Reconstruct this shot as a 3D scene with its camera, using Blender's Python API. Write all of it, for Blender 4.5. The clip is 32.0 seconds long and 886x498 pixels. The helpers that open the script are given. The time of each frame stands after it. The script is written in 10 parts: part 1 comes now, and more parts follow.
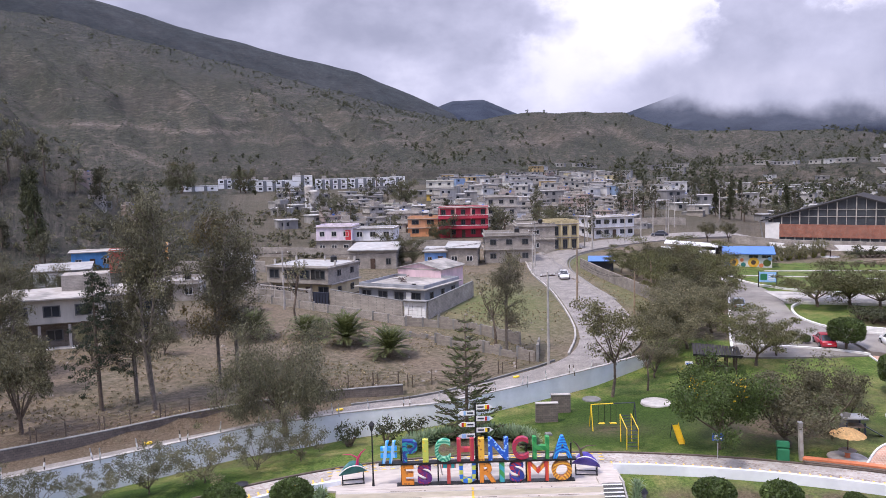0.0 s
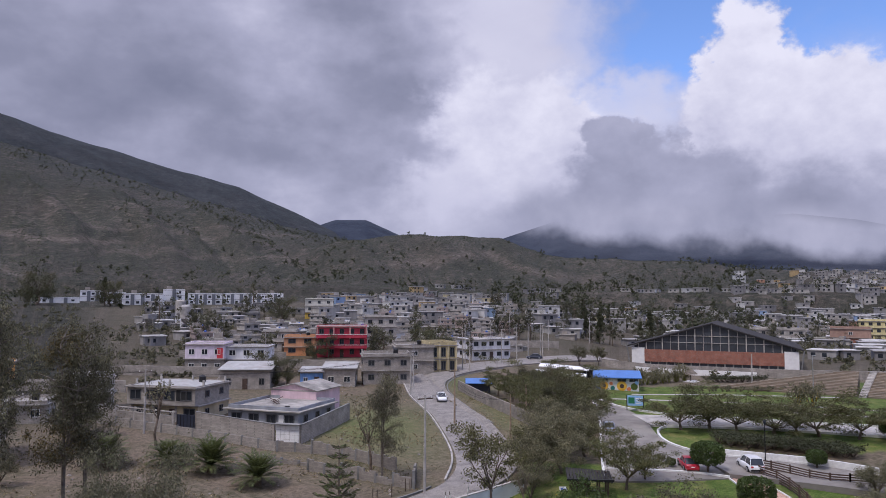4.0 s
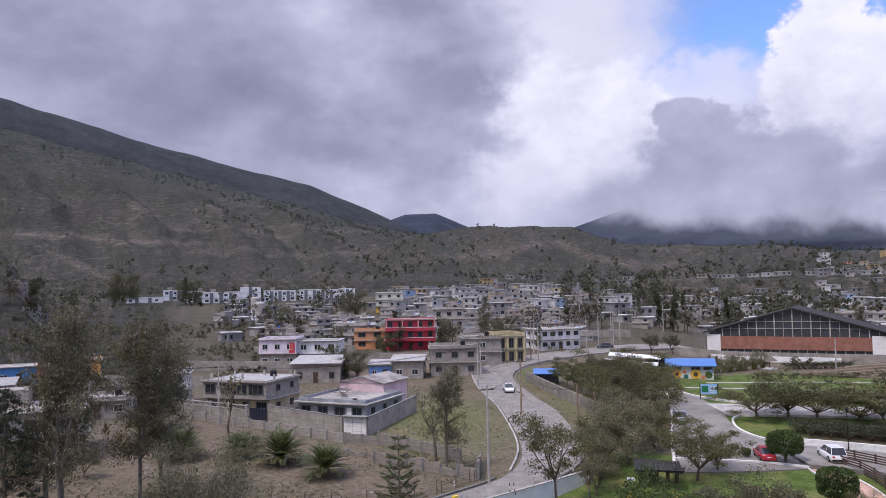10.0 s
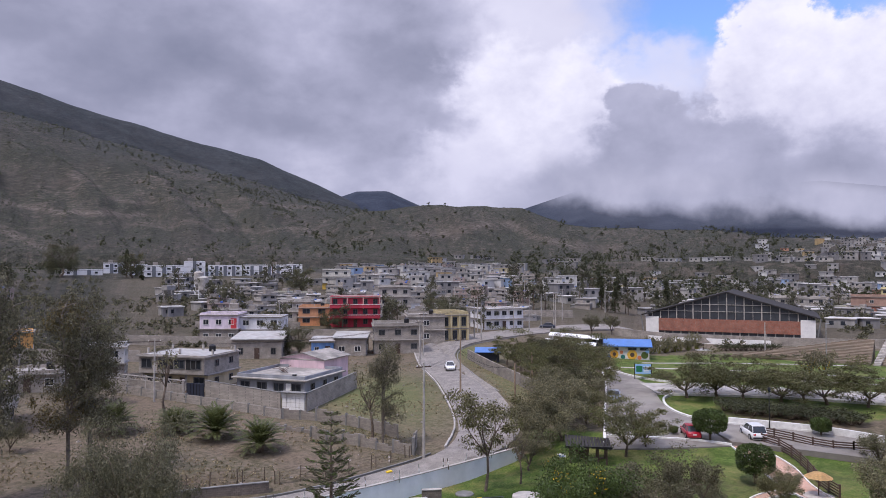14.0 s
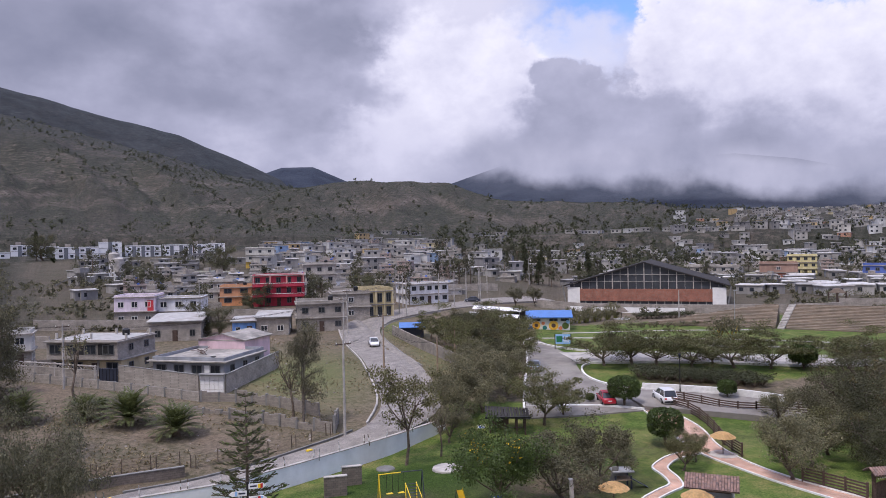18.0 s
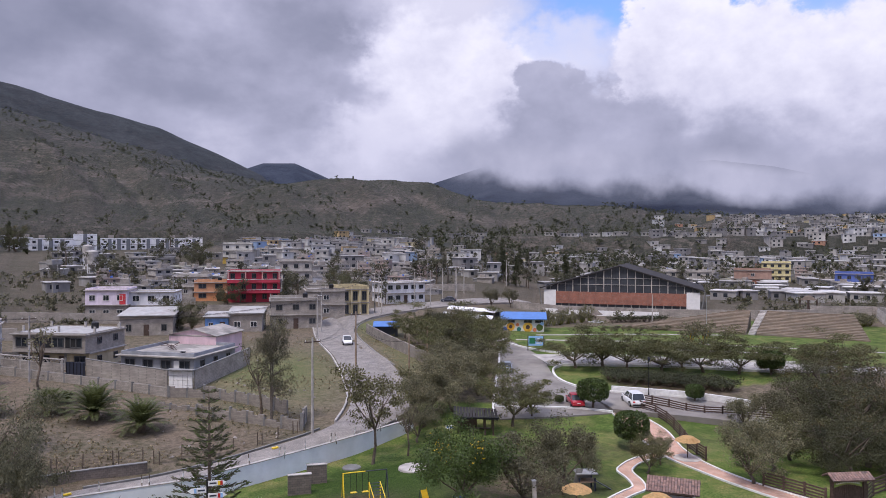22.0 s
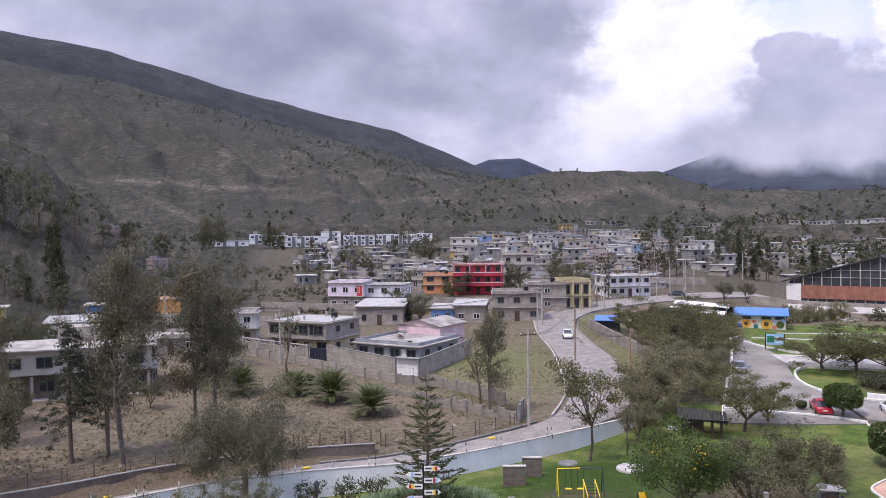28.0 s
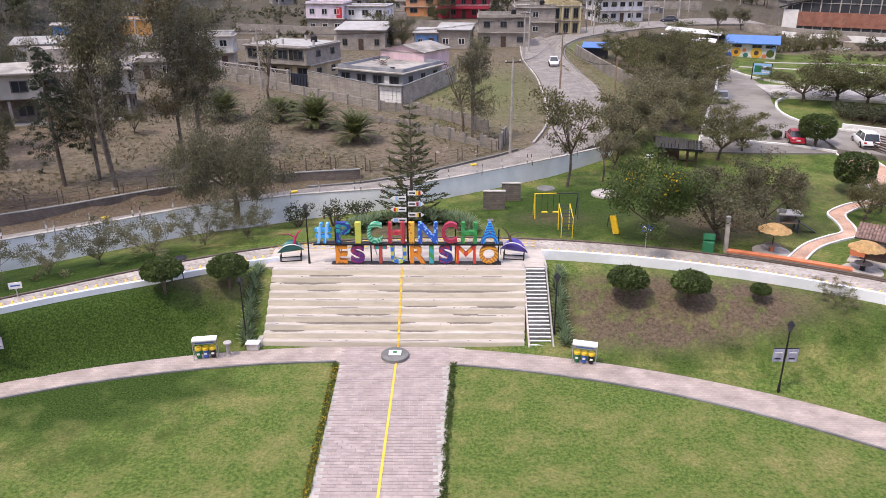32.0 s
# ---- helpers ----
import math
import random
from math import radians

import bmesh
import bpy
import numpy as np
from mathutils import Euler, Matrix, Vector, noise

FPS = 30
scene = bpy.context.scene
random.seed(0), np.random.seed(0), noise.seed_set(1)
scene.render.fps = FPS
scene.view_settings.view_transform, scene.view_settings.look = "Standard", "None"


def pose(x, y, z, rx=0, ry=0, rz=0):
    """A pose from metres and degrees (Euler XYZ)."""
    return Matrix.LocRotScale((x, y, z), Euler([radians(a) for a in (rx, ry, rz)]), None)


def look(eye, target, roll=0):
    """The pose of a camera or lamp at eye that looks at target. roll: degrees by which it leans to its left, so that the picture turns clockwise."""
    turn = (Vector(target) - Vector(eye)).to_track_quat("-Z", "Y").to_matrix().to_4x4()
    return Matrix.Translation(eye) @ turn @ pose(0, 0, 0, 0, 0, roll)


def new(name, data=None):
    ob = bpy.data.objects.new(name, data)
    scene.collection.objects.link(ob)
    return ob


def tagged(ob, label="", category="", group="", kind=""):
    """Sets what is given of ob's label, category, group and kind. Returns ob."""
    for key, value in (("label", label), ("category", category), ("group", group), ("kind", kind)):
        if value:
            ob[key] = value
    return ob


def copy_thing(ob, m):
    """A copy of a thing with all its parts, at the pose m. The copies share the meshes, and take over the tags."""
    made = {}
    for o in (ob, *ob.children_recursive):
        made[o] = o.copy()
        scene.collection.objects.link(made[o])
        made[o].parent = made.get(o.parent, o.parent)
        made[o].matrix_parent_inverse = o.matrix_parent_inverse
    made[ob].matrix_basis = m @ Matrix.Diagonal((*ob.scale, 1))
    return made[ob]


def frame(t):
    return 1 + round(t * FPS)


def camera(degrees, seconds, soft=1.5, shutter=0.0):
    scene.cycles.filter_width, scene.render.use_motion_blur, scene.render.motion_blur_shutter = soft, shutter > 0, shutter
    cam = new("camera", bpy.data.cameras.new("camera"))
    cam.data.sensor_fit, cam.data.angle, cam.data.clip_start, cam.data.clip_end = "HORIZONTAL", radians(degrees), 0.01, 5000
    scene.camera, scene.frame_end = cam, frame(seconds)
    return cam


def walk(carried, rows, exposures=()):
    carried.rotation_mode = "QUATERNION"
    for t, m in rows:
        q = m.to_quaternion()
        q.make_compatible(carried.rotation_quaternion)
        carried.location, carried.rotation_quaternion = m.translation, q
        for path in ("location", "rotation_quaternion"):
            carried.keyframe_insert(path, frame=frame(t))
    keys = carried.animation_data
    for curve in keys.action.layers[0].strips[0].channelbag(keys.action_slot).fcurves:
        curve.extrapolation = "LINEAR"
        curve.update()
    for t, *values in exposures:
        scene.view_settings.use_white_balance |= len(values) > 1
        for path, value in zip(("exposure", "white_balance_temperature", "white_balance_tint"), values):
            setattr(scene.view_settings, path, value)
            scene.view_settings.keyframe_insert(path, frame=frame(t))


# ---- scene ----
cam = camera(62.21, 32.0, 0.6)
PATH = [
    (0, pose(-2.028, 0.230, 24.970, 84.619, 1.302, -1.182)),
    (0.5, pose(-1.960, 0.142, 25.004, 80.639, 1.427, -2.110)),
    (1, pose(-1.959, 0.126, 25.015, 79.385, 1.598, -2.697)),
    (1.5, pose(-2.051, 0.084, 24.993, 81.044, 1.212, -4.557)),
    (2, pose(-2.079, 0.070, 25.039, 87.158, 0.909, -6.649)),
    (2.5, pose(-2.113, 0.202, 25.087, 89.981, 0.649, -7.748)),
    (3, pose(-2.119, 0.251, 25.068, 90.518, 0.218, -8.579)),
    (3.5, pose(-2.032, 0.100, 25.157, 92.579, -0.221, -9.386)),
    (4, pose(-1.971, 0.049, 25.166, 93.829, -0.275, -10.464)),
    (4.5, pose(-1.804, -0.065, 25.120, 93.780, -0.322, -13.073)),
    (6.5, pose(-1.158, -0.025, 25.029, 93.669, -1.235, -15.597)),
    (7, pose(-1.035, -0.029, 25.027, 93.431, -0.707, -15.223)),
    (7.5, pose(-0.953, 0.199, 25.004, 93.107, -0.935, -12.045)),
    (8, pose(-0.858, 0.203, 24.987, 92.786, -0.913, -10.931)),
    (8.5, pose(-0.770, 0.347, 24.969, 92.744, -0.262, -10.302)),
    (9, pose(-0.659, 0.577, 24.952, 93.058, -0.041, -6.759)),
    (9.5, pose(-0.575, 0.447, 24.960, 93.197, 0.069, -5.659)),
    (10, pose(-0.476, 0.291, 25.021, 93.251, 1.172, -4.845)),
    (10.5, pose(-0.294, 0.136, 25.055, 93.371, 1.330, -4.603)),
    (11, pose(-0.170, 0.141, 25.049, 93.464, 1.969, -4.549)),
    (11.5, pose(-0.055, -0.031, 25.067, 93.497, 2.067, -4.503)),
    (12, pose(0.152, -0.231, 25.060, 93.437, 2.301, -4.914)),
    (12.5, pose(0.206, -0.233, 25.029, 92.923, 2.181, -6.417)),
    (13, pose(0.313, -0.229, 25.041, 92.444, 0.143, -7.548)),
    (13.5, pose(0.472, -0.145, 25.040, 92.041, 0.272, -8.500)),
    (14, pose(0.660, -0.122, 24.962, 91.541, 0.045, -8.721)),
    (14.5, pose(0.804, -0.201, 24.944, 90.973, 1.131, -8.819)),
    (15, pose(0.937, -0.364, 24.971, 90.370, 1.561, -9.712)),
    (15.5, pose(1.055, -0.225, 24.991, 90.265, 1.368, -12.819)),
    (17.5, pose(1.708, -0.176, 24.957, 89.545, 1.247, -14.735)),
    (18, pose(1.879, -0.107, 24.981, 89.560, 1.148, -14.257)),
    (18.5, pose(2.023, 0.006, 24.986, 89.954, 0.982, -13.246)),
    (19, pose(2.067, -0.261, 24.980, 89.977, 0.788, -12.809)),
    (19.5, pose(2.214, -0.303, 24.963, 89.821, 0.740, -12.889)),
    (20, pose(2.327, -0.284, 25.018, 89.605, 0.372, -13.198)),
    (20.5, pose(2.441, -0.277, 24.977, 89.590, 0.201, -14.642)),
    (21, pose(2.535, -0.327, 25.026, 89.610, -0.123, -15.025)),
    (21.5, pose(2.721, -0.303, 24.977, 89.658, -0.030, -15.088)),
    (22, pose(2.829, -0.342, 24.975, 89.527, -0.115, -15.729)),
    (22.5, pose(2.988, -0.357, 24.976, 89.490, -0.474, -18.704)),
    (23, pose(3.156, -0.355, 24.990, 89.681, -0.850, -18.881)),
    (23.5, pose(3.269, -0.351, 24.967, 89.698, -1.332, -17.739)),
    (24, pose(3.417, -0.344, 24.944, 89.501, -1.170, -16.182)),
    (24.5, pose(3.511, -0.397, 24.982, 89.506, -1.155, -14.635)),
    (26.5, pose(3.997, -0.375, 24.999, 89.280, -1.650, -13.652)),
    (27, pose(4.084, -0.360, 24.969, 89.140, -1.472, -13.502)),
    (27.5, pose(4.162, -0.058, 24.939, 89.173, -0.847, -8.981)),
    (28, pose(4.117, 0.269, 24.888, 89.110, 0.819, 1.746)),
    (28.5, pose(4.144, 0.324, 24.890, 86.288, 1.481, 4.248)),
    (29, pose(4.127, 0.229, 24.906, 84.714, 1.314, 4.447)),
    (29.5, pose(4.187, 0.119, 24.938, 80.557, 1.116, 4.652)),
    (30, pose(4.189, 0.160, 24.956, 76.049, 0.678, 4.765)),
    (30.5, pose(4.232, 0.161, 24.961, 71.988, 0.653, 4.665)),
    (31, pose(4.227, 0.148, 25.023, 68.412, 0.650, 4.353)),
    (31.5, pose(4.159, 0.074, 25.018, 68.108, 0.509, 3.405)),
    (32, pose(4.168, 0.085, 25.023, 68.032, 0.147, 0.608)),
]
walk(cam, PATH, [(0, 0.85, 6150, 15), (1, 1.0, 6350, 15), (1.6, 0.85, 6250, 15), (2.2, 0.62, 6100, 15), (2.8, 0.38, 6050, 15), (3.5, 0.18, 6000, 15), (7.5, 0.3, 6000, 15), (10, 0.42, 6050, 15), (14, 0.42, 6100, 15), (26.5, 0.4, 6100, 15), (27.3, 0.52, 6100, 15), (28, 0.75, 6150, 15), (29, 1.02, 6250, 14), (30.0, 1.06, 6400, 13), (31, 0.88, 6600, 13), (32, 0.80, 6600, 13)])

# ---- sky, sun ----
world = bpy.data.worlds.new("sky")
scene.world = world
world.use_nodes = True
# cloud masses: azimuth, elevation, half width, half height, softness
CLOUDS = dict(
    blue=[(26, 21, 7.5, 7.0, 0.25), (42, 21, 12, 6.0, 0.25), (-60, 40, 30, 14, 0.6), (120, 45, 40, 20, 0.6)],
    veil=[(17.5, 19, 6.0, 6.0, 0.45), (13, 10, 7, 4, 0.6), (24, 14.5, 5, 2.2, 0.5), (43, 8, 12, 8, 0.5), (2, 8.5, 8, 2.5, 0.8)],
    heap=[(17.2, 13.8, 5.2, 3.1, 0.22), (12.6, 14.0, 4.2, 2.6, 0.5), (21.5, 13.2, 3.2, 2.4, 0.25), (16, 10.4, 4.6, 3.0, 0.8), (33.2, 16.2, 3.9, 5.0, 0.12), (31.6, 13.0, 2.9, 3.4, 0.2), (37, 14.2, 3.6, 3.7, 0.15), (40.6, 12.8, 3.6, 4.0, 0.18), (46, 12.2, 5.5, 4.0, 0.25), (37.5, 10.5, 6, 3.2, 0.5), (6.6, 9.0, 2.2, 1.3, 0.6), (27.8, 8.9, 1.2, 0.8, 0.9)],
    grey=[(-17, 14, 24.5, 30, 0.13), (6.0, 19.5, 5.5, 4.5, 0.5), (8.4, 11.6, 2.6, 1.7, 0.6), (7.4, 15.6, 2.2, 1.4, 0.6)],
    dim=[(-24, 18, 15, 8, 0.75), (3.5, 14.5, 4.5, 3.5, 0.8), (-6, 10.0, 7, 2.5, 0.9)],
    bank=[(25.6, 8.8, 5.6, 4.0, 0.22), (24.0, 12.0, 2.2, 1.9, 0.2), (29.2, 8.0, 4.8, 3.8, 0.4), (36.5, 5.8, 8, 3.0, 0.7), (47, 5.2, 8, 2.6, 0.7), (19.5, 6.0, 4.5, 2.2, 0.7)])


def build_sky():
    nt = world.node_tree
    N, L = nt.nodes, nt.links
    bg = N["Background"]
    geo = N.new("ShaderNodeTexCoord")
    sky = N.new("ShaderNodeTexSky")
    sky.sky_type, sky.sun_disc = "NISHITA", False
    sky.sun_elevation, sky.sun_rotation = radians(63), radians(-125)
    sky.altitude, sky.dust_density = 2500, 0.6

    def math_node(op, a, b=None, c=None, clamp=False):
        n = N.new("ShaderNodeMath")
        n.operation, n.use_clamp = op, clamp
        for i, v in enumerate((a, b, c)):
            if v is not None:
                if isinstance(v, (int, float)):
                    n.inputs[i].default_value = v
                else:
                    L.new(v, n.inputs[i])
        return n.outputs[0]

    def noise_node(scale, detail, rough, offset, stretch=1.3):
        m = N.new("ShaderNodeMapping")
        m.inputs["Location"].default_value = offset
        m.inputs["Scale"].default_value = (1, 1, stretch)
        L.new(geo.outputs["Generated"], m.inputs[0])
        n = N.new("ShaderNodeTexNoise")
        n.inputs["Scale"].default_value, n.inputs["Detail"].default_value, n.inputs["Roughness"].default_value = scale, detail, rough
        L.new(m.outputs[0], n.inputs["Vector"])
        return n

    xyz = N.new("ShaderNodeSeparateXYZ"); L.new(geo.outputs["Generated"], xyz.inputs[0])
    az0 = math_node("DEGREES", math_node("ARCTAN2", xyz.outputs[0], xyz.outputs[1]))
    el0 = math_node("DEGREES", math_node("ARCSINE", xyz.outputs[2]))
    warp = N.new("ShaderNodeSeparateColor"); L.new(noise_node(12.5, 10, 0.58, (3.1, 0.4, 1.7)).outputs["Color"], warp.inputs[0])
    az = math_node("MULTIPLY_ADD", math_node("SUBTRACT", warp.outputs[0], 0.5), 9.0, az0)
    el = math_node("MULTIPLY_ADD", math_node("SUBTRACT", warp.outputs[1], 0.5), 7.5, el0)

    def masses(rows):
        total = None
        for a, e, ra, re, soft in rows:
            u = math_node("DIVIDE", math_node("SUBTRACT", az, a), ra)
            v = math_node("DIVIDE", math_node("SUBTRACT", el, e), re)
            r = math_node("SQRT", math_node("ADD", math_node("MULTIPLY", u, u), math_node("MULTIPLY", v, v)))
            m = N.new("ShaderNodeMapRange"); m.interpolation_type = "SMOOTHSTEP"
            m.inputs["From Min"].default_value, m.inputs["From Max"].default_value = 1 + soft, 1 - soft
            L.new(r, m.inputs[0])
            total = m.outputs[0] if total is None else math_node("MAXIMUM", total, m.outputs[0])
        return total

    soft = math_node("SUBTRACT", noise_node(6.5, 5, 0.5, (0.7, 2.2, 0.3), 1.6).outputs["Fac"], 0.5)
    puff = math_node("SUBTRACT", noise_node(19, 8, 0.58, (5.0, 1.0, 0.2), 1.3).outputs["Fac"], 0.5)
    veil, heap, grey, bank, blue, dim = (masses(CLOUDS[k]) for k in ("veil", "heap", "grey", "bank", "blue", "dim"))

    def toward(t, level, k):
        return math_node("MULTIPLY_ADD", math_node("SUBTRACT", level, t), k, t)

    tone = math_node("MULTIPLY_ADD", soft, 0.45, 0.57)
    tone = toward(tone, math_node("MULTIPLY_ADD", soft, 0.3, 0.72), veil)
    tone = toward(tone, math_node("MULTIPLY_ADD", puff, 0.55, math_node("MULTIPLY_ADD", soft, 0.45, math_node("MULTIPLY_ADD", el0, 0.021, 0.53))), heap)
    tone = toward(tone, math_node("MULTIPLY_ADD", puff, 0.16, math_node("MULTIPLY_ADD", soft, 0.85, 0.46)), grey)
    tone = toward(tone, math_node("MULTIPLY_ADD", soft, 0.7, 0.34), math_node("MULTIPLY", dim, 0.75))
    tone = toward(tone, math_node("MULTIPLY_ADD", puff, 0.24, math_node("MULTIPLY_ADD", soft, 0.35, 0.47)), bank)
    ramp_node = N.new("ShaderNodeValToRGB")
    cr = ramp_node.color_ramp
    cr.elements[0].position, cr.elements[0].color = 0.14, (0.17, 0.18, 0.245, 1)
    cr.elements[1].position, cr.elements[1].color = 0.97, (0.72, 0.70, 0.755, 1)
    for pos, col in ((0.34, (0.245, 0.25, 0.325, 1)), (0.50, (0.35, 0.35, 0.44, 1)), (0.68, (0.52, 0.51, 0.60, 1))):
        e = cr.elements.new(pos); e.color = col
    L.new(tone, ramp_node.inputs[0])
    cover = math_node("MAXIMUM", math_node("MAXIMUM", heap, bank), math_node("MAXIMUM", math_node("MULTIPLY", veil, 0.8), grey))
    gapm = math_node("MULTIPLY", blue, math_node("SUBTRACT", 1.0, cover), clamp=True)
    tint = N.new("ShaderNodeMix"); tint.data_type = "RGBA"; tint.blend_type = "MULTIPLY"; tint.inputs[0].default_value = 1.0
    L.new(sky.outputs[0], tint.inputs[6]); tint.inputs[7].default_value = (0.16, 0.17, 0.195, 1)
    mix = N.new("ShaderNodeMix"); mix.data_type = "RGBA"
    L.new(gapm, mix.inputs[0]); L.new(ramp_node.outputs[0], mix.inputs[6]); L.new(tint.outputs[2], mix.inputs[7])
    L.new(mix.outputs[2], bg.inputs["Color"])
    # cloud cover overhead, out of view, is brightened to add fill light
    zen = N.new("ShaderNodeMapRange"); zen.interpolation_type = "SMOOTHSTEP"
    for k, v in ((1, 20.0), (2, 75.0), (3, 1.0), (4, 2.7)):
        zen.inputs[k].default_value = v
    L.new(el0, zen.inputs[0]); L.new(zen.outputs[0], bg.inputs["Strength"])


build_sky()
sun = new("sun", bpy.data.lights.new("sun", "SUN"))
sun.matrix_world = look((-42, -30, 100), (0, 0, 0))
sun.data.energy, sun.data.angle, sun.data.color = 1.85, radians(8), (1.0, 0.91, 0.79)


def low_cloud():
    """Soft glowing cloud sheet hanging before the tops of the far mountains, with thin painted haze below it."""
    m = bpy.data.materials.new("cloud"); m.use_nodes = True
    N, L = m.node_tree.nodes, m.node_tree.links
    N.remove(N["Principled BSDF"])
    tc = N.new("ShaderNodeTexCoord"); sp = N.new("ShaderNodeSeparateXYZ"); L.new(tc.outputs["UV"], sp.inputs[0])
    n = N.new("ShaderNodeTexNoise"); n.inputs["Scale"].default_value, n.inputs["Detail"].default_value, n.inputs["Roughness"].default_value = 0.0048, 7, 0.5
    L.new(tc.outputs["Object"], n.inputs["Vector"])

    def calc(op, a, b, clamp=False):
        k = N.new("ShaderNodeMath"); k.operation, k.use_clamp = op, clamp
        for i, v in enumerate((a, b)):
            if isinstance(v, float):
                k.inputs[i].default_value = v
            else:
                L.new(v, k.inputs[i])
        return k.outputs[0]

    def fade(v, lo, hi):
        k = N.new("ShaderNodeMapRange"); k.interpolation_type = "SMOOTHSTEP"
        k.inputs["From Min"].default_value, k.inputs["From Max"].default_value = lo, hi
        L.new(v, k.inputs[0])
        return k.outputs[0]
    # v counts degrees above the cloud's base
    rise = calc("ADD", sp.outputs[1], calc("MULTIPLY", calc("SUBTRACT", n.outputs["Fac"], 0.5), 3.4))
    body = calc("MULTIPLY", fade(rise, -0.9, 1.1), fade(sp.outputs[1], 5.0, 2.0))
    # faint glow below the base, added as distance haze over the far ridge
    haze_veil = calc("MULTIPLY", fade(sp.outputs[1], -2.0, -0.2), 0.1)
    fac = calc("MULTIPLY", calc("MULTIPLY", calc("MAXIMUM", body, haze_veil), fade(sp.outputs[0], 14.8, 18.5)), fade(sp.outputs[1], 5.0, 2.0))
    em = N.new("ShaderNodeEmission")
    tone = N.new("ShaderNodeValToRGB"); L.new(n.outputs["Fac"], tone.inputs[0])
    tone.color_ramp.elements[0].position, tone.color_ramp.elements[0].color = 0.3, (0.27, 0.275, 0.355, 1)
    tone.color_ramp.elements[1].position, tone.color_ramp.elements[1].color = 0.7, (0.40, 0.395, 0.48, 1)
    L.new(tone.outputs[0], em.inputs["Color"])
    tr = N.new("ShaderNodeBsdfTransparent"); mx = N.new("ShaderNodeMixShader")
    L.new(fac, mx.inputs[0]); L.new(tr.outputs[0], mx.inputs[1]); L.new(em.outputs[0], mx.inputs[2]); L.new(mx.outputs[0], N["Material Output"].inputs[0])
    az = np.linspace(14.5, 64, 70)
    base = np.interp(az, [14, 18, 22, 25, 29, 33, 37, 41, 46, 64], [6.0, 5.0, 4.5, 3.9, 4.1, 4.2, 3.2, 2.6, 2.7, 3.2])
    rows = [base * 0 + 0.6, base, base + 6]
    v = [(2900 * math.sin(radians(a)), 2900 * math.cos(radians(a)), 25 + 2900 * math.tan(radians(r[i]))) for i, a in enumerate(az) for r in rows]
    me = bpy.data.meshes.new("low_cloud")
    me.from_pydata(v, [], [(3 * i + k, 3 * i + 3 + k, 3 * i + 4 + k, 3 * i + 1 + k) for i in range(len(az) - 1) for k in (0, 1)])
    uv = me.uv_layers.new(name="cloud")
    for lp in me.loops:
        i, k = divmod(lp.vertex_index, 3)
        uv.data[lp.index].uv = (az[i], rows[k][i] - base[i])
    me.materials.append(m)
    tagged(new("backdrop_cloud", me), "soft grey cloud and thin painted haze before the far mountains", "cloud", kind="structure")


low_cloud()


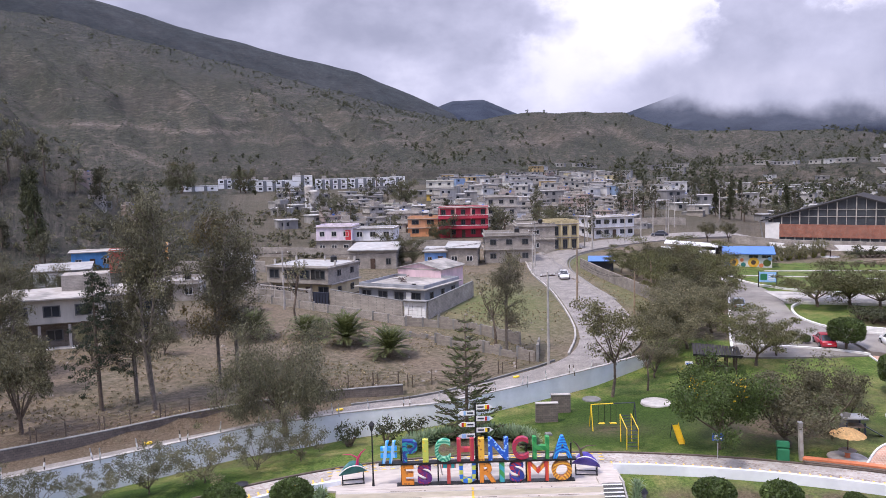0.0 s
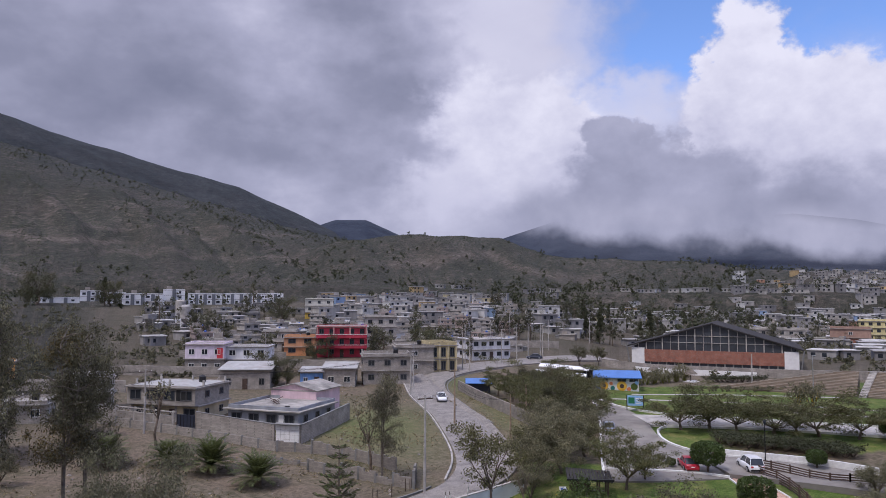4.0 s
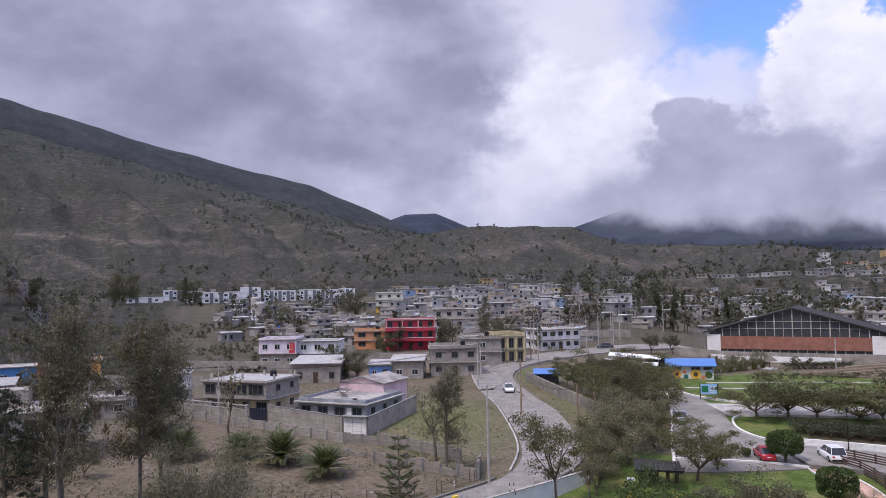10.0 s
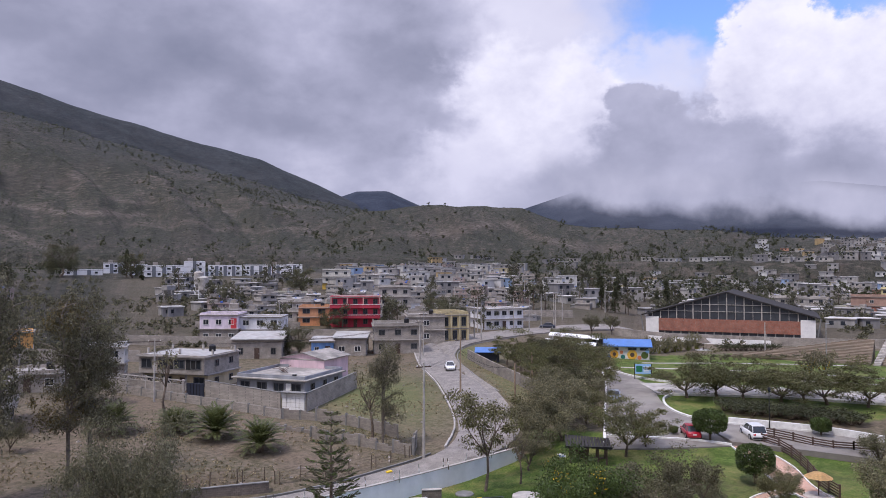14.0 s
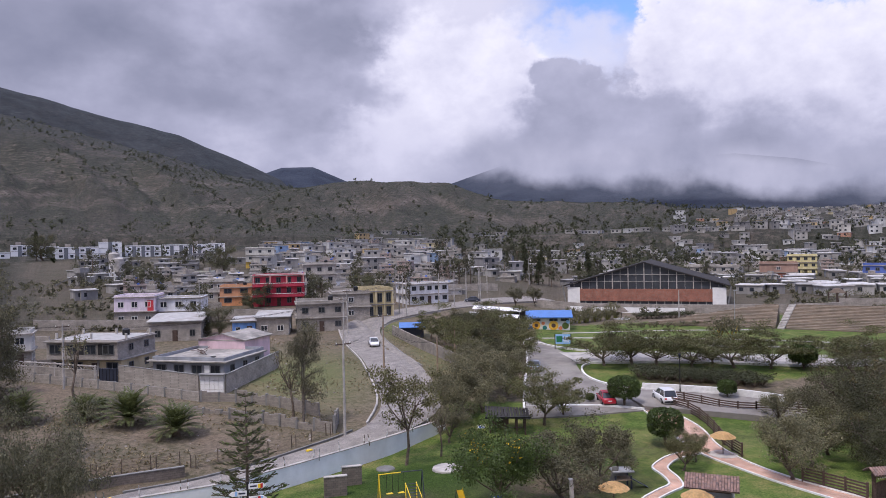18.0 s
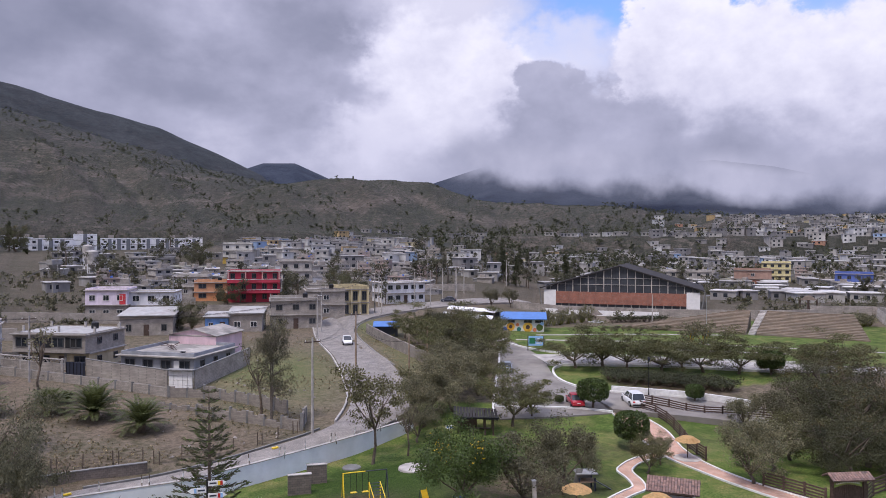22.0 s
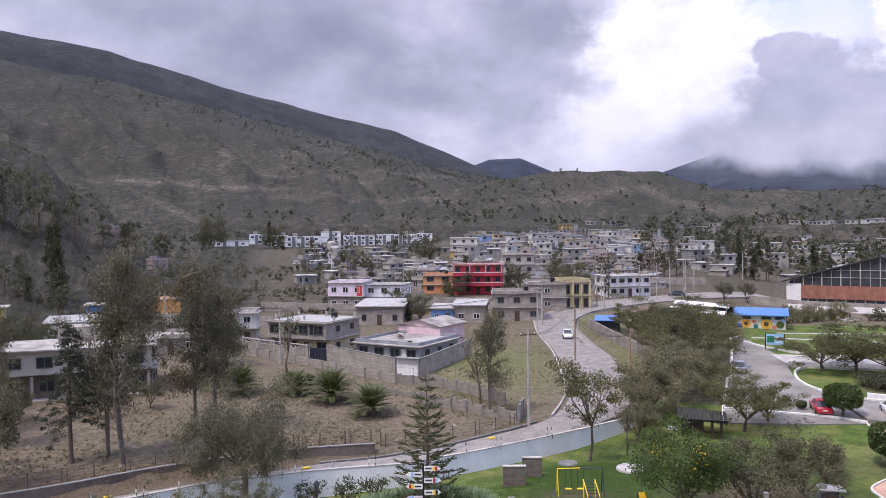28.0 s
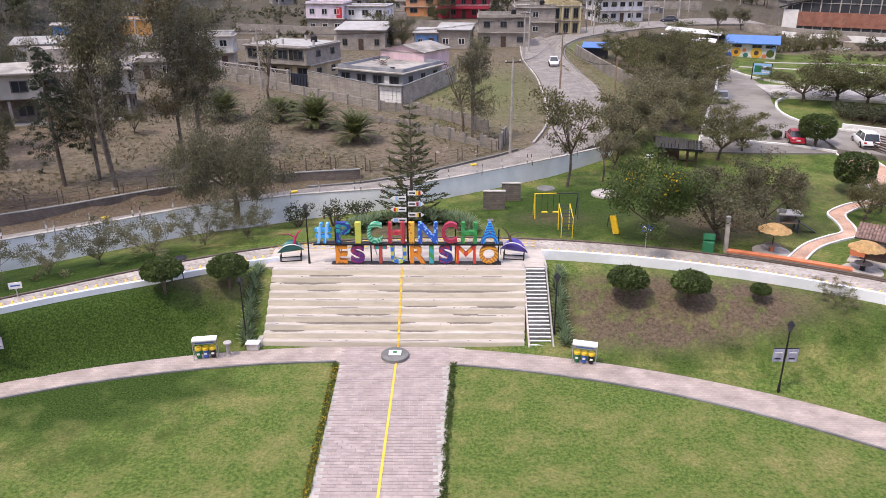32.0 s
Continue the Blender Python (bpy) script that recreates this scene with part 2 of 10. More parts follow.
# ---- materials ----
def material(name, color, rough=0.8, vary=0.25, scale=3.0, second=None, bump=0.15, bump_scale=40.0, metal=0.0, island=0.0, obj=0.0, coat=0.0, emit=None, spec=0.4, big=0.35, along=(1, 1, 1)):
    """Base colour with grain and stains at two scales; second: a colour that shows in patches."""
    m = bpy.data.materials.new(name)
    m.use_nodes = True
    nt = m.node_tree
    N, L = nt.nodes, nt.links
    b = N["Principled BSDF"]
    b.inputs["Roughness"].default_value, b.inputs["Metallic"].default_value = rough, metal
    b.inputs["Specular IOR Level"].default_value = spec
    b.inputs["Coat Weight"].default_value = coat
    tc = N.new("ShaderNodeTexCoord")
    oi = N.new("ShaderNodeObjectInfo")
    off = N.new("ShaderNodeVectorMath"); off.operation = "MULTIPLY_ADD"
    comb = N.new("ShaderNodeCombineXYZ")
    for i in range(3):
        L.new(oi.outputs["Random"], comb.inputs[i])
    run = N.new("ShaderNodeVectorMath"); run.operation = "MULTIPLY"; run.inputs[1].default_value = along
    L.new(tc.outputs["Object"], run.inputs[0])
    L.new(comb.outputs[0], off.inputs[0]); off.inputs[1].default_value = (37, 53, 71); L.new(run.outputs[0], off.inputs[2])

    def tex(s, detail=5, ro=0.6):
        n = N.new("ShaderNodeTexNoise")
        n.inputs["Scale"].default_value, n.inputs["Detail"].default_value, n.inputs["Roughness"].default_value = s, detail, ro
        L.new(off.outputs[0], n.inputs["Vector"])
        return n.outputs["Fac"]

    def mixed(fac, a, c, blend="MIX"):
        n = N.new("ShaderNodeMix"); n.data_type, n.blend_type = "RGBA", blend
        if isinstance(fac, float):
            n.inputs[0].default_value = fac
        else:
            L.new(fac, n.inputs[0])
        for i, v in ((6, a), (7, c)):
            if isinstance(v, tuple):
                n.inputs[i].default_value = (*v, 1)
            else:
                L.new(v, n.inputs[i])
        return n.outputs[2]

    def span(v, lo, hi, a=0.0, c=1.0):
        n = N.new("ShaderNodeMapRange")
        n.inputs["From Min"].default_value, n.inputs["From Max"].default_value = lo, hi
        n.inputs["To Min"].default_value, n.inputs["To Max"].default_value = a, c
        L.new(v, n.inputs[0])
        return n.outputs[0]

    col = mixed(span(tex(scale), 0.3, 0.7), tuple(c * (1 - vary) for c in color), tuple(min(1, c * (1 + vary)) for c in color))
    if second:
        col = mixed(span(tex(scale * 0.23, 6, 0.65), 0.5, 0.62, 0, 0.85), col, second)
    dirt = span(tex(scale * big, 4), 0.35, 0.7, 1 - vary * 0.6, 1 + vary * 0.4)
    vm = N.new("ShaderNodeVectorMath"); vm.operation = "SCALE"
    L.new(col, vm.inputs[0]); L.new(dirt, vm.inputs["Scale"])
    col = vm.outputs[0]
    for amount, source in ((island, "geo"), (obj, "obj")):
        if amount:
            src = N.new("ShaderNodeNewGeometry").outputs["Random Per Island"] if source == "geo" else oi.outputs["Random"]
            v = N.new("ShaderNodeVectorMath"); v.operation = "SCALE"
            L.new(col, v.inputs[0]); L.new(span(src, 0, 1, 1 - amount, 1 + amount), v.inputs["Scale"])
            col = v.outputs[0]
    L.new(col, b.inputs["Base Color"])
    if bump:
        bn = N.new("ShaderNodeBump"); bn.inputs["Strength"].default_value, bn.inputs["Distance"].default_value = bump, 0.05
        L.new(tex(bump_scale, 3), bn.inputs["Height"]); L.new(bn.outputs[0], b.inputs["Normal"])
    if emit:
        b.inputs["Emission Color"].default_value, b.inputs["Emission Strength"].default_value = (*emit, 1), 1
    return m


def brick_material(name, c1, c2, mortar, w, h, gap=0.012, rough=0.85, flat=False, bump=0.4):
    """Courses of blocks at true size, on walls (or flat, on the ground)."""
    m = bpy.data.materials.new(name)
    m.use_nodes = True
    N, L = m.node_tree.nodes, m.node_tree.links
    b = N["Principled BSDF"]
    b.inputs["Roughness"].default_value = rough
    tc = N.new("ShaderNodeTexCoord")
    sep = N.new("ShaderNodeSeparateXYZ"); L.new(tc.outputs["Object"], sep.inputs[0])
    comb = N.new("ShaderNodeCombineXYZ")
    if flat:
        L.new(sep.outputs[0], comb.inputs[0]); L.new(sep.outputs[1], comb.inputs[1])
    else:
        s = N.new("ShaderNodeMath"); s.operation = "ADD"
        L.new(sep.outputs[0], s.inputs[0]); L.new(sep.outputs[1], s.inputs[1])
        L.new(s.outputs[0], comb.inputs[0]); L.new(sep.outputs[2], comb.inputs[1])
    t = N.new("ShaderNodeTexBrick")
    t.inputs["Color1"].default_value, t.inputs["Color2"].default_value, t.inputs["Mortar"].default_value = (*c1, 1), (*c2, 1), (*mortar, 1)
    t.inputs["Scale"].default_value, t.inputs["Brick Width"].default_value, t.inputs["Row Height"].default_value, t.inputs["Mortar Size"].default_value = 1, w, h, gap
    L.new(comb.outputs[0], t.inputs["Vector"])
    n = N.new("ShaderNodeTexNoise"); n.inputs["Scale"].default_value, n.inputs["Detail"].default_value = 0.7, 6
    L.new(tc.outputs["Object"], n.inputs["Vector"])
    r = N.new("ShaderNodeMapRange"); r.inputs["From Min"].default_value, r.inputs["From Max"].default_value = 0.3, 0.7
    r.inputs["To Min"].default_value, r.inputs["To Max"].default_value = 0.72, 1.2
    L.new(n.outputs["Fac"], r.inputs[0])
    v = N.new("ShaderNodeVectorMath"); v.operation = "SCALE"
    L.new(t.outputs["Color"], v.inputs[0]); L.new(r.outputs[0], v.inputs["Scale"]); L.new(v.outputs[0], b.inputs["Base Color"])
    bn = N.new("ShaderNodeBump"); bn.inputs["Strength"].default_value, bn.inputs["Distance"].default_value = bump, 0.02
    inv = N.new("ShaderNodeMath"); inv.operation = "SUBTRACT"; inv.inputs[0].default_value = 1
    L.new(t.outputs["Fac"], inv.inputs[1]); L.new(inv.outputs[0], bn.inputs["Height"]); L.new(bn.outputs[0], b.inputs["Normal"])
    return m


def leafy(m):
    """Thin leaves: part of the light passes through them."""
    N, L = m.node_tree.nodes, m.node_tree.links
    b, out = N["Principled BSDF"], N["Material Output"]
    tr, mx = N.new("ShaderNodeBsdfTranslucent"), N.new("ShaderNodeMixShader")
    L.new(b.inputs["Base Color"].links[0].from_socket, tr.inputs["Color"])
    mx.inputs[0].default_value = 0.4
    L.new(b.outputs[0], mx.inputs[1]); L.new(tr.outputs[0], mx.inputs[2]); L.new(mx.outputs[0], out.inputs[0])


M = {}
for name, args in dict(
        asphalt=dict(color=(0.208, 0.188, 0.168), rough=0.9, vary=0.22, scale=0.5, second=(0.265, 0.247, 0.222), bump=0.2),
        concrete=dict(color=(0.43, 0.40, 0.365), rough=0.85, vary=0.25, scale=1.2, second=(0.25, 0.24, 0.225)),
        concrete_dark=dict(color=(0.21, 0.205, 0.195), rough=0.9, vary=0.28, scale=1.0, second=(0.14, 0.14, 0.135)),
        step_stone=dict(color=(0.49, 0.435, 0.385), rough=0.85, vary=0.16, scale=3.5, second=(0.42, 0.37, 0.315), along=(0.3, 1.6, 1.6), obj=0.05, bump=0.1),
        step_riser=dict(color=(0.50, 0.445, 0.345), rough=0.85, vary=0.14, scale=3.0, second=(0.44, 0.39, 0.31), along=(0.3, 1.6, 1.6), obj=0.06, bump=0.1),
        step_worn=dict(color=(0.18, 0.15, 0.122), rough=0.9, vary=0.3, scale=3.0, along=(0.4, 2, 2)),
        white_wall=dict(color=(0.86, 0.87, 0.90), rough=0.65, vary=0.08, scale=0.6, second=(0.70, 0.72, 0.75), bump=0.05),
        white_paint=dict(color=(0.78, 0.77, 0.75), rough=0.6, vary=0.08, scale=1.0, bump=0.04),
        kerb_white=dict(color=(0.70, 0.69, 0.66), rough=0.7, vary=0.15, scale=2.0),
        yellow_line=dict(color=(0.80, 0.50, 0.06), rough=0.6, vary=0.12, scale=3.0),
        yellow_paint=dict(color=(0.82, 0.56, 0.03), rough=0.4, vary=0.08, scale=3.0),
        blue_steel=dict(color=(0.035, 0.04, 0.06), rough=0.4, vary=0.1, scale=4.0),
        black_steel=dict(color=(0.02, 0.02, 0.022), rough=0.4, vary=0.15, scale=5.0, metal=0.3),
        steel=dict(color=(0.45, 0.45, 0.46), rough=0.4, vary=0.15, scale=5.0, metal=0.7),
        wood_dark=dict(color=(0.085, 0.055, 0.042), rough=0.75, vary=0.35, scale=6.0),
        wood_pale=dict(color=(0.30, 0.22, 0.15), rough=0.8, vary=0.3, scale=5.0),
        bark=dict(color=(0.13, 0.10, 0.075), rough=0.95, vary=0.4, scale=5.0, bump=0.6, bump_scale=12),
        bark_pale=dict(color=(0.16, 0.135, 0.11), rough=0.95, vary=0.4, scale=4.0, bump=0.5, bump_scale=10),
        rust_tile=dict(color=(0.23, 0.145, 0.118), rough=0.85, vary=0.35, scale=4.0, obj=0.25, second=(0.16, 0.12, 0.11)),
        thatch=dict(color=(0.70, 0.48, 0.23), rough=0.9, vary=0.22, scale=5.0, bump=0.4),
        orange_paint=dict(color=(0.62, 0.20, 0.09), rough=0.6, vary=0.15, scale=2.0),
        glass=dict(color=(0.03, 0.035, 0.042), rough=0.12, vary=0.3, scale=0.8, bump=0.0, spec=0.6),
        glass_hall=dict(color=(0.055, 0.06, 0.07), rough=0.2, vary=0.25, scale=0.5, bump=0.0, spec=0.6),
        car_red=dict(color=(0.36, 0.012, 0.03), rough=0.3, vary=0.05, scale=2.0, coat=0.6, bump=0),
        car_white=dict(color=(0.80, 0.80, 0.80), rough=0.3, vary=0.03, scale=2.0, coat=0.6, bump=0),
        car_silver=dict(color=(0.36, 0.40, 0.47), rough=0.3, vary=0.04, scale=2.0, coat=0.6, bump=0, metal=0.4),
        rubber=dict(color=(0.02, 0.02, 0.02), rough=0.85, vary=0.2, scale=8.0),
        lamp_red=dict(color=(0.45, 0.02, 0.02), rough=0.3, vary=0.05, scale=4.0),
        lamp_clear=dict(color=(0.75, 0.75, 0.72), rough=0.15, vary=0.05, scale=4.0),
        soil=dict(color=(0.13, 0.10, 0.08), rough=0.95, vary=0.35, scale=2.0, bump=0.5),
        green_bin=dict(color=(0.02, 0.16, 0.07), rough=0.5, vary=0.1, scale=3.0),
        roof_sheet=dict(color=(0.42, 0.41, 0.39), rough=0.6, vary=0.2, scale=1.2, second=(0.33, 0.29, 0.26), obj=0.25),
        roof_concrete=dict(color=(0.32, 0.295, 0.265), rough=0.9, vary=0.28, scale=0.7, second=(0.17, 0.16, 0.145), obj=0.2),
        roof_dark=dict(color=(0.045, 0.042, 0.042), spec=0.15, rough=0.9, vary=0.25, scale=1.0),
        blue_roof=dict(color=(0.07, 0.18, 0.46), rough=0.5, vary=0.12, scale=1.2),
        plastic_blue=dict(color=(0.05, 0.12, 0.42), rough=0.4, vary=0.1, scale=2.0),
        leaf_dark=dict(color=(0.072, 0.078, 0.038), rough=0.6, vary=0.3, scale=1.0, bump=0, island=0.5, obj=0.12),
        leaf_euc=dict(color=(0.126, 0.118, 0.072), rough=0.6, vary=0.3, scale=0.5, bump=0, island=0.5, obj=0.15),
        leaf_olive=dict(color=(0.176, 0.164, 0.092), rough=0.65, vary=0.3, scale=0.5, bump=0, island=0.45, obj=0.25),
        leaf_acacia=dict(color=(0.142, 0.134, 0.056), rough=0.6, vary=0.3, scale=0.8, bump=0, island=0.45, obj=0.2),
        leaf_dense=dict(color=(0.094, 0.094, 0.046), rough=0.6, vary=0.35, scale=0.5, bump=0, island=0.5, obj=0.25),
        leaf_willow=dict(color=(0.158, 0.152, 0.092), rough=0.65, vary=0.25, scale=0.6, bump=0, island=0.4, obj=0.1),
        leaf_bright=dict(color=(0.090, 0.130, 0.033), rough=0.55, vary=0.3, scale=0.8, bump=0, island=0.5, obj=0.1),
        leaf_topiary=dict(color=(0.078, 0.112, 0.030), rough=0.55, vary=0.3, scale=1.5, bump=0, island=0.4, obj=0.12),
        leaf_far=dict(color=(0.108, 0.105, 0.064), rough=0.7, vary=0.3, scale=0.5, bump=0, island=0.5, obj=0.3),
        leaf_cedar=dict(color=(0.050, 0.062, 0.036), rough=0.6, vary=0.3, scale=0.8, bump=0, island=0.5),
        leaf_palm=dict(color=(0.10, 0.115, 0.040), rough=0.5, vary=0.25, scale=1.5, bump=0, island=0.35, obj=0.1),
        leaf_agave=dict(color=(0.23, 0.30, 0.17), rough=0.5, vary=0.2, scale=1.5, bump=0, island=0.3),
        leaf_yellow=dict(color=(0.62, 0.42, 0.02), rough=0.55, vary=0.2, scale=1.5, bump=0, island=0.3),
        leaf_autumn=dict(color=(0.12, 0.092, 0.035), rough=0.6, vary=0.3, scale=0.7, bump=0, island=0.5)).items():
    M[name] = material(name, **args)
    if name.startswith("leaf"):
        leafy(M[name])
M["block"] = brick_material("block", (0.365, 0.328, 0.286), (0.295, 0.264, 0.232), (0.218, 0.198, 0.175), 0.4, 0.2)
M["block_brown"] = brick_material("block_brown", (0.20, 0.165, 0.135), (0.145, 0.12, 0.10), (0.10, 0.088, 0.075), 0.4, 0.2)
M["block_tan"] = brick_material("block_tan", (0.30, 0.265, 0.225), (0.24, 0.21, 0.18), (0.20, 0.18, 0.155), 0.4, 0.2)
M["brick_red"] = brick_material("brick_red", (0.36, 0.125, 0.075), (0.27, 0.10, 0.065), (0.30, 0.23, 0.19), 0.26, 0.08, 0.010)
M["paver_walk"] = brick_material("paver_walk", (0.37, 0.305, 0.28), (0.30, 0.245, 0.225), (0.245, 0.20, 0.185), 0.42, 0.21, 0.012, flat=True)
M["paver_ring"] = brick_material("paver_ring", (0.41, 0.335, 0.295), (0.34, 0.28, 0.245), (0.28, 0.23, 0.20), 0.4, 0.2, 0.012, flat=True)
M["paver_white"] = brick_material("paver_white", (0.45, 0.415, 0.37), (0.25, 0.185, 0.15), (0.36, 0.33, 0.30), 0.26, 0.2, 0.035, flat=True)
M["paver_orange"] = brick_material("paver_orange", (0.50, 0.29, 0.20), (0.42, 0.23, 0.16), (0.52, 0.42, 0.34), 0.22, 0.35, 0.02, flat=True)
M["cobble_road"] = brick_material("cobble_road", (0.29, 0.26, 0.23), (0.23, 0.207, 0.185), (0.163, 0.147, 0.131), 0.22, 0.11, 0.01, flat=True)
WALL_TONES = {}


def wall_mat(rgb):
    if rgb not in WALL_TONES:
        WALL_TONES[rgb] = material("wall_paint", rgb, 0.8, 0.16, 0.8, tuple(c * 0.66 for c in rgb), 0.06, along=(1, 1, 0.35))
    return WALL_TONES[rgb]


# ---- helpers ----
def mesh_from(name, verts, faces, mats=(), index=None, smooth=False):
    me = bpy.data.meshes.new(name)
    me.from_pydata([tuple(v) for v in verts], [], [tuple(f) for f in faces])
    for m in mats:
        me.materials.append(m)
    if index is not None:
        me.polygons.foreach_set("material_index", index)
    if smooth:
        me.polygons.foreach_set("use_smooth", [True] * len(me.polygons))
    return me


def part(name, bm, mat, parent, label="", kind="", smooth=False):
    """Links a bmesh (or a mesh) as one object under a thing or a part."""
    if isinstance(bm, bmesh.types.BMesh):
        me = bpy.data.meshes.new(name)
        if smooth:
            for f in bm.faces:
                f.smooth = True
        bm.normal_update()
        bm.to_mesh(me)
        bm.free()
    else:
        me = bm
    if mat is not None and not me.materials:
        me.materials.append(mat)
    ob = new(name, me)
    if parent is not None:
        ob.parent = parent
    return tagged(ob, label, kind=kind)


def thing(name, m, label, category, group="", kind=""):
    ob = new(name)
    ob.empty_display_size = 0.3
    ob.matrix_world = m
    return tagged(ob, label, category, group, kind)


def box(bm, x0, x1, y0, y1, z0, z1, bevel=0.0, turn=None):
    r = bmesh.ops.create_cube(bm, size=1)
    m = Matrix.Translation(((x0 + x1) / 2, (y0 + y1) / 2, (z0 + z1) / 2)) @ Matrix.Diagonal((x1 - x0, y1 - y0, z1 - z0, 1))
    bmesh.ops.transform(bm, matrix=(turn @ m) if turn is not None else m, verts=r["verts"])
    if bevel:
        es = {e for v in r["verts"] for e in v.link_edges}
        bmesh.ops.bevel(bm, geom=list(es), offset=bevel, segments=1, affect="EDGES")
    return bm


def boxed(*a, **k):
    return box(bmesh.new(), *a, **k)


def rod(bm, a, b, r0, r1=None, n=8):
    a, b = Vector(a), Vector(b)
    d = b - a
    m = Matrix.Translation((a + b) / 2) @ d.to_track_quat("Z", "Y").to_matrix().to_4x4()
    bmesh.ops.create_cone(bm, cap_ends=True, segments=n, radius1=r0, radius2=r0 if r1 is None else r1, depth=d.length, matrix=m)
    return bm


def rodded(*a, **k):
    return rod(bmesh.new(), *a, **k)


def lathe(bm, profile, n=16, at=(0, 0, 0)):
    rings = []
    for r, z in profile:
        rings.append([bm.verts.new((at[0] + r * math.cos(2 * math.pi * i / n), at[1] + r * math.sin(2 * math.pi * i / n), at[2] + z)) for i in range(n)])
    for a, b in zip(rings, rings[1:]):
        for i in range(n):
            bm.faces.new((a[i], a[(i + 1) % n], b[(i + 1) % n], b[i]))
    bm.faces.new(list(reversed(rings[0])))
    bm.faces.new(rings[-1])
    return bm


def prism(bm, poly, z0, z1):
    lo = [bm.verts.new((x, y, z0)) for x, y in poly]
    hi = [bm.verts.new((x, y, z1)) for x, y in poly]
    bm.faces.new(list(reversed(lo)))
    bm.faces.new(hi)
    for i in range(len(poly)):
        j = (i + 1) % len(poly)
        bm.faces.new((lo[i], lo[j], hi[j], hi[i]))
    return bm


def smooth_line(pts, step=1.5):
    """A line through the points, with even steps."""
    p = np.array(pts, float)
    out = []
    for i in range(len(p) - 1):
        a, b, c, d = p[max(i - 1, 0)], p[i], p[i + 1], p[min(i + 2, len(p) - 1)]
        n = max(2, int(np.linalg.norm(c - b) / step))
        for k in range(n):
            t = k / n
            out.append(0.5 * ((2 * b) + (c - a) * t + (2 * a - 5 * b + 4 * c - d) * t * t + (3 * b - a - 3 * c + d) * t ** 3))
    out.append(p[-1])
    return np.array(out)


def ribbon(left, right, lift, n=60, cross=6):
    """A sheet between two lines in plan, laid on the land."""
    def resample(q):
        q = smooth_line(q, 1.0)
        s = np.r_[0, np.cumsum(np.linalg.norm(np.diff(q, axis=0), axis=1))]
        u = np.linspace(0, s[-1], n)
        return np.c_[np.interp(u, s, q[:, 0]), np.interp(u, s, q[:, 1])]
    a, b = resample(left), resample(right)
    k = np.linspace(0, 1, cross)[None, :, None]
    g = a[:, None] * (1 - k) + b[:, None] * k
    z = height(g[..., 0], g[..., 1]).max(axis=1, keepdims=True) * 0.5 + height(g[..., 0], g[..., 1]) * 0.5 + lift
    v = np.concatenate([g, z[..., None]], 2).reshape(-1, 3)
    f = [(i * cross + j, i * cross + j + 1, (i + 1) * cross + j + 1, (i + 1) * cross + j) for i in range(n - 1) for j in range(cross - 1)]
    me = mesh_from("sheet", v, f)
    bm = bmesh.new(); bm.from_mesh(me); bpy.data.meshes.remove(me)
    bmesh.ops.recalc_face_normals(bm, faces=bm.faces)
    if sum(fc.normal.z for fc in bm.faces) < 0:
        bmesh.ops.reverse_faces(bm, faces=bm.faces)
    r = bmesh.ops.extrude_edge_only(bm, edges=[e for e in bm.edges if e.is_boundary])
    bmesh.ops.translate(bm, vec=(0, 0, -0.7), verts=[e for e in r["geom"] if isinstance(e, bmesh.types.BMVert)])
    return bm


def line_wall(pts, thick, base, top, step=1.0):
    """A wall along a line in plan; base and top are functions of (x, y)."""
    p = smooth_line(pts, step)
    t = np.gradient(p, axis=0)
    nrm = np.c_[-t[:, 1], t[:, 0]] / np.linalg.norm(t, axis=1)[:, None] * thick / 2
    bm = bmesh.new()
    rows = []
    for q, m in zip(p, nrm):
        zb, zt = base(*q), top(*q)
        rows.append([bm.verts.new((q[0] + s * m[0], q[1] + s * m[1], z)) for s, z in ((1, zb), (1, zt), (-1, zt), (-1, zb))])
    for a, b in zip(rows, rows[1:]):
        for i in range(4):
            j = (i + 1) % 4
            bm.faces.new((a[i], a[j], b[j], b[i]))
    bm.faces.new(rows[0]); bm.faces.new(list(reversed(rows[-1])))
    bmesh.ops.recalc_face_normals(bm, faces=bm.faces)
    return bm

# ---- the lie of the land ----
RING_IN, RING_OUT = (-1.9, -10.6, 52.7), (-1.2, -13.2, 57.4)      # plaza walk: centre and radius of both edges
UP_C, UP_R0, UP_R1 = (4.6, -1.5), 54.1, 57.6                       # upper walk: centre, inner and outer radius


def ramp(a, b, v):
    s = np.clip((v - a) / (b - a), 0, 1)
    return s * s * (3 - 2 * s)


WALL_X = [-80, -48, -30, -24, -18, -9.6, -1.5, 4.5, 10.8, 16, 20, 24]
WALL_Y = [24, 42, 52.4, 56.3, 60.3, 63.7, 65.7, 69.1, 73.2, 76.8, 79.6, 82]                # painted road wall, in plan


def wall_y(x):
    return np.interp(x, WALL_X, WALL_Y)


def town_z(x, y):
    d = np.hypot(x, y)
    az = np.degrees(np.arctan2(x, np.maximum(y, 1e-3)))
    left = np.interp(d, [0, 66, 80, 95, 120, 160, 200, 300, 400, 520, 700], [4.2, 4.6, 4.7, 5.2, 6.3, 7.6, 9.2, 14, 20, 25, 29])
    right = np.interp(d, [0, 66, 80, 95, 120, 150, 200, 300, 450, 700, 1100, 1600, 2400], [3.4, 3.5, 4.0, 4.9, 6.4, 6.6, 7.2, 8.5, 12, 22, 44, 72, 110])
    k = ramp(17, 27, az)
    return left * (1 - k) + right * k


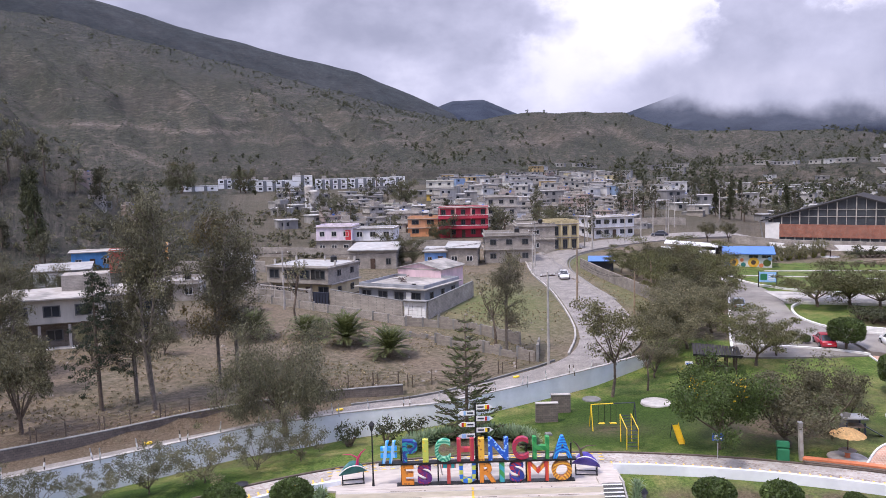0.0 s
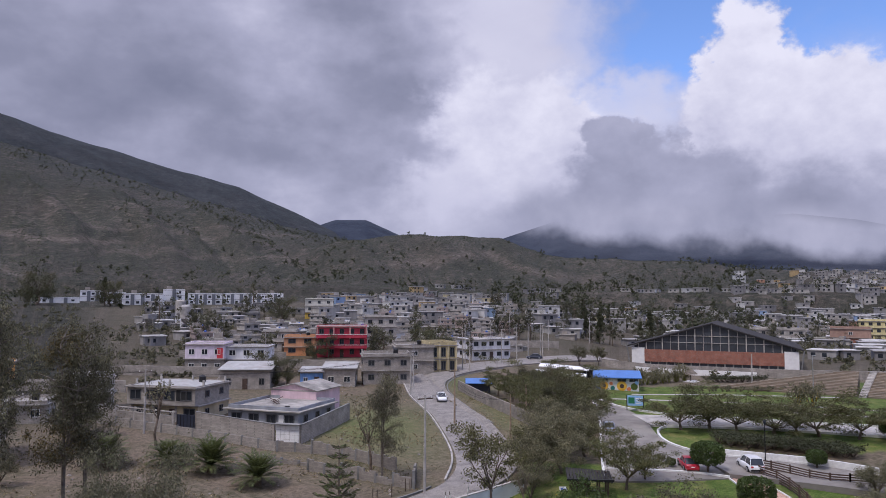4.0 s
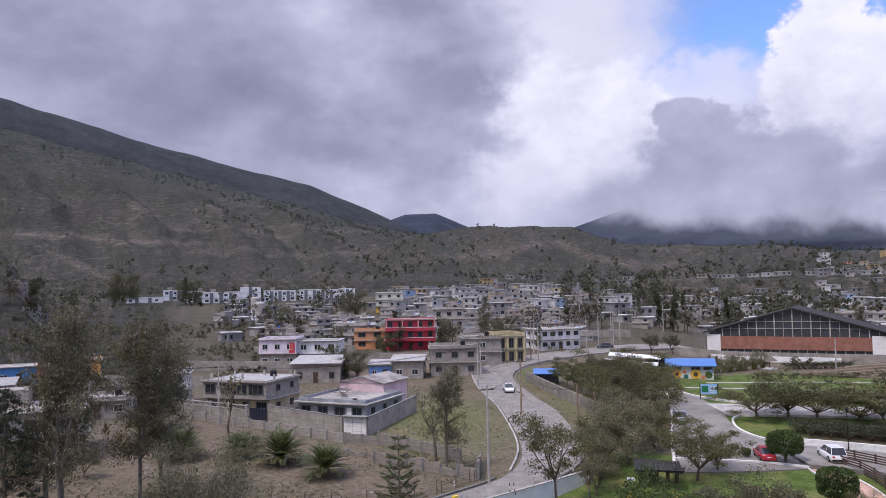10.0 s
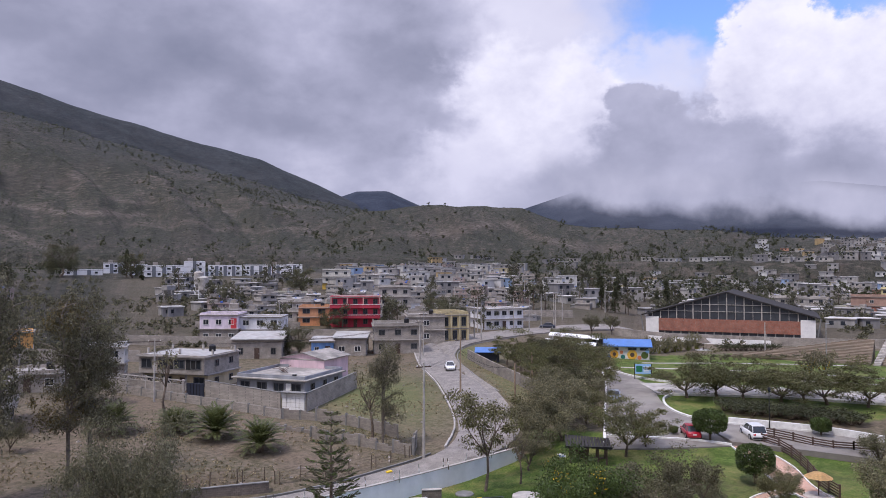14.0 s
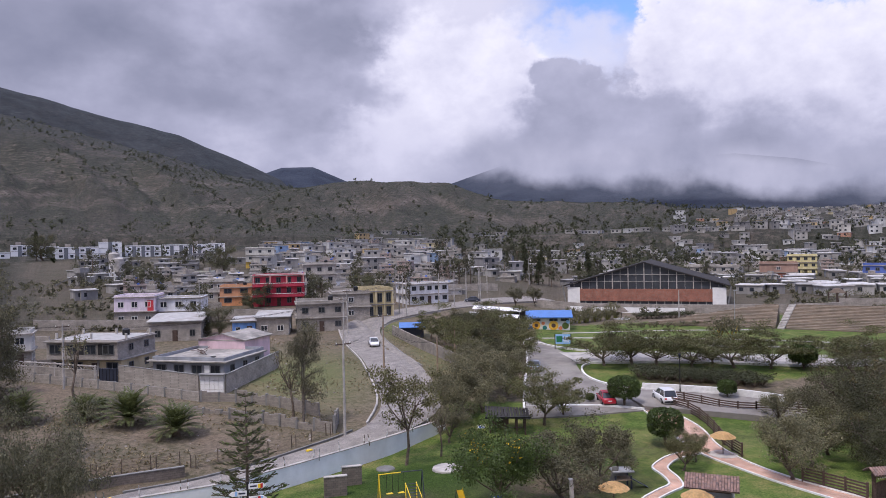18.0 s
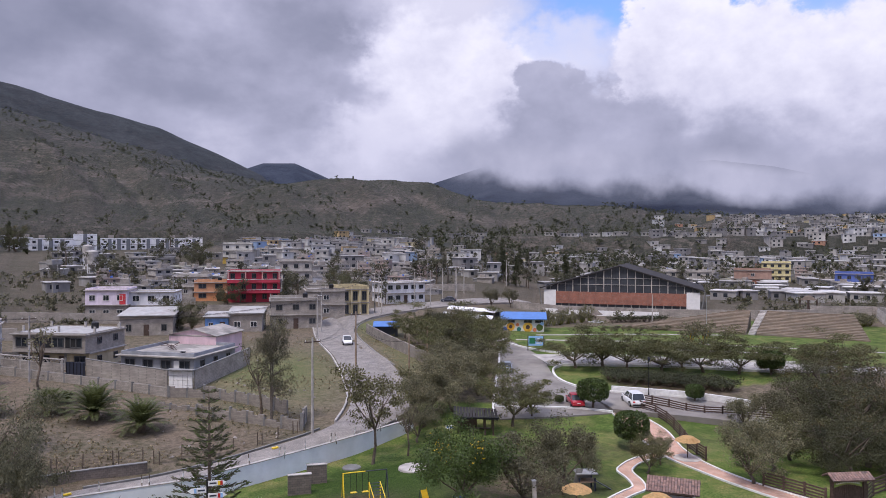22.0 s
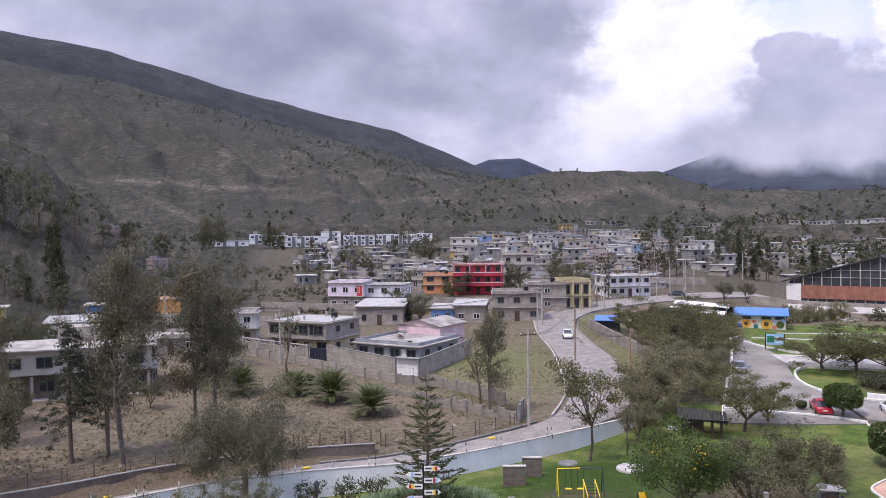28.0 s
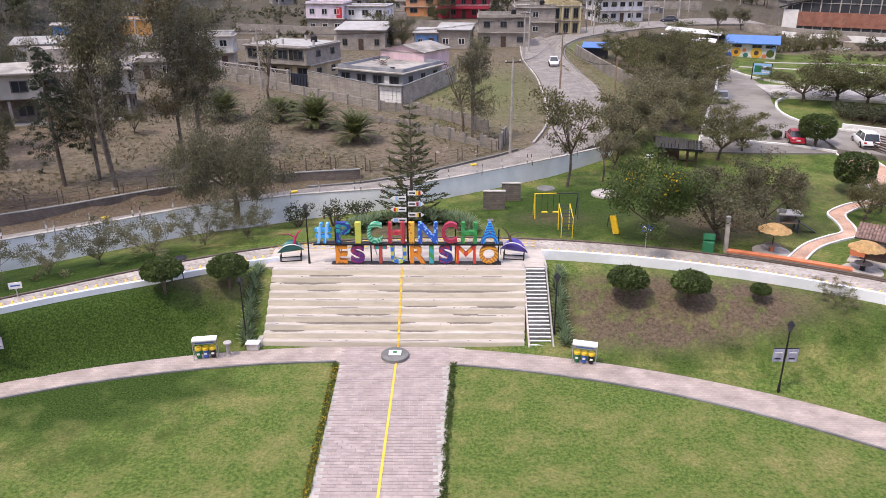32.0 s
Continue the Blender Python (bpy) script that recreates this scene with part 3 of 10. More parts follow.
def hill_z(x, y):
    d = np.hypot(x, y)
    az = np.degrees(np.arctan2(x, y))
    top = 25 + 1500 * np.tan(np.radians(np.interp(az, [-70, -45, -32, -25, -18, -10, -2, 2, 6, 9, 14], [13, 13.2, 12.1, 11.2, 9.6, 7.7, 5.5, 4.6, 4.1, 3.0, 0.5])))
    main = 30 + (top - 30) * (np.clip((d - 520) / 980, 0, 1) ** 1.15 - 0.9 * np.clip((d - 1500) / 2000, 0, 1))
    btop = 25 + 2200 * np.tan(np.radians(np.interp(az, [-70, -40, -32.6, -25.7, -18, -9.7, -5.3, -1, 2, 6], [14, 14.2, 13.9, 13.2, 11.2, 9.2, 8.2, 6.4, 5.0, 1])))
    back = btop * ramp(1500, 2200, d) - 0.4 * np.maximum(d - 2200, 0)
    ctop = 25 + 1150 * np.tan(np.radians(np.interp(az, [-6, 2, 7, 12, 15, 17, 20, 28, 33, 40, 60], [3.5, 4.3, 4.7, 4.75, 4.4, 3.7, 3.0, 2.75, 2.2, 1.5, 1.4])))
    cent = 27 + (ctop - 27) * ramp(560, 1150, d) ** 0.8 * ramp(-12, 4, az) - 0.03 * np.maximum(d - 1150, 0)
    crest = np.interp(az, [-75, -45, -35, -31, -29, -26.8, -24.6, -21.7, -18], [90, 84, 69, 63.5, 54.5, 44, 31.5, 18, 4])
    near = (6 + (crest - 6) * ramp(165, 345, d)) * (1 - ramp(370, 540, d)) + 2.2 * np.sin(az * 1.7 + d / 40) * ramp(200, 260, d)
    far = 25 + 3900 * np.tan(np.radians(np.interp(az, [-4, 0, 2, 4.4, 7.5, 12, 14.5, 17, 19.5, 22, 26, 30, 36, 40, 44, 50, 60], [3, 5.2, 5.9, 5.95, 4.6, 4.0, 4.4, 5.2, 6.0, 6.3, 6.0, 5.8, 6.0, 5.4, 4.4, 4.0, 4.0])))
    far = far * ramp(2300, 3900, d)
    out = np.maximum.reduce([main * ramp(500, 560, d), back, np.where(az > -14, cent * ramp(540, 600, d), 0), near * ramp(140, 200, d), far])
    n = ramp(520, 900, d)
    gully = 8 * np.sin(az * 0.9 + 2 * np.sin(d / 160)) + 3.5 * np.sin(az * 2.1 + d / 70) + 1.2 * np.sin(az * 4.3 - d / 35) + 4 * np.sin(d / 47 + 2 * np.sin(az * 0.7))
    return out + np.where(out > 0, n * gully * (1 - 0.75 * ramp(2300, 3600, d)) * (1 - 0.8 * ramp(1000, 1480, d)) * (1 - 0.85 * ramp(700, 1050, d) * ramp(-6, 2, az)), 0)


def up_radii(x, y):
    """Inner and outer radius of the upper walk, which narrows towards the west."""
    a = -np.degrees(np.arctan2(x - UP_C[0], y - UP_C[1]))
    return UP_R0 - 1.2 * ramp(14, 26, a), UP_R1 - 2.3 * ramp(9, 34, a)


def height(x, y, set_back=0.0, edge=-0.3):
    """Height of the ground at (x, y); arrays or numbers. set_back: how far behind the wall's line the earth steps up."""
    x, y = np.asarray(x, float), np.asarray(y, float)
    ro = np.hypot(x - RING_OUT[0], y - RING_OUT[1]) - RING_OUT[2]
    ru = np.hypot(x - UP_C[0], y - UP_C[1])
    r0, r1 = up_radii(x, y)
    bank = (3.42 - 0.22 * ramp(-9, 9, x)) * ramp(0, 1, ro / np.maximum(ro + (r0 - 0.5 - ru), 0.5))
    inside = np.where(ro <= 0, 0, bank)
    wy = wall_y(x) + set_back
    lawn = 3.45 - (1.25 - 0.65 * ramp(-15, 5, x)) * ramp(0.1, 0.9, (ru - r1) / np.maximum(ru - r1 + wy - y, 1)) * (1 - ramp(14, 22, x))
    beyond = town_z(x, y) - 0.75 * (1 - ramp(-6, 8, x)) * (1 - ramp(6.9, 7.5, y - wall_y(x)))
    k = ramp(20, 27, x)
    behind_wall = (y > wy) & (x < 24)
    east = 3.45 + (beyond - 3.45) * ramp(66, 82, y)
    z = np.where(behind_wall, beyond * (1 - k) + east * k, lawn * (1 - k) + east * k)
    z = np.where(ru < r1, 3.45, z)
    z = np.where(ru < r0 + edge, inside, z)
    z = np.where((ro <= 0) | (y < -5), 0, z)
    d = np.hypot(x, y)
    return np.where(d > 140, np.maximum(z, np.where(y > 20, hill_z(x, y), 0)), z)


def land(x, y):
    return float(height(x, y))


# ---- ground ----
def zone_masks(x, y):
    """Shares of lawn, dry earth, hillside scrub, bare soil and far forest tinted with haze."""
    d = np.hypot(x, y)
    az = np.degrees(np.arctan2(x, y))
    park = (y < wall_y(x)) & (x < 24) | ((x >= 24) & (d < 92)) | (d < 50)
    lot = ((x > 45) & (y > 84) & (y < 145) & (az > 22) & (d < 190) & ((x - 113) * 41 - (y - 98) * 37 < 0) & (x + y < 262))
    lawn = np.where(park | lot, 1.0, 0.0)
    verge = np.exp(-(((x - 8) / 9) ** 2 + ((y - 110) / 18) ** 2)) * 0.62 + np.exp(-(((x - 30) / 4) ** 2 + ((y - 150) / 14) ** 2)) * 0.6 + np.exp(-(((x - 29) / 3) ** 2 + ((y - 115) / 18) ** 2)) * 0.4
    hill = ramp(108, 150, d) * (1 - ramp(-22, -12, az)) + 0.5 * ramp(150, 190, d) * (1 - ramp(-9, -3, az)) + ramp(380, 480, d)
    hill = np.maximum(hill, 0.55 * ramp(170, 230, d))
    soil = 1.2 * np.exp(-(((x - 0.9) / 3.9) ** 4 + ((y - 58.2) / 2.2) ** 4)) + 1.25 * np.exp(-(((x - 16.2) / 4.2) ** 4 + ((y - 46.6) / 3.0) ** 4)) + 1.2 * np.exp(-(((x - 22.2) / 5.0) ** 4 + ((y - 45.6) / 2.6) ** 4)) + 0.6 * np.exp(-(((x - 29) / 3.6) ** 2 + ((y - 45.2) / 1.7) ** 2)) + 1.3 * np.exp(-((((x - 59.5) * 0.76 - (y - 88.5) * 0.65) / 7.5) ** 4 + (((x - 59.5) * 0.65 + (y - 88.5) * 0.76) / 3.4) ** 4)) + 0.7 * np.exp(-(((x + 13.6) / 3.6) ** 2 + ((y - 47.6) / 1.1) ** 2)) \
        + 1.2 * np.exp(-(((x - 28) / 6) ** 2 + ((y - 60) / 4) ** 2)) + 0.6 * np.exp(-(((x - 45) / 8) ** 2 + ((y - 68) / 3) ** 2)) + 0.7 * np.exp(-(((x - 13) / 3) ** 2 + ((y - 61) / 1.6) ** 2)) \
        + 0.6 * np.exp(-(((x + 18) / 5) ** 2 + ((y - 58) / 1.5) ** 2)) + 1.1 * np.exp(-((y - wall_y(x) - 8.0) / 4.2) ** 4) * (1 - ramp(-16, -2, x))
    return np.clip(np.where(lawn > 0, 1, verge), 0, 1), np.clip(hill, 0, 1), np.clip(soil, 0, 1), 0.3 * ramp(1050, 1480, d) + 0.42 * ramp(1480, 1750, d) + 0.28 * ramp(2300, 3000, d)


def ground_material():
    m = bpy.data.materials.new("ground")
    m.use_nodes = True
    N, L = m.node_tree.nodes, m.node_tree.links
    b = N["Principled BSDF"]
    b.inputs["Roughness"].default_value, b.inputs["Specular IOR Level"].default_value = 0.95, 0.15
    tc = N.new("ShaderNodeTexCoord")
    at = N.new("ShaderNodeAttribute"); at.attribute_name = "zone"
    sep = N.new("ShaderNodeSeparateColor"); L.new(at.outputs["Color"], sep.inputs[0])

    def tex(s, detail=6, ro=0.62):
        n = N.new("ShaderNodeTexNoise")
        n.inputs["Scale"].default_value, n.inputs["Detail"].default_value, n.inputs["Roughness"].default_value = s, detail, ro
        L.new(tc.outputs["Object"], n.inputs["Vector"])
        return n.outputs["Fac"]

    def scale_ramp(v, rows):
        n = N.new("ShaderNodeValToRGB")
        e = n.color_ramp.elements
        e[0].position, e[0].color = rows[0][0], (*rows[0][1], 1)
        e[1].position, e[1].color = rows[-1][0], (*rows[-1][1], 1)
        for pos, c in rows[1:-1]:
            k = e.new(pos); k.color = (*c, 1)
        L.new(v, n.inputs[0])
        return n.outputs[0]

    def mixed(fac, a, c, blend="MIX"):
        n = N.new("ShaderNodeMix"); n.data_type, n.blend_type = "RGBA", blend
        L.new(fac, n.inputs[0]) if not isinstance(fac, float) else setattr(n.inputs[0], "default_value", fac)
        for i, v in ((6, a), (7, c)):
            L.new(v, n.inputs[i])
        return n.outputs[2]

    def product(a, c):
        n = N.new("ShaderNodeMath"); n.operation = "MULTIPLY"; n.use_clamp = True
        L.new(a, n.inputs[0])
        if isinstance(c, float):
            n.inputs[1].default_value = c
        else:
            L.new(c, n.inputs[1])
        return n.outputs[0]

    def calc(op, a, c=None, clamp=False):
        n = N.new("ShaderNodeMath"); n.operation, n.use_clamp = op, clamp
        for k, v in enumerate((a, c)):
            if isinstance(v, float):
                n.inputs[k].default_value = v
            elif v is not None:
                L.new(v, n.inputs[k])
        return n.outputs[0]

    def span(v, lo, hi):
        n = N.new("ShaderNodeMapRange"); n.inputs["From Min"].default_value, n.inputs["From Max"].default_value = lo, hi
        L.new(v, n.inputs[0])
        return n.outputs[0]

    blades = scale_ramp(tex(4.6, 7, 0.82), [(0.36, (0.028, 0.054, 0.009)), (0.47, (0.070, 0.112, 0.022)), (0.55, (0.114, 0.156, 0.036)), (0.66, (0.185, 0.212, 0.060))])
    straw = scale_ramp(tex(5.2, 7, 0.82), [(0.36, (0.088, 0.094, 0.027)), (0.5, (0.210, 0.190, 0.070)), (0.64, (0.350, 0.300, 0.138))])
    deep_green = scale_ramp(tex(7.5, 6, 0.75), [(0.36, (0.010, 0.023, 0.004)), (0.5, (0.030, 0.058, 0.009)), (0.66, (0.074, 0.104, 0.021))])
    zone2 = N.new("ShaderNodeAttribute"); zone2.attribute_name = "growth_haze"
    masks2 = N.new("ShaderNodeSeparateColor"); L.new(zone2.outputs["Color"], masks2.inputs[0])
    grass = mixed(product(span(tex(0.3, 10, 0.78), 0.47, 0.62), 0.75), blades, straw)
    grass = mixed(span(calc("ADD", calc("MULTIPLY", tex(0.45, 5, 0.6), 0.9), calc("SUBTRACT", masks2.outputs[0], 0.42)), 0.28, 0.62), grass, deep_green)
    dirt = mixed(product(span(tex(0.09, 6), 0.35, 0.65), 0.9), scale_ramp(tex(2.2, 8, 0.75), [(0.3, (0.066, 0.049, 0.036)), (0.48, (0.142, 0.109, 0.080)), (0.58, (0.180, 0.140, 0.104)), (0.74, (0.275, 0.222, 0.170))]),
                 scale_ramp(tex(1.1, 8, 0.75), [(0.34, (0.045, 0.047, 0.023)), (0.46, (0.083, 0.078, 0.045)), (0.55, (0.140, 0.116, 0.082)), (0.72, (0.220, 0.181, 0.129))]))
    # hillsides: scrub, pale eroded shelves along the slope and gullies down it
    pos = N.new("ShaderNodeSeparateXYZ"); L.new(tc.outputs["Object"], pos.inputs[0])
    turn = calc("ARCTAN2", pos.outputs[0], pos.outputs[1])
    jit = calc("SUBTRACT", tex(0.012, 6, 0.65), 0.5)

    def slope_tex(across, down, detail=6, ro=0.65):
        c = N.new("ShaderNodeCombineXYZ")
        L.new(calc("ADD", calc("MULTIPLY", turn, across), calc("MULTIPLY", jit, across * 0.03)), c.inputs[0])
        L.new(calc("ADD", calc("MULTIPLY", pos.outputs[2], down), calc("MULTIPLY", jit, down * 22)), c.inputs[1])
        n = N.new("ShaderNodeTexNoise"); n.inputs["Scale"].default_value, n.inputs["Detail"].default_value, n.inputs["Roughness"].default_value = 1.0, detail, ro
        L.new(c.outputs[0], n.inputs["Vector"])
        return n.outputs["Fac"]
    shelf = slope_tex(85.0, 0.35, 7, 0.75)
    gully = slope_tex(150.0, 0.05, 7, 0.72)
    scrub = scale_ramp(tex(0.2, 10, 0.92), [(0.36, (0.014, 0.015, 0.012)), (0.45, (0.031, 0.031, 0.025)), (0.52, (0.054, 0.051, 0.042)), (0.59, (0.086, 0.077, 0.064)), (0.70, (0.17, 0.146, 0.122))])
    meadow = scale_ramp(tex(0.011, 6, 0.6), [(0.3, (0.024, 0.034, 0.022)), (0.48, (0.042, 0.050, 0.034)), (0.60, (0.062, 0.058, 0.048)), (0.75, (0.092, 0.080, 0.066))])
    hill = mixed(0.34, scrub, meadow)
    bare = scale_ramp(tex(0.12, 7, 0.75), [(0.3, (0.070, 0.057, 0.046)), (0.5, (0.138, 0.114, 0.094)), (0.72, (0.250, 0.212, 0.180))])
    hill = mixed(product(span(calc("ADD", shelf, calc("MULTIPLY", tex(0.0065, 4), 0.55)), 0.79, 0.93), 0.6), hill, bare)
    hill = mixed(product(span(calc("ADD", gully, calc("MULTIPLY", tex(0.008, 4), 0.5)), 0.78, 0.96), 0.42), hill, bare)
    hill = mixed(product(masks2.outputs[1], span(tex(0.07, 9, 0.82), 0.41, 0.50)), hill, bare)
    lines = slope_tex(75.0, 0.62, 7, 0.74)
    hill = mixed(product(span(lines, 0.55, 0.66), 0.6), hill, bare)
    dark = scale_ramp(tex(0.3, 5, 0.8), [(0.3, (0.012, 0.014, 0.009)), (0.7, (0.040, 0.042, 0.028))])
    hill = mixed(product(span(lines, 0.44, 0.33), 0.55), hill, dark)
    # streaks down the slope: gully shading multiplied into the colour
    shade = scale_ramp(slope_tex(60.0, 0.016, 5), [(0.36, (0.45, 0.47, 0.44)), (0.52, (1.0, 1.0, 1.0)), (0.7, (1.22, 1.2, 1.18))])
    hill = mixed(0.25, hill, shade, "MULTIPLY")
    soil = scale_ramp(tex(4.2, 8, 0.82), [(0.34, (0.040, 0.029, 0.018)), (0.5, (0.104, 0.077, 0.053)), (0.68, (0.190, 0.148, 0.105))])
    # far forest, with the blue of distance haze put into its colour
    forest_haze = scale_ramp(tex(0.02, 8, 0.72), [(0.35, (0.020, 0.025, 0.032)), (0.5, (0.032, 0.039, 0.048)), (0.7, (0.054, 0.061, 0.070))])
    col = mixed(sep.outputs[0], dirt, grass)
    col = mixed(product(sep.outputs[2], span(tex(0.9, 6, 0.7), 0.28, 0.5)), col, soil)
    col = mixed(sep.outputs[1], col, hill)
    col = mixed(at.outputs["Alpha"], col, forest_haze)
    # bluer still on the farthest ridges: more haze painted over the forest
    haze_slate = scale_ramp(tex(0.006, 8, 0.7), [(0.35, (0.020, 0.026, 0.040)), (0.5, (0.030, 0.038, 0.056)), (0.7, (0.050, 0.058, 0.076))])
    col = mixed(masks2.outputs[2], col, haze_slate)
    L.new(col, b.inputs["Base Color"])
    bn = N.new("ShaderNodeBump"); bn.inputs["Strength"].default_value, bn.inputs["Distance"].default_value = 0.55, 0.12
    L.new(tex(5.0, 6, 0.75), bn.inputs["Height"])
    bh = N.new("ShaderNodeBump"); bh.inputs["Distance"].default_value = 4.5
    L.new(product(sep.outputs[1], 0.7), bh.inputs["Strength"])
    L.new(calc("ADD", calc("ADD", gully, calc("MULTIPLY", shelf, 0.5)), calc("MULTIPLY", tex(0.05, 7, 0.7), 1.3)), bh.inputs["Height"])
    L.new(bn.outputs[0], bh.inputs["Normal"]); L.new(bh.outputs[0], b.inputs["Normal"])
    return m


def build_ground():
    az = np.radians(np.concatenate([np.arange(-180, -62, 6.0), np.arange(-62, 66, 0.33), np.arange(66, 181, 6.0)]))
    rr = np.concatenate([[0.01, 8, 16], 20 * np.exp(np.arange(0, math.log(4700 / 20), 0.0125))])
    A, R = np.meshgrid(az, rr, indexing="ij")
    X, Y = R * np.sin(A), R * np.cos(A)
    Z = height(X, Y, 1.3, 0.9)
    na, nr = A.shape
    v = np.stack([X, Y, Z], -1).reshape(-1, 3)
    f = [(i * nr + j, i * nr + j + 1, (i + 1) * nr + j + 1, (i + 1) * nr + j) for i in range(na - 1) for j in range(nr - 1)]
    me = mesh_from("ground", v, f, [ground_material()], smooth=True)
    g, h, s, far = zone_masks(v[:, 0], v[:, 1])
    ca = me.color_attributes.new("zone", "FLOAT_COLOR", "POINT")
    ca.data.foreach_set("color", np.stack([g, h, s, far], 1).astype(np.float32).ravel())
    x, y = v[:, 0], v[:, 1]
    deep_green = 0.62 * np.exp(-(((x + 24) / 15) ** 4 + ((y - 46) / 10) ** 4)) + 0.5 * np.exp(-(((x - 24) / 14) ** 4 + ((y - 42.5) / 3.4) ** 2)) + 0.62 * np.exp(-(((x - 26) / 16) ** 4 + ((y - 64) / 10) ** 4)) + 0.36 * np.exp(-(((x - 9) / 8) ** 4 + ((y - 63) / 7) ** 4)) + 0.34 * ((np.hypot(x, y) > 85) & (x > 40))
    deep_green = np.where((np.abs(x - 60) < 16) & (np.abs(y - (126.5 - 0.62 * x)) < 5), 0.2, deep_green)
    # one more patch of darker green at the near left of the lawn
    deep_green = np.clip(deep_green + 0.34 * np.exp(-(((x + 19) / 11) ** 2 + ((y - 34) / 10) ** 2)), 0, 1)
    az, z = np.degrees(np.arctan2(x, y)), v[:, 2]
    line = np.interp(az, [-30, -23, -21, -19, -16, -12], [86, 81, 85, 75, 77, 84]) + 1.5 * np.sin(az * 3.1)
    cliff = np.exp(-((z - line) / 4.0) ** 2) * ramp(-31, -24, az) * (1 - ramp(-15.5, -11, az)) + 0.8 * np.exp(-((z - (47 - 6.5 * (az + 21))) / 3.0) ** 2) * ramp(-25, -23, az) * (1 - ramp(-19.5, -18, az))
    cliff += 0.8 * np.exp(-((z - np.interp(az, [6, 10, 14, 16, 19, 24], [60, 65, 80, 56, 47, 45])) / 5) ** 2) * ramp(4, 8, az) * (1 - ramp(18, 24, az)) + 0.7 * np.exp(-((z - 130 - az) / 4) ** 2) * ramp(-9, -6, az) * (1 - ramp(-2, 1, az))
    cliff += 0.6 * np.exp(-((z - 103 - 4 * np.sin(az)) / 3) ** 2) * ramp(-17, -15, az) * (1 - ramp(-8, -5, az)) + 0.55 * np.exp(-((z - 66 - 3 * np.sin(az * 1.7)) / 3) ** 2) * ramp(-18, -13, az) * (1 - ramp(-3, 1, az))
    cliff = np.clip(cliff * (np.hypot(x, y) > 480) * (np.hypot(x, y) < 1450), 0, 1)
    gr = me.color_attributes.new("growth_haze", "FLOAT_COLOR", "POINT")
    # third channel: share of painted haze, growing with distance
    gr.data.foreach_set("color", np.stack([deep_green, cliff, ramp(2300, 3000, np.hypot(x, y)), deep_green * 0 + 1], 1).astype(np.float32).ravel())
    if me.polygons[len(f) // 2].normal.z < 0:
        me.flip_normals()
    return tagged(new("ground", me), "lawns, dry earth and scrubby slopes under the whole valley", "ground", kind="structure")


build_ground()


def arc(c, r, a0, a1, n=60):
    """Points on a circle; angles in degrees from straight ahead, to the right."""
    return [(c[0] + r * math.sin(radians(a)), c[1] + r * math.cos(radians(a))) for a in np.linspace(a0, a1, n)]


def walk_edge(side, a0, a1, inset, n=60):
    """Points along one edge of the upper walk."""
    out = []
    for x, y in arc(UP_C, 55.0, a0, a1, n):
        k = (float(up_radii(x, y)[side]) + inset) / 55.0
        out.append((UP_C[0] + (x - UP_C[0]) * k, UP_C[1] + (y - UP_C[1]) * k))
    return out


def sheet(name, left, right, lift, mat, label, category, n=120, cross=6):
    return tagged(part(name, ribbon(left, right, lift, n, cross), M[mat], None), label, category, kind="structure")


# plaza walk round the lawn, and the broad walk that leads to the stairs
sheet("ring_walk", arc(RING_OUT, RING_OUT[2] - 0.02, -52, 52), arc(RING_IN, RING_IN[2], -54, 56), 0.03, "paver_ring", "pinkish stone-paved walk curving round the lawn", "walkway", 160)
upper = sheet("upper_walk", walk_edge(0, -58, 58, 0.15), walk_edge(1, -58, 58, -0.3), 0.05, "paver_white", "cobbled upper walk in white and terracotta stones", "walkway", 160, 4)
for v in upper.data.vertices:  # level from edge to edge
    v.co.z = 3.5 if v.co.z > 3.1 else 2.6
sheet("road", [(-80, 28), (-48, 45.6), (-30, 56.4), (-24, 60.2), (-18, 63.6), (-9.8, 67.9), (-3.5, 69.8), (3, 72.4), (9, 76.5), (14.2, 83), (17.0, 94), (18.2, 117.5), (17.6, 136.8), (18.6, 155), (26, 171), (40, 184), (58, 192), (80, 202)],
      [(-80, 24.4), (-48, 42.3), (-30, 52.7), (-24, 56.6), (-18, 60.6), (-9.6, 64), (-1.5, 66), (4.5, 69.4), (10.8, 73.5), (19, 79.5), (24.2, 90), (26, 111), (25.3, 127), (25.9, 148), (32, 163), (45, 174), (60, 181), (82, 190)],
      0.09, "cobble_road", "grey cobbled road winding up into the town", "road", 260, 8)
sheet("car_park", [(31.5, 79.5), (36.8, 93.4), (42, 106), (47, 120), (51.5, 133)], [(46.6, 78.6), (47.2, 90), (47.3, 98), (50.8, 112), (52.4, 133)], 0.10, "asphalt", "pale asphalt car park with white kerbs", "car park", 80, 16)
sheet("car_park", [(46.4, 78.9), (52, 75.5), (62, 69)], [(47.3, 91), (54.5, 84.2), (66, 75.5)], 0.10, "asphalt", "pale asphalt car park with white kerbs", "car park", 40, 12)
sheet("park_drive", [(49, 104), (58, 100.8), (70, 95), (82, 87), (100, 77)], [(50, 113), (59, 109), (72, 101), (85, 93), (103, 83)], 0.13, "concrete", "pale concrete drive beside the lawn", "road", 50)


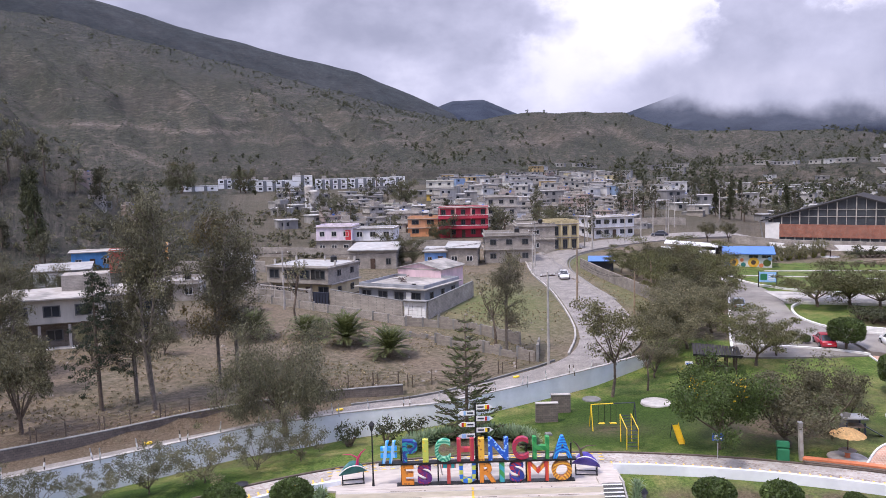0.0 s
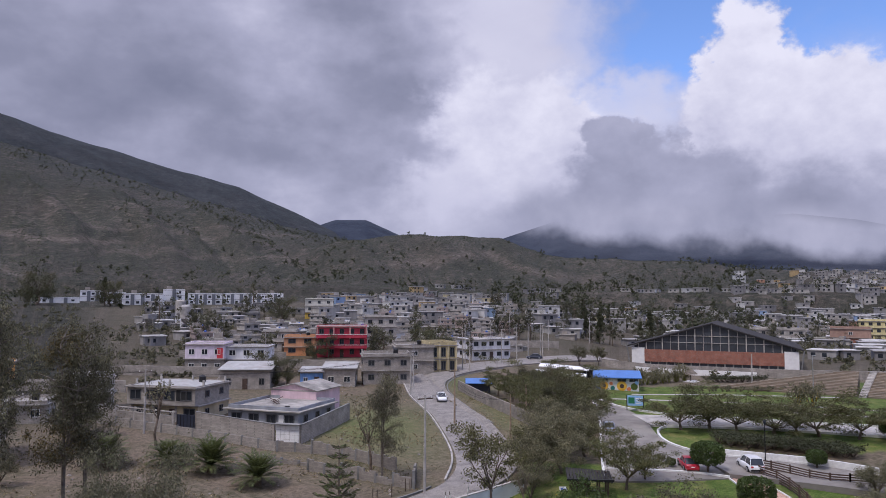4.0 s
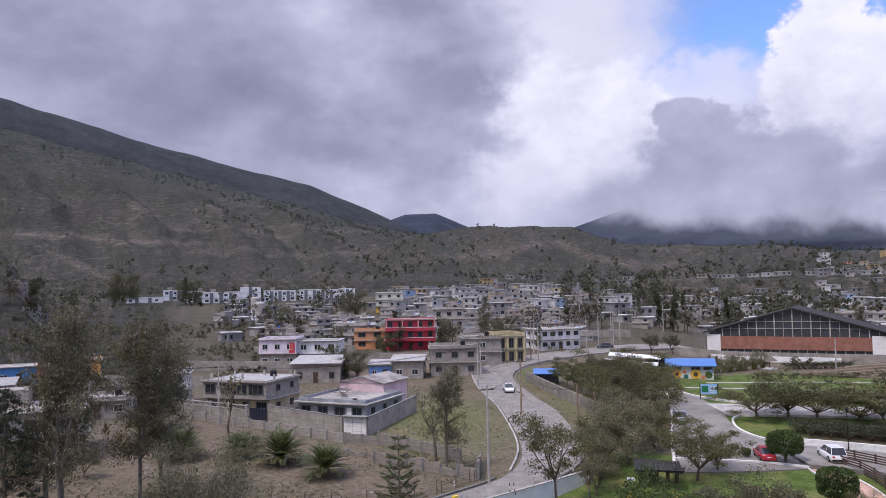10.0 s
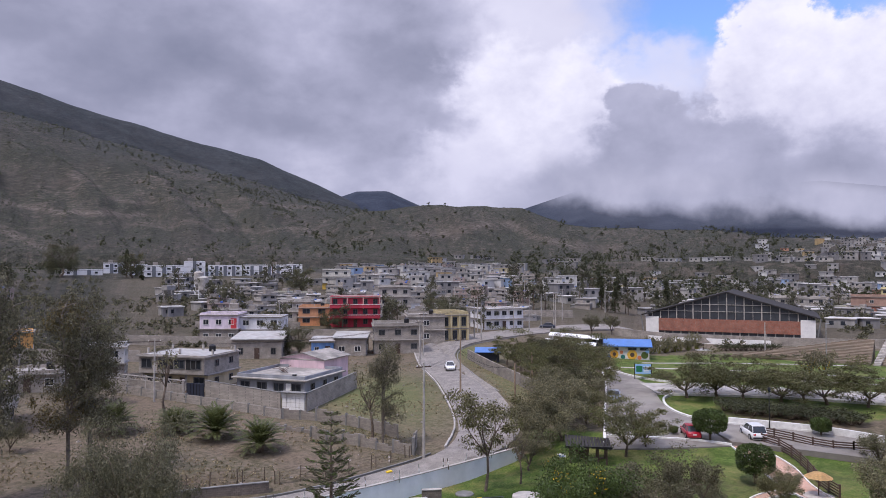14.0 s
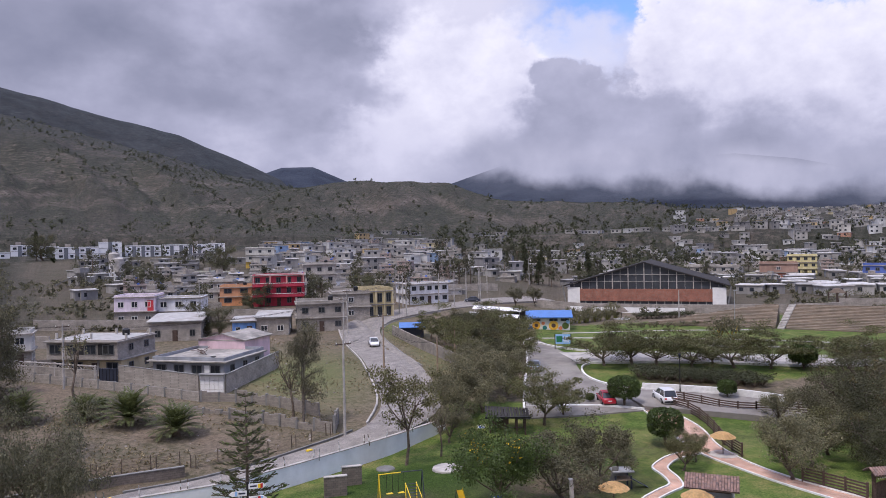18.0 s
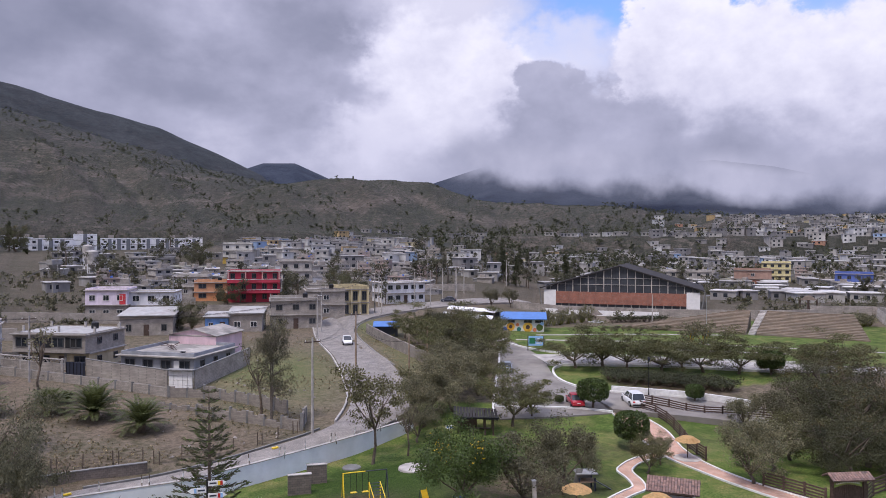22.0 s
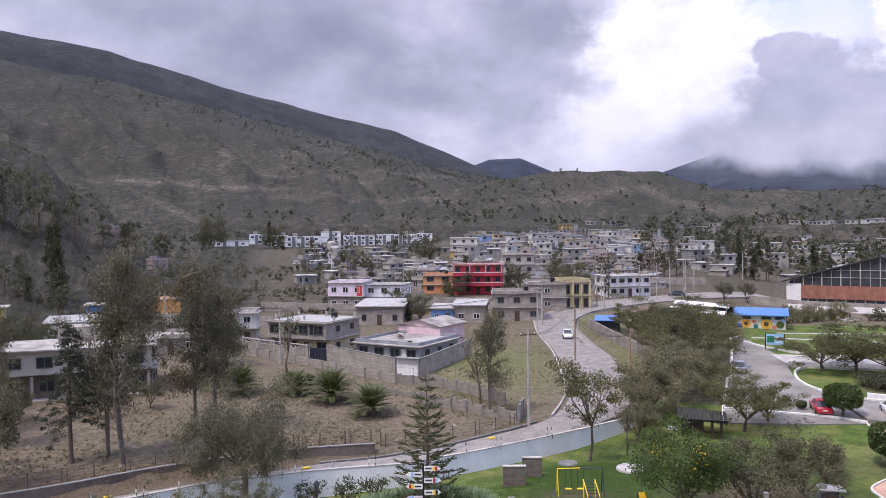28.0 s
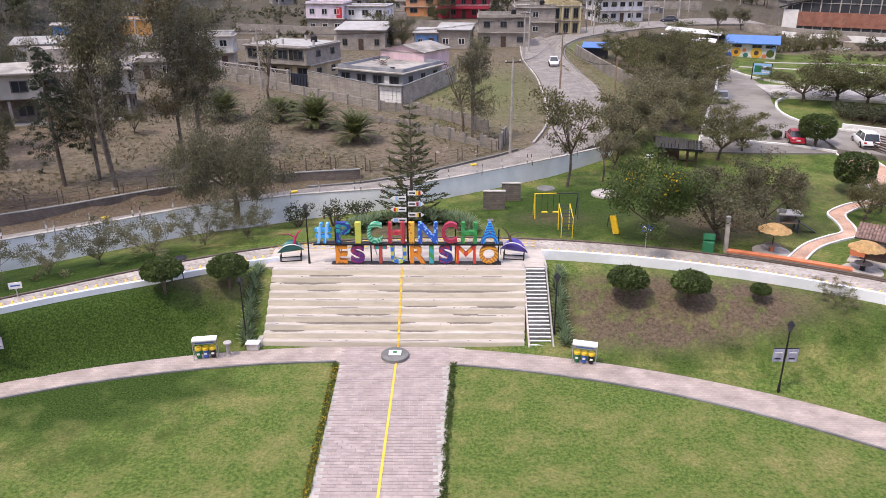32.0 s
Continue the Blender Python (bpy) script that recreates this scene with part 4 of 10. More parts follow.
# ---- walls and kerbs ----
def wall_thing(name, pts, thick, h, mat, label, category="wall", base=1.5, top=None, step=1.0, cap=None):
    t = top or (lambda x, y: land(x, y) + h)
    w = thing(name, pose(0, 0, 0), label, category, kind="structure")
    part("wall_body", line_wall(pts, thick, lambda x, y: land(x, y) - base, t, step), M[mat], w)
    if cap:
        part("coping", line_wall(pts, thick + 0.08, lambda x, y: t(x, y) + 0.003, lambda x, y: t(x, y) + 0.08, step), M[cap], w)
    return w


def panel_wall(pts, h, mat, label, seed, bay=2.5, ruin=0.0):
    """A block wall of bays between piers, each bay stepped to the ground; ruin: how much the tops vary."""
    rng = random.Random(seed)
    p = smooth_line(pts, 0.4)
    s = np.r_[0, np.cumsum(np.linalg.norm(np.diff(p, axis=0), axis=1))]
    n = max(1, round(s[-1] / bay))
    q = [(float(np.interp(u, s, p[:, 0])), float(np.interp(u, s, p[:, 1]))) for u in np.linspace(0, s[-1], n + 1)]
    w = thing("wall_field", pose(0, 0, 0), label, "wall", kind="structure")
    for (xa, ya), (xb, yb) in zip(q, q[1:]):
        z, length, turn = land((xa + xb) / 2, (ya + yb) / 2), math.hypot(xb - xa, yb - ya), math.atan2(yb - ya, xb - xa)
        top = h * (1 - ruin * rng.random())
        steps = 3 if ruin else 1
        bm = bmesh.new()
        for k in range(steps):
            t = round((top - (0.4 * h * ruin * rng.random() if k else 0)) / 0.2) * 0.2
            box(bm, -length / 2 + length * k / steps, -length / 2 + length * (k + 1) / steps, -0.09, 0.09, -1.0, t)
        part("block_panel", bm, M[mat], w).matrix_local = pose((xa + xb) / 2, (ya + yb) / 2, z, 0, 0, math.degrees(turn))
        part("pier", boxed(-0.13, 0.13, -0.14, 0.14, -1, top + 0.12), M["concrete_dark"], w).matrix_local = pose(xa, ya, z, 0, 0, math.degrees(turn))
    return w


def road_wall():
    xs = [-80, -64, -48, -39, -30, -24, -18, -13, -9.6, -5, -1.5, 2, 4.5, 8, 10.8, 13.5, 16, 18.2, 20.2, 22.2]
    pts = [(x, float(wall_y(x)) - 0.12) for x in xs]
    w = thing("wall_road", pose(0, 0, 0), "tall white-painted retaining wall below the road", "wall", kind="structure")
    part("wall_body", line_wall(pts, 0.3, lambda x, y: 0.5, lambda x, y: town_z(x, y + 1) + 0.12, 1.0), M["white_wall"], w)
    part("coping", line_wall(pts, 0.36, lambda x, y: town_z(x, y + 1) + 0.123, lambda x, y: town_z(x, y + 1) + 0.2, 1.0), M["concrete"], w)
    line = smooth_line(pts, 0.5)
    s = np.r_[0, np.cumsum(np.linalg.norm(np.diff(line, axis=0), axis=1))]
    k, rng = 0, random.Random(3)
    for d in np.arange(38, s[-1], 3.2):
        x, y = np.interp(d, s, line[:, 0]), np.interp(d, s, line[:, 1])
        for dd in ((0, 0.55) if k % 2 else (0,)):
            z = float(town_z(x, y + 1))
            p = thing("guard_post", pose(x + dd, y + 0.05, z + 0.1, rng.uniform(-6, 6), rng.uniform(-9, 9), 0), "thin white and rust guard post on the road wall", "post", "guard posts along the road wall")
            part("shaft", rodded((0, 0, -0.2), (0, 0, 1.0), 0.045, n=6), M["steel"] if k % 3 else M["bark"], p)
            part("band", rodded((0, 0, 0.35), (0, 0, 0.65), 0.06, n=6), M["white_paint"], p)
        k += 1
    for x, y in ((-25.5, 59.2), (-10.7, 66.6), (6.5, 73.4)):
        p = thing("road_stud", pose(x, y, land(x, y) + 0.1, 0, 0, 30), "yellow reflector block on the road edge", "reflector", "yellow road reflectors")
        part("stud_body", boxed(-0.32, 0.32, -0.16, 0.16, 0, 0.16, 0.03), M["yellow_paint"], p)


road_wall()
wall_thing("wall_upper_walk", arc(UP_C, UP_R0, 6.9, 58, 40), 0.25, 0, "white_wall", "low white-painted wall along the upper walk", top=lambda x, y: 3.95, base=1.2)
wall_thing("wall_upper_walk", walk_edge(0, -58, -14.3, 0, 40), 0.25, 0, "white_wall", "low white-painted wall along the upper walk", top=lambda x, y: 3.85, base=1.2)
wall_thing("kerb_walk", walk_edge(1, -58, 58, -0.15), 0.18, 0.13, "soil", "dark earth-stained kerb beside the upper walk", "kerb", 0.4)
wall_thing("kerb_lawn", arc(RING_IN, RING_IN[2] + 0.06, -54, -1.6, 40), 0.14, 0.10, "concrete_dark", "grey kerb round the lawn", "kerb", 0.3)
wall_thing("kerb_lawn", arc(RING_IN, RING_IN[2] + 0.06, 6.8, 56, 40), 0.14, 0.10, "concrete_dark", "grey kerb round the lawn", "kerb", 0.3)
wall_thing("kerb_road", [(-9.8, 68.3), (-3.5, 70.2), (3, 72.8), (8.6, 76.8), (11.5, 79.8)], 0.22, 0.2, "concrete_dark", "worn concrete kerb of the road", "kerb", 0.4)
wall_thing("kerb_road", [(13.5, 82), (16.6, 94), (17.8, 117.5), (17.2, 136.8), (18.2, 155)], 0.22, 0.28, "concrete", "worn concrete kerb of the road", "kerb", 0.4, step=3)
wall_thing("kerb_road", [(26.4, 111), (25.7, 127), (26.3, 148), (32.4, 162.6), (45, 173)], 0.22, 0.14, "concrete_dark", "worn grey kerb of the road bend", "kerb", 0.4, step=3)
for pts in ([(31.3, 79.4), (36.6, 93.4), (41.8, 106), (46.8, 120), (51, 133)], [(33, 84.2), (38, 83), (43, 81), (46.3, 78.8)], [(51.8, 133), (50.6, 124), (53, 116), (57.5, 110.8), (64, 107), (72, 101.5), (86, 94)],
            [(59, 80.2), (54.5, 84.2), (50.2, 87), (47.4, 91), (46.9, 96), (48.6, 101), (51, 103.2)], [(51, 103.2), (58, 100.6), (66, 96.8), (79, 88)]):
    wall_thing("kerb_car_park", pts, 0.3, 0.32, "kerb_white", "white-painted kerb of the car park", "kerb", 0.4)
wall_thing("wall_island", [(50.6, 86.9), (54.6, 84.0), (59.2, 80.4), (64, 76.5)], 0.35, 0.9, "kerb_white", "low pale wall beside the planted island", base=0.6)
# brown block wall with rusted rail beyond the road
BROWN = [(-60, 41.6), (-48, 48.7), (-37.6, 55.0), (-29.8, 59.8), (-22.4, 65.0), (-13, 69.5), (-5, 71.4)]
wall_thing("wall_field", BROWN, 0.3, 0.75, "block_brown", "low brown block wall below the dry field", base=1.6, top=lambda x, y: float(town_z(x, y)) + 0.22, cap="concrete_dark")
panel_wall([(-1.5, 88.5), (3.5, 84.6), (7.5, 81.2), (9.4, 79.6)], 1.5, "block_tan", "ruined block wall beside the utility pole", 3, 2.2, 0.5)
panel_wall([(9.6, 79.6), (10.2, 82.5), (10.6, 85)], 1.9, "block", "ruined block wall beside the utility pole", 4, 1.8, 0.2)
panel_wall([(-5.4, 98.4), (-2, 97.4), (2.9, 94.0), (8.6, 86.9)], 1.7, "block_tan", "ruined block wall across the field", 5, 2.4, 0.35)
panel_wall([(-9, 94.6), (-3, 91.5), (1.5, 88.8)], 0.9, "block_tan", "low ruined block wall in the field", 6, 2.4, 0.6)
panel_wall([(-46, 128.0), (-32.3, 118.2), (-22, 111.1), (-12.8, 104.4), (-5.6, 98.6)], 1.3, "block", "long low block wall above the field", 7, 3.0, 0.12)
wall_thing("wall_compound", [(-17.6, 113.2), (-12, 108.4), (-6.0, 103.4)], 0.2, 2.4, "block", "tall grey block wall before the house", base=1, cap="concrete_dark")
wall_thing("wall_compound", [(-2.5, 102.0), (1, 109.2), (4.8, 117.0)], 0.2, 2.5, "block", "tall grey block wall before the house", base=1.5, cap="concrete_dark")
lw = wall_thing("wall_compound", [(-33.5, 121.9), (-27, 118.0), (-20.7, 114.3)], 0.2, 1.55, "block", "block wall with pierced top course", base=1)
for i in range(26):
    for k in range(2):
        u = (i + 0.5 + 0.5 * k) / 26.5
        x, y = -33.5 + 12.8 * u, 121.9 - 7.6 * u
        o = part("pierced_block", prism(bmesh.new(), [(-0.2, -0.07), (0.0, -0.07), (0.2, -0.07), (0.2, 0.07), (-0.2, 0.07)], 0, 0.07), M["concrete"], lw)
        o.matrix_local = pose(x, y, land(x, y) + 1.75 + 0.24 * k, 0, 45 * (1 if (i + k) % 2 else -1), -30.5)
part("top_course", line_wall([(-33.5, 121.9), (-27, 118.0), (-20.7, 114.3)], 0.24, lambda x, y: land(x, y) + 2.1, lambda x, y: land(x, y) + 2.24), M["concrete"], lw)
part("mid_course", line_wall([(-33.5, 121.9), (-27, 118.0), (-20.7, 114.3)], 0.24, lambda x, y: land(x, y) + 1.552, lambda x, y: land(x, y) + 1.62), M["concrete"], lw)
for u in (0.02, 0.26, 0.5, 0.74, 0.98):
    x, y = -33.5 + 12.8 * u, 121.9 - 7.6 * u
    part("pier", boxed(x - 0.15, x + 0.15, y - 0.15, y + 0.15, land(x, y) - 0.5, land(x, y) + 2.35), M["concrete"], lw)
g = thing("garage_gate", pose(-4.25, 102.5, land(-4.25, 102.5) - 0.1, 0, 0, -26), "white panelled garage gate in the block wall", "gate")
for i in range(5):
    for j in range(4):
        part("gate_panel", boxed(-1.7 + i * 0.68, -1.06 + i * 0.68, -0.06, 0.04, 0.05 + j * 0.62, 0.63 + j * 0.62, 0.02), M["white_paint"], g)
part("gate_frame", boxed(-1.75, 1.75, 0.04, 0.12, -0.2, 2.6), M["concrete"], g)
part("gate_canopy", boxed(-1.9, 1.9, -0.5, 0.6, 2.62, 2.74), M["concrete_dark"], g)
g = thing("garage_gate", pose(-19.1, 113.75, land(-19.1, 113.7), 0, 0, -29), "dark steel garage gate in the block wall", "gate")
part("gate_panel", boxed(-1.6, 1.6, -0.05, 0.05, 0, 1.9, 0.02), M["blue_steel"], g)
for i in range(6):
    part("gate_rib", boxed(-1.5 + i * 0.58, -1.42 + i * 0.58, -0.09, -0.05, 0.05, 1.85), M["black_steel"], g)
for x, y in ((-48, 149), (-30, 168), (8, 176), (-20, 196), (30, 205), (60, 215)):
    wall_thing("wall_compound", [(x - 14, y + 3), (x, y), (x + 13, y - 2)], 0.25, 2.2, "block", "long grey block wall between the houses", base=2)
wall_thing("wall_plot", [(27.6, 143), (29, 128), (31.0, 113), (32.0, 104)], 0.25, 1.9, "block_tan", "stained concrete wall beside the road", base=0.8)
wall_thing("wall_hall", [(72, 178), (90, 166), (106, 155), (124, 147), (137, 145)], 0.3, 2.0, "block", "long pale wall before the sports hall", base=1)
wall_thing("wall_hall", [(78, 171), (90, 163.2), (101, 156)], 0.3, 1.3, "white_paint", "low white wall before the sports hall", base=1)
tw = wall_thing("wall_terraces", [(137, 147), (144, 143.5), (150, 139), (140, 126), (127, 112), (113, 98)], 0.3, 3.0, "block", "grey block wall round the terraces", base=3, top=lambda x, y: land(x, y) + 2.7)
for i in range(22):
    u = i / 21
    x, y = np.interp(u, [0, 0.5, 1], [149, 127, 112.5]) - 0.3, np.interp(u, [0, 0.5, 1], [138.2, 112, 97.5]) + 0.3
    part("buttress", boxed(x - 0.22, x + 0.22, y - 0.22, y + 0.22, land(x, y) - 0.5, land(x, y) + 2.5), M["concrete"], tw)

# ---- seating terraces ----
def terraces(x0, y0, x1, y1, n, label, rise=0.33, run=1.35, shrink=0.0, far_shrink=0.0):
    """Rows of seats that climb away from the edge (x0, y0)-(x1, y1)."""
    a, b = Vector((x0, y0)), Vector((x1, y1))
    u = (b - a).normalized()
    v = Vector((-u.y, u.x))
    t = thing("terraces", pose(0, 0, 0), label, "seating", kind="structure")
    z0 = land((x0 + x1) / 2, (y0 + y1) / 2)
    for i in range(n):
        s = shrink * i
        q = [a + v * (i * run) + u * s, b + v * (i * run) - u * (far_shrink * i), b + v * ((i + 1) * run + 0.02) - u * (far_shrink * i), a + v * ((i + 1) * run + 0.02) + u * s]
        part("seat_row", prism(bmesh.new(), [(p.x, p.y) for p in q], z0 - 1, z0 + 0.3 + rise * i), M["tier"], t)


M["tier"] = material("tier", (0.225, 0.178, 0.132), 0.9, 0.3, 1.6, (0.165, 0.14, 0.105), obj=0.07, along=(0.5, 0.5, 2))
terraces(102.4, 123.2, 116.4, 109.4, 17, "stepped brown stone seating terraces", 0.225, 0.76, -0.05, 0.16)
terraces(81.5, 142.2, 101, 124.4, 17, "stepped brown stone seating terraces", 0.225, 0.72, 1.45)
tt = thing("terrace_stair", pose(0, 0, 0), "pale stair between the seating terraces", "stairs", kind="structure")
for i in range(17):
    u = Vector((14, -16.6)).normalized(); v = Vector((-u.y, u.x))
    p = Vector((101.2, 124.2)) + v * (i * 0.74)
    part("stair_tread", prism(bmesh.new(), [(p.x, p.y), (p.x + u.x * 1.3, p.y + u.y * 1.3), (p.x + u.x * 1.3 + v.x * 0.76, p.y + u.y * 1.3 + v.y * 0.76), (p.x + v.x * 0.76, p.y + v.y * 0.76)], 5, 7.06 + 0.228 * i), M["concrete"], tt)

# ---- plaza: broad stair, walk and sign ----
ST_X0, ST_X1, ST_Y0, ST_Y1, ST_Z = -8.75, 9.2, 44.15, 49.75, 3.5
stairs = thing("stairs_broad", pose(0, 0, 0), "broad pale stone stair of ten deep weathered steps", "stairs", kind="structure")
NB = 10
for i in range(NB):
    y0 = ST_Y0 + (ST_Y1 - ST_Y0) * i / NB
    x0, x1 = ST_X0 - 0.02 * i, ST_X1 + 0.05 * i
    za, zb = ST_Z * i / NB - 0.3 * (i == 0) + 0.002, ST_Z * (i + 1) / NB
    bm = bmesh.new()
    a, b = ([bm.verts.new((x, y, z)) for y, z in ((y0 - 0.03, za), (y0 + 0.07, zb - 0.03), (y0 + 0.09, zb), (ST_Y1 + 0.1, zb), (ST_Y1 + 0.1, za))] for x in (x0, x1))
    bm.faces.new(a); bm.faces.new(list(reversed(b)))
    for k in range(5):
        bm.faces.new((a[k], b[k], b[(k + 1) % 5], a[(k + 1) % 5]))
    bmesh.ops.recalc_face_normals(bm, faces=bm.faces)
    bm.faces.ensure_lookup_table()
    bm.faces[2].material_index = bm.faces[3].material_index = 1
    step = part("broad_step", bm, M["step_stone"], stairs)
    step.data.materials.append(M["step_riser"])
    part("step_nosing", boxed(x0 + 0.01, x1 - 0.01, y0 + 0.11, y0 + 0.16, zb + 0.002, zb + 0.012), M["concrete"], stairs)
    rng_s = random.Random(60 + i)
    for c, half, wide in {6: ((3.9, 5.0, 0.17), (-5, 1.2, 0.08)), 2: ((-2.5, 4.2, 0.17), (5.5, 1.6, 0.1)), 7: ((-6.0, 2.2, 0.14),), 8: ((-4.6, 1.6, 0.11),), 4: ((7.4, 1.4, 0.15), (2.0, 1.2, 0.08)), 3: ((-2.0, 1.9, 0.12), (5.2, 0.9, 0.09)), 1: ((-7.2, 1.2, 0.12), (1.6, 1.7, 0.08))}.get(i, ()):
        outline = [(c - half + 2 * half * k / 12, y0 + 0.47 - 2.0 * wide * math.sin(math.pi * k / 12) ** 0.4 * rng_s.uniform(0.6, 1.2)) for k in range(13)] + [(c + half, y0 + 0.53), (c - half, y0 + 0.53)]
        part("worn_patch", prism(bmesh.new(), outline, zb + 0.002, zb + 0.007), M["step_worn"], stairs)
    for k in range(5):
        c = rng_s.uniform(x0 + 0.6, x1 - 0.6)
        part("worn_spot", lathe(bmesh.new(), [(rng_s.uniform(0.04, 0.09), 0), (0.03, 0.006)], 7, (c, y0 + rng_s.uniform(0.24, 0.34), zb + 0.012)), M["step_worn"], stairs)
    for k in range(rng_s.choice((1, 2, 3))):
        c, half = rng_s.uniform(x0 + 2, x1 - 2), rng_s.uniform(0.2, 1.1)
        part("worn_patch", boxed(max(x0 + 0.05, c - half), min(x1 - 0.05, c + half), y0 + 0.27, y0 + rng_s.uniform(0.31, 0.38), zb + 0.002, zb + 0.008), M["step_worn"], stairs)
part("landing", boxed(-9.6, 11.3, ST_Y1 + 0.1, 53.3, 2.6, ST_Z + 0.02), M["step_stone"], stairs)
side = thing("stairs_side", pose(0, 0, 0), "narrow stair of twenty-one pale-edged steps with shade-dark treads", "stairs", kind="structure")
NS = 21
for i in range(NS):
    y0 = 44.2 + 5.6 * i / NS
    # pale bands on dark treads: shadow between the steps put into the colour
    part("tread", boxed(9.58, 11.05, y0, 49.9, ST_Z * i / NS - 0.2, ST_Z * (i + 1) / NS - 0.03), M["concrete_dark"], side)
    part("nosing", boxed(9.58, 11.05, y0 - 0.02, y0 + 0.11, ST_Z * (i + 1) / NS - 0.028, ST_Z * (i + 1) / NS), M["white_paint"], side)
for x in (9.45, 11.1):
    bm = bmesh.new()
    q = [(44.0, -0.3), (44.0, 0.16), (49.9, 3.66), (50.6, 3.66), (50.6, -0.3)]
    a = [bm.verts.new((x, y, z)) for y, z in q]; b = [bm.verts.new((x + 0.12, y, z)) for y, z in q]
    bm.faces.new(a); bm.faces.new(list(reversed(b)))
    for i in range(5):
        bm.faces.new((a[i], b[i], b[(i + 1) % 5], a[(i + 1) % 5]))
    bmesh.ops.recalc_face_normals(bm, faces=bm.faces)
    part("cheek_wall", bm, M["concrete"] if x > 10 else M["step_stone"], side)
part("stair_cheek", prism(bmesh.new(), [(-9.1, 44.0), (-8.77, 44.0), (-8.97, 50.0), (-9.3, 50.0)], -0.3, 0.4), M["concrete"], stairs)

walk_slab = thing("walk_plaza", pose(0, 0, 0), "grey-pink paved walk with a yellow centre line", "walkway", kind="structure")
part("bedding", prism(bmesh.new(), [(-2.35, 5), (3.3, 5), (4.16, 42.2), (5.5, 44.6), (-6, 44.6), (-3.12, 42.2)], -0.2, 0.012), M["concrete"], walk_slab)
line_walk = thing("line_painted", pose(0, 0, 0), "straight yellow line painted over walk and stairs", "line", kind="structure")
part("stripe", boxed(0.5, 0.64, 8, 44.1, 0.05, 0.062), M["yellow_line"], line_walk)


def prism_dash(y, z0, z1):
    """The stripe's run down one leaning riser."""
    bm = bmesh.new()
    q = [bm.verts.new((x, yy, z)) for x, yy, z in ((0.5, y - 0.045, z0), (0.65, y - 0.045, z0), (0.65, y + 0.055, z1 - 0.03), (0.5, y + 0.055, z1 - 0.03))]
    f = bm.faces.new(q)
    r = bmesh.ops.extrude_face_region(bm, geom=[f])
    bmesh.ops.translate(bm, vec=(0, 0.012, 0), verts=[e for e in r["geom"] if isinstance(e, bmesh.types.BMVert)])
    bmesh.ops.recalc_face_normals(bm, faces=bm.faces)
    return bm


for i in range(NB):
    y0 = ST_Y0 + (ST_Y1 - ST_Y0) * i / NB
    part("dash", boxed(0.5, 0.65, y0 + 0.08, y0 + 0.5, ST_Z * (i + 1) / NB + 0.037, ST_Z * (i + 1) / NB + 0.048), M["yellow_line"], line_walk)
    part("dash", prism_dash(y0, ST_Z * i / NB, ST_Z * (i + 1) / NB), M["yellow_line"], line_walk)
mk = thing("marker_stone", pose(0.46, 42.8, 0.03), "round dark stone plinth with a white survey plate", "marker")
part("plinth_ring", lathe(bmesh.new(), [(0.92, 0), (0.92, 0.22), (0.86, 0.26), (0, 0.26)], 28), M["concrete_dark"], mk)
part("white_plate", boxed(-0.42, 0.42, -0.3, 0.3, 0.262, 0.36, 0.02), M["white_paint"], mk)
part("socket", boxed(-0.14, 0.14, -0.12, 0.12, 0.362, 0.38), M["green_bin"], mk)
# yellow dashes on the upper walk
dashes = thing("walk_dashes", pose(0, 0, 0), "rows of yellow stones set in the upper walk", "paving", kind="structure")
for a in np.arange(-57, 57.5, 0.68):
    for off, w in ((1.26, 0.26), (1.0, 0.14)) if a < -15 or a > 6.5 else ((1.75, 0.16), (2.4, 0.16), (3.0, 0.16)):
        (x, y), = walk_edge(0, a, a, off, 1)
        o = part("yellow_stone", boxed(-w, w, -0.055, 0.055, 0, 0.015), M["yellow_line"], dashes)
        o.matrix_local = pose(x, y, 3.503 if a < -15 or a > 6.5 else 3.524, 0, 0, -a + (90 if w > 0.2 else 0))

# sign letters: two rows of tall painted letters on steel bars
def letter(ch, x, z, h, tone, second, width, group):
    cu = bpy.data.curves.new("letter", "FONT")
    cu.body, cu.size, cu.extrude, cu.offset, cu.bevel_depth = ch, h * 1.37, 0.19, 0.0 if ch == "M" else 0.04, 0.0 if ch == "M" else 0.012
    cu.align_x = "CENTER"
    tmp = bpy.data.objects.new("tmp", cu)
    scene.collection.objects.link(tmp)
    me = bpy.data.meshes.new_from_object(tmp.evaluated_get(bpy.context.evaluated_depsgraph_get()))
    bpy.data.objects.remove(tmp); bpy.data.curves.remove(cu)
    co = np.array([v.co for v in me.vertices])
    lo, hi = co.min(0), co.max(0)
    s = np.array([width / (hi[0] - lo[0]), h / (hi[1] - lo[1]), 1])
    c = (co - [(lo[0] + hi[0]) / 2, lo[1], 0]) * s
    me.vertices.foreach_set("co", np.stack([c[:, 0], -c[:, 2], c[:, 1]], 1).ravel())
    me.materials.clear(); me.materials.append(painted(tone, second))
    o = thing("sign_letter", pose(x, SIGN_Y, z), f"tall painted sign letter {ch} in {NAMES[tone]} with patterned panels", "letter", group)
    part("letter_body", me, None, o)
    return o


NAMES = {}
PAINTED = {}
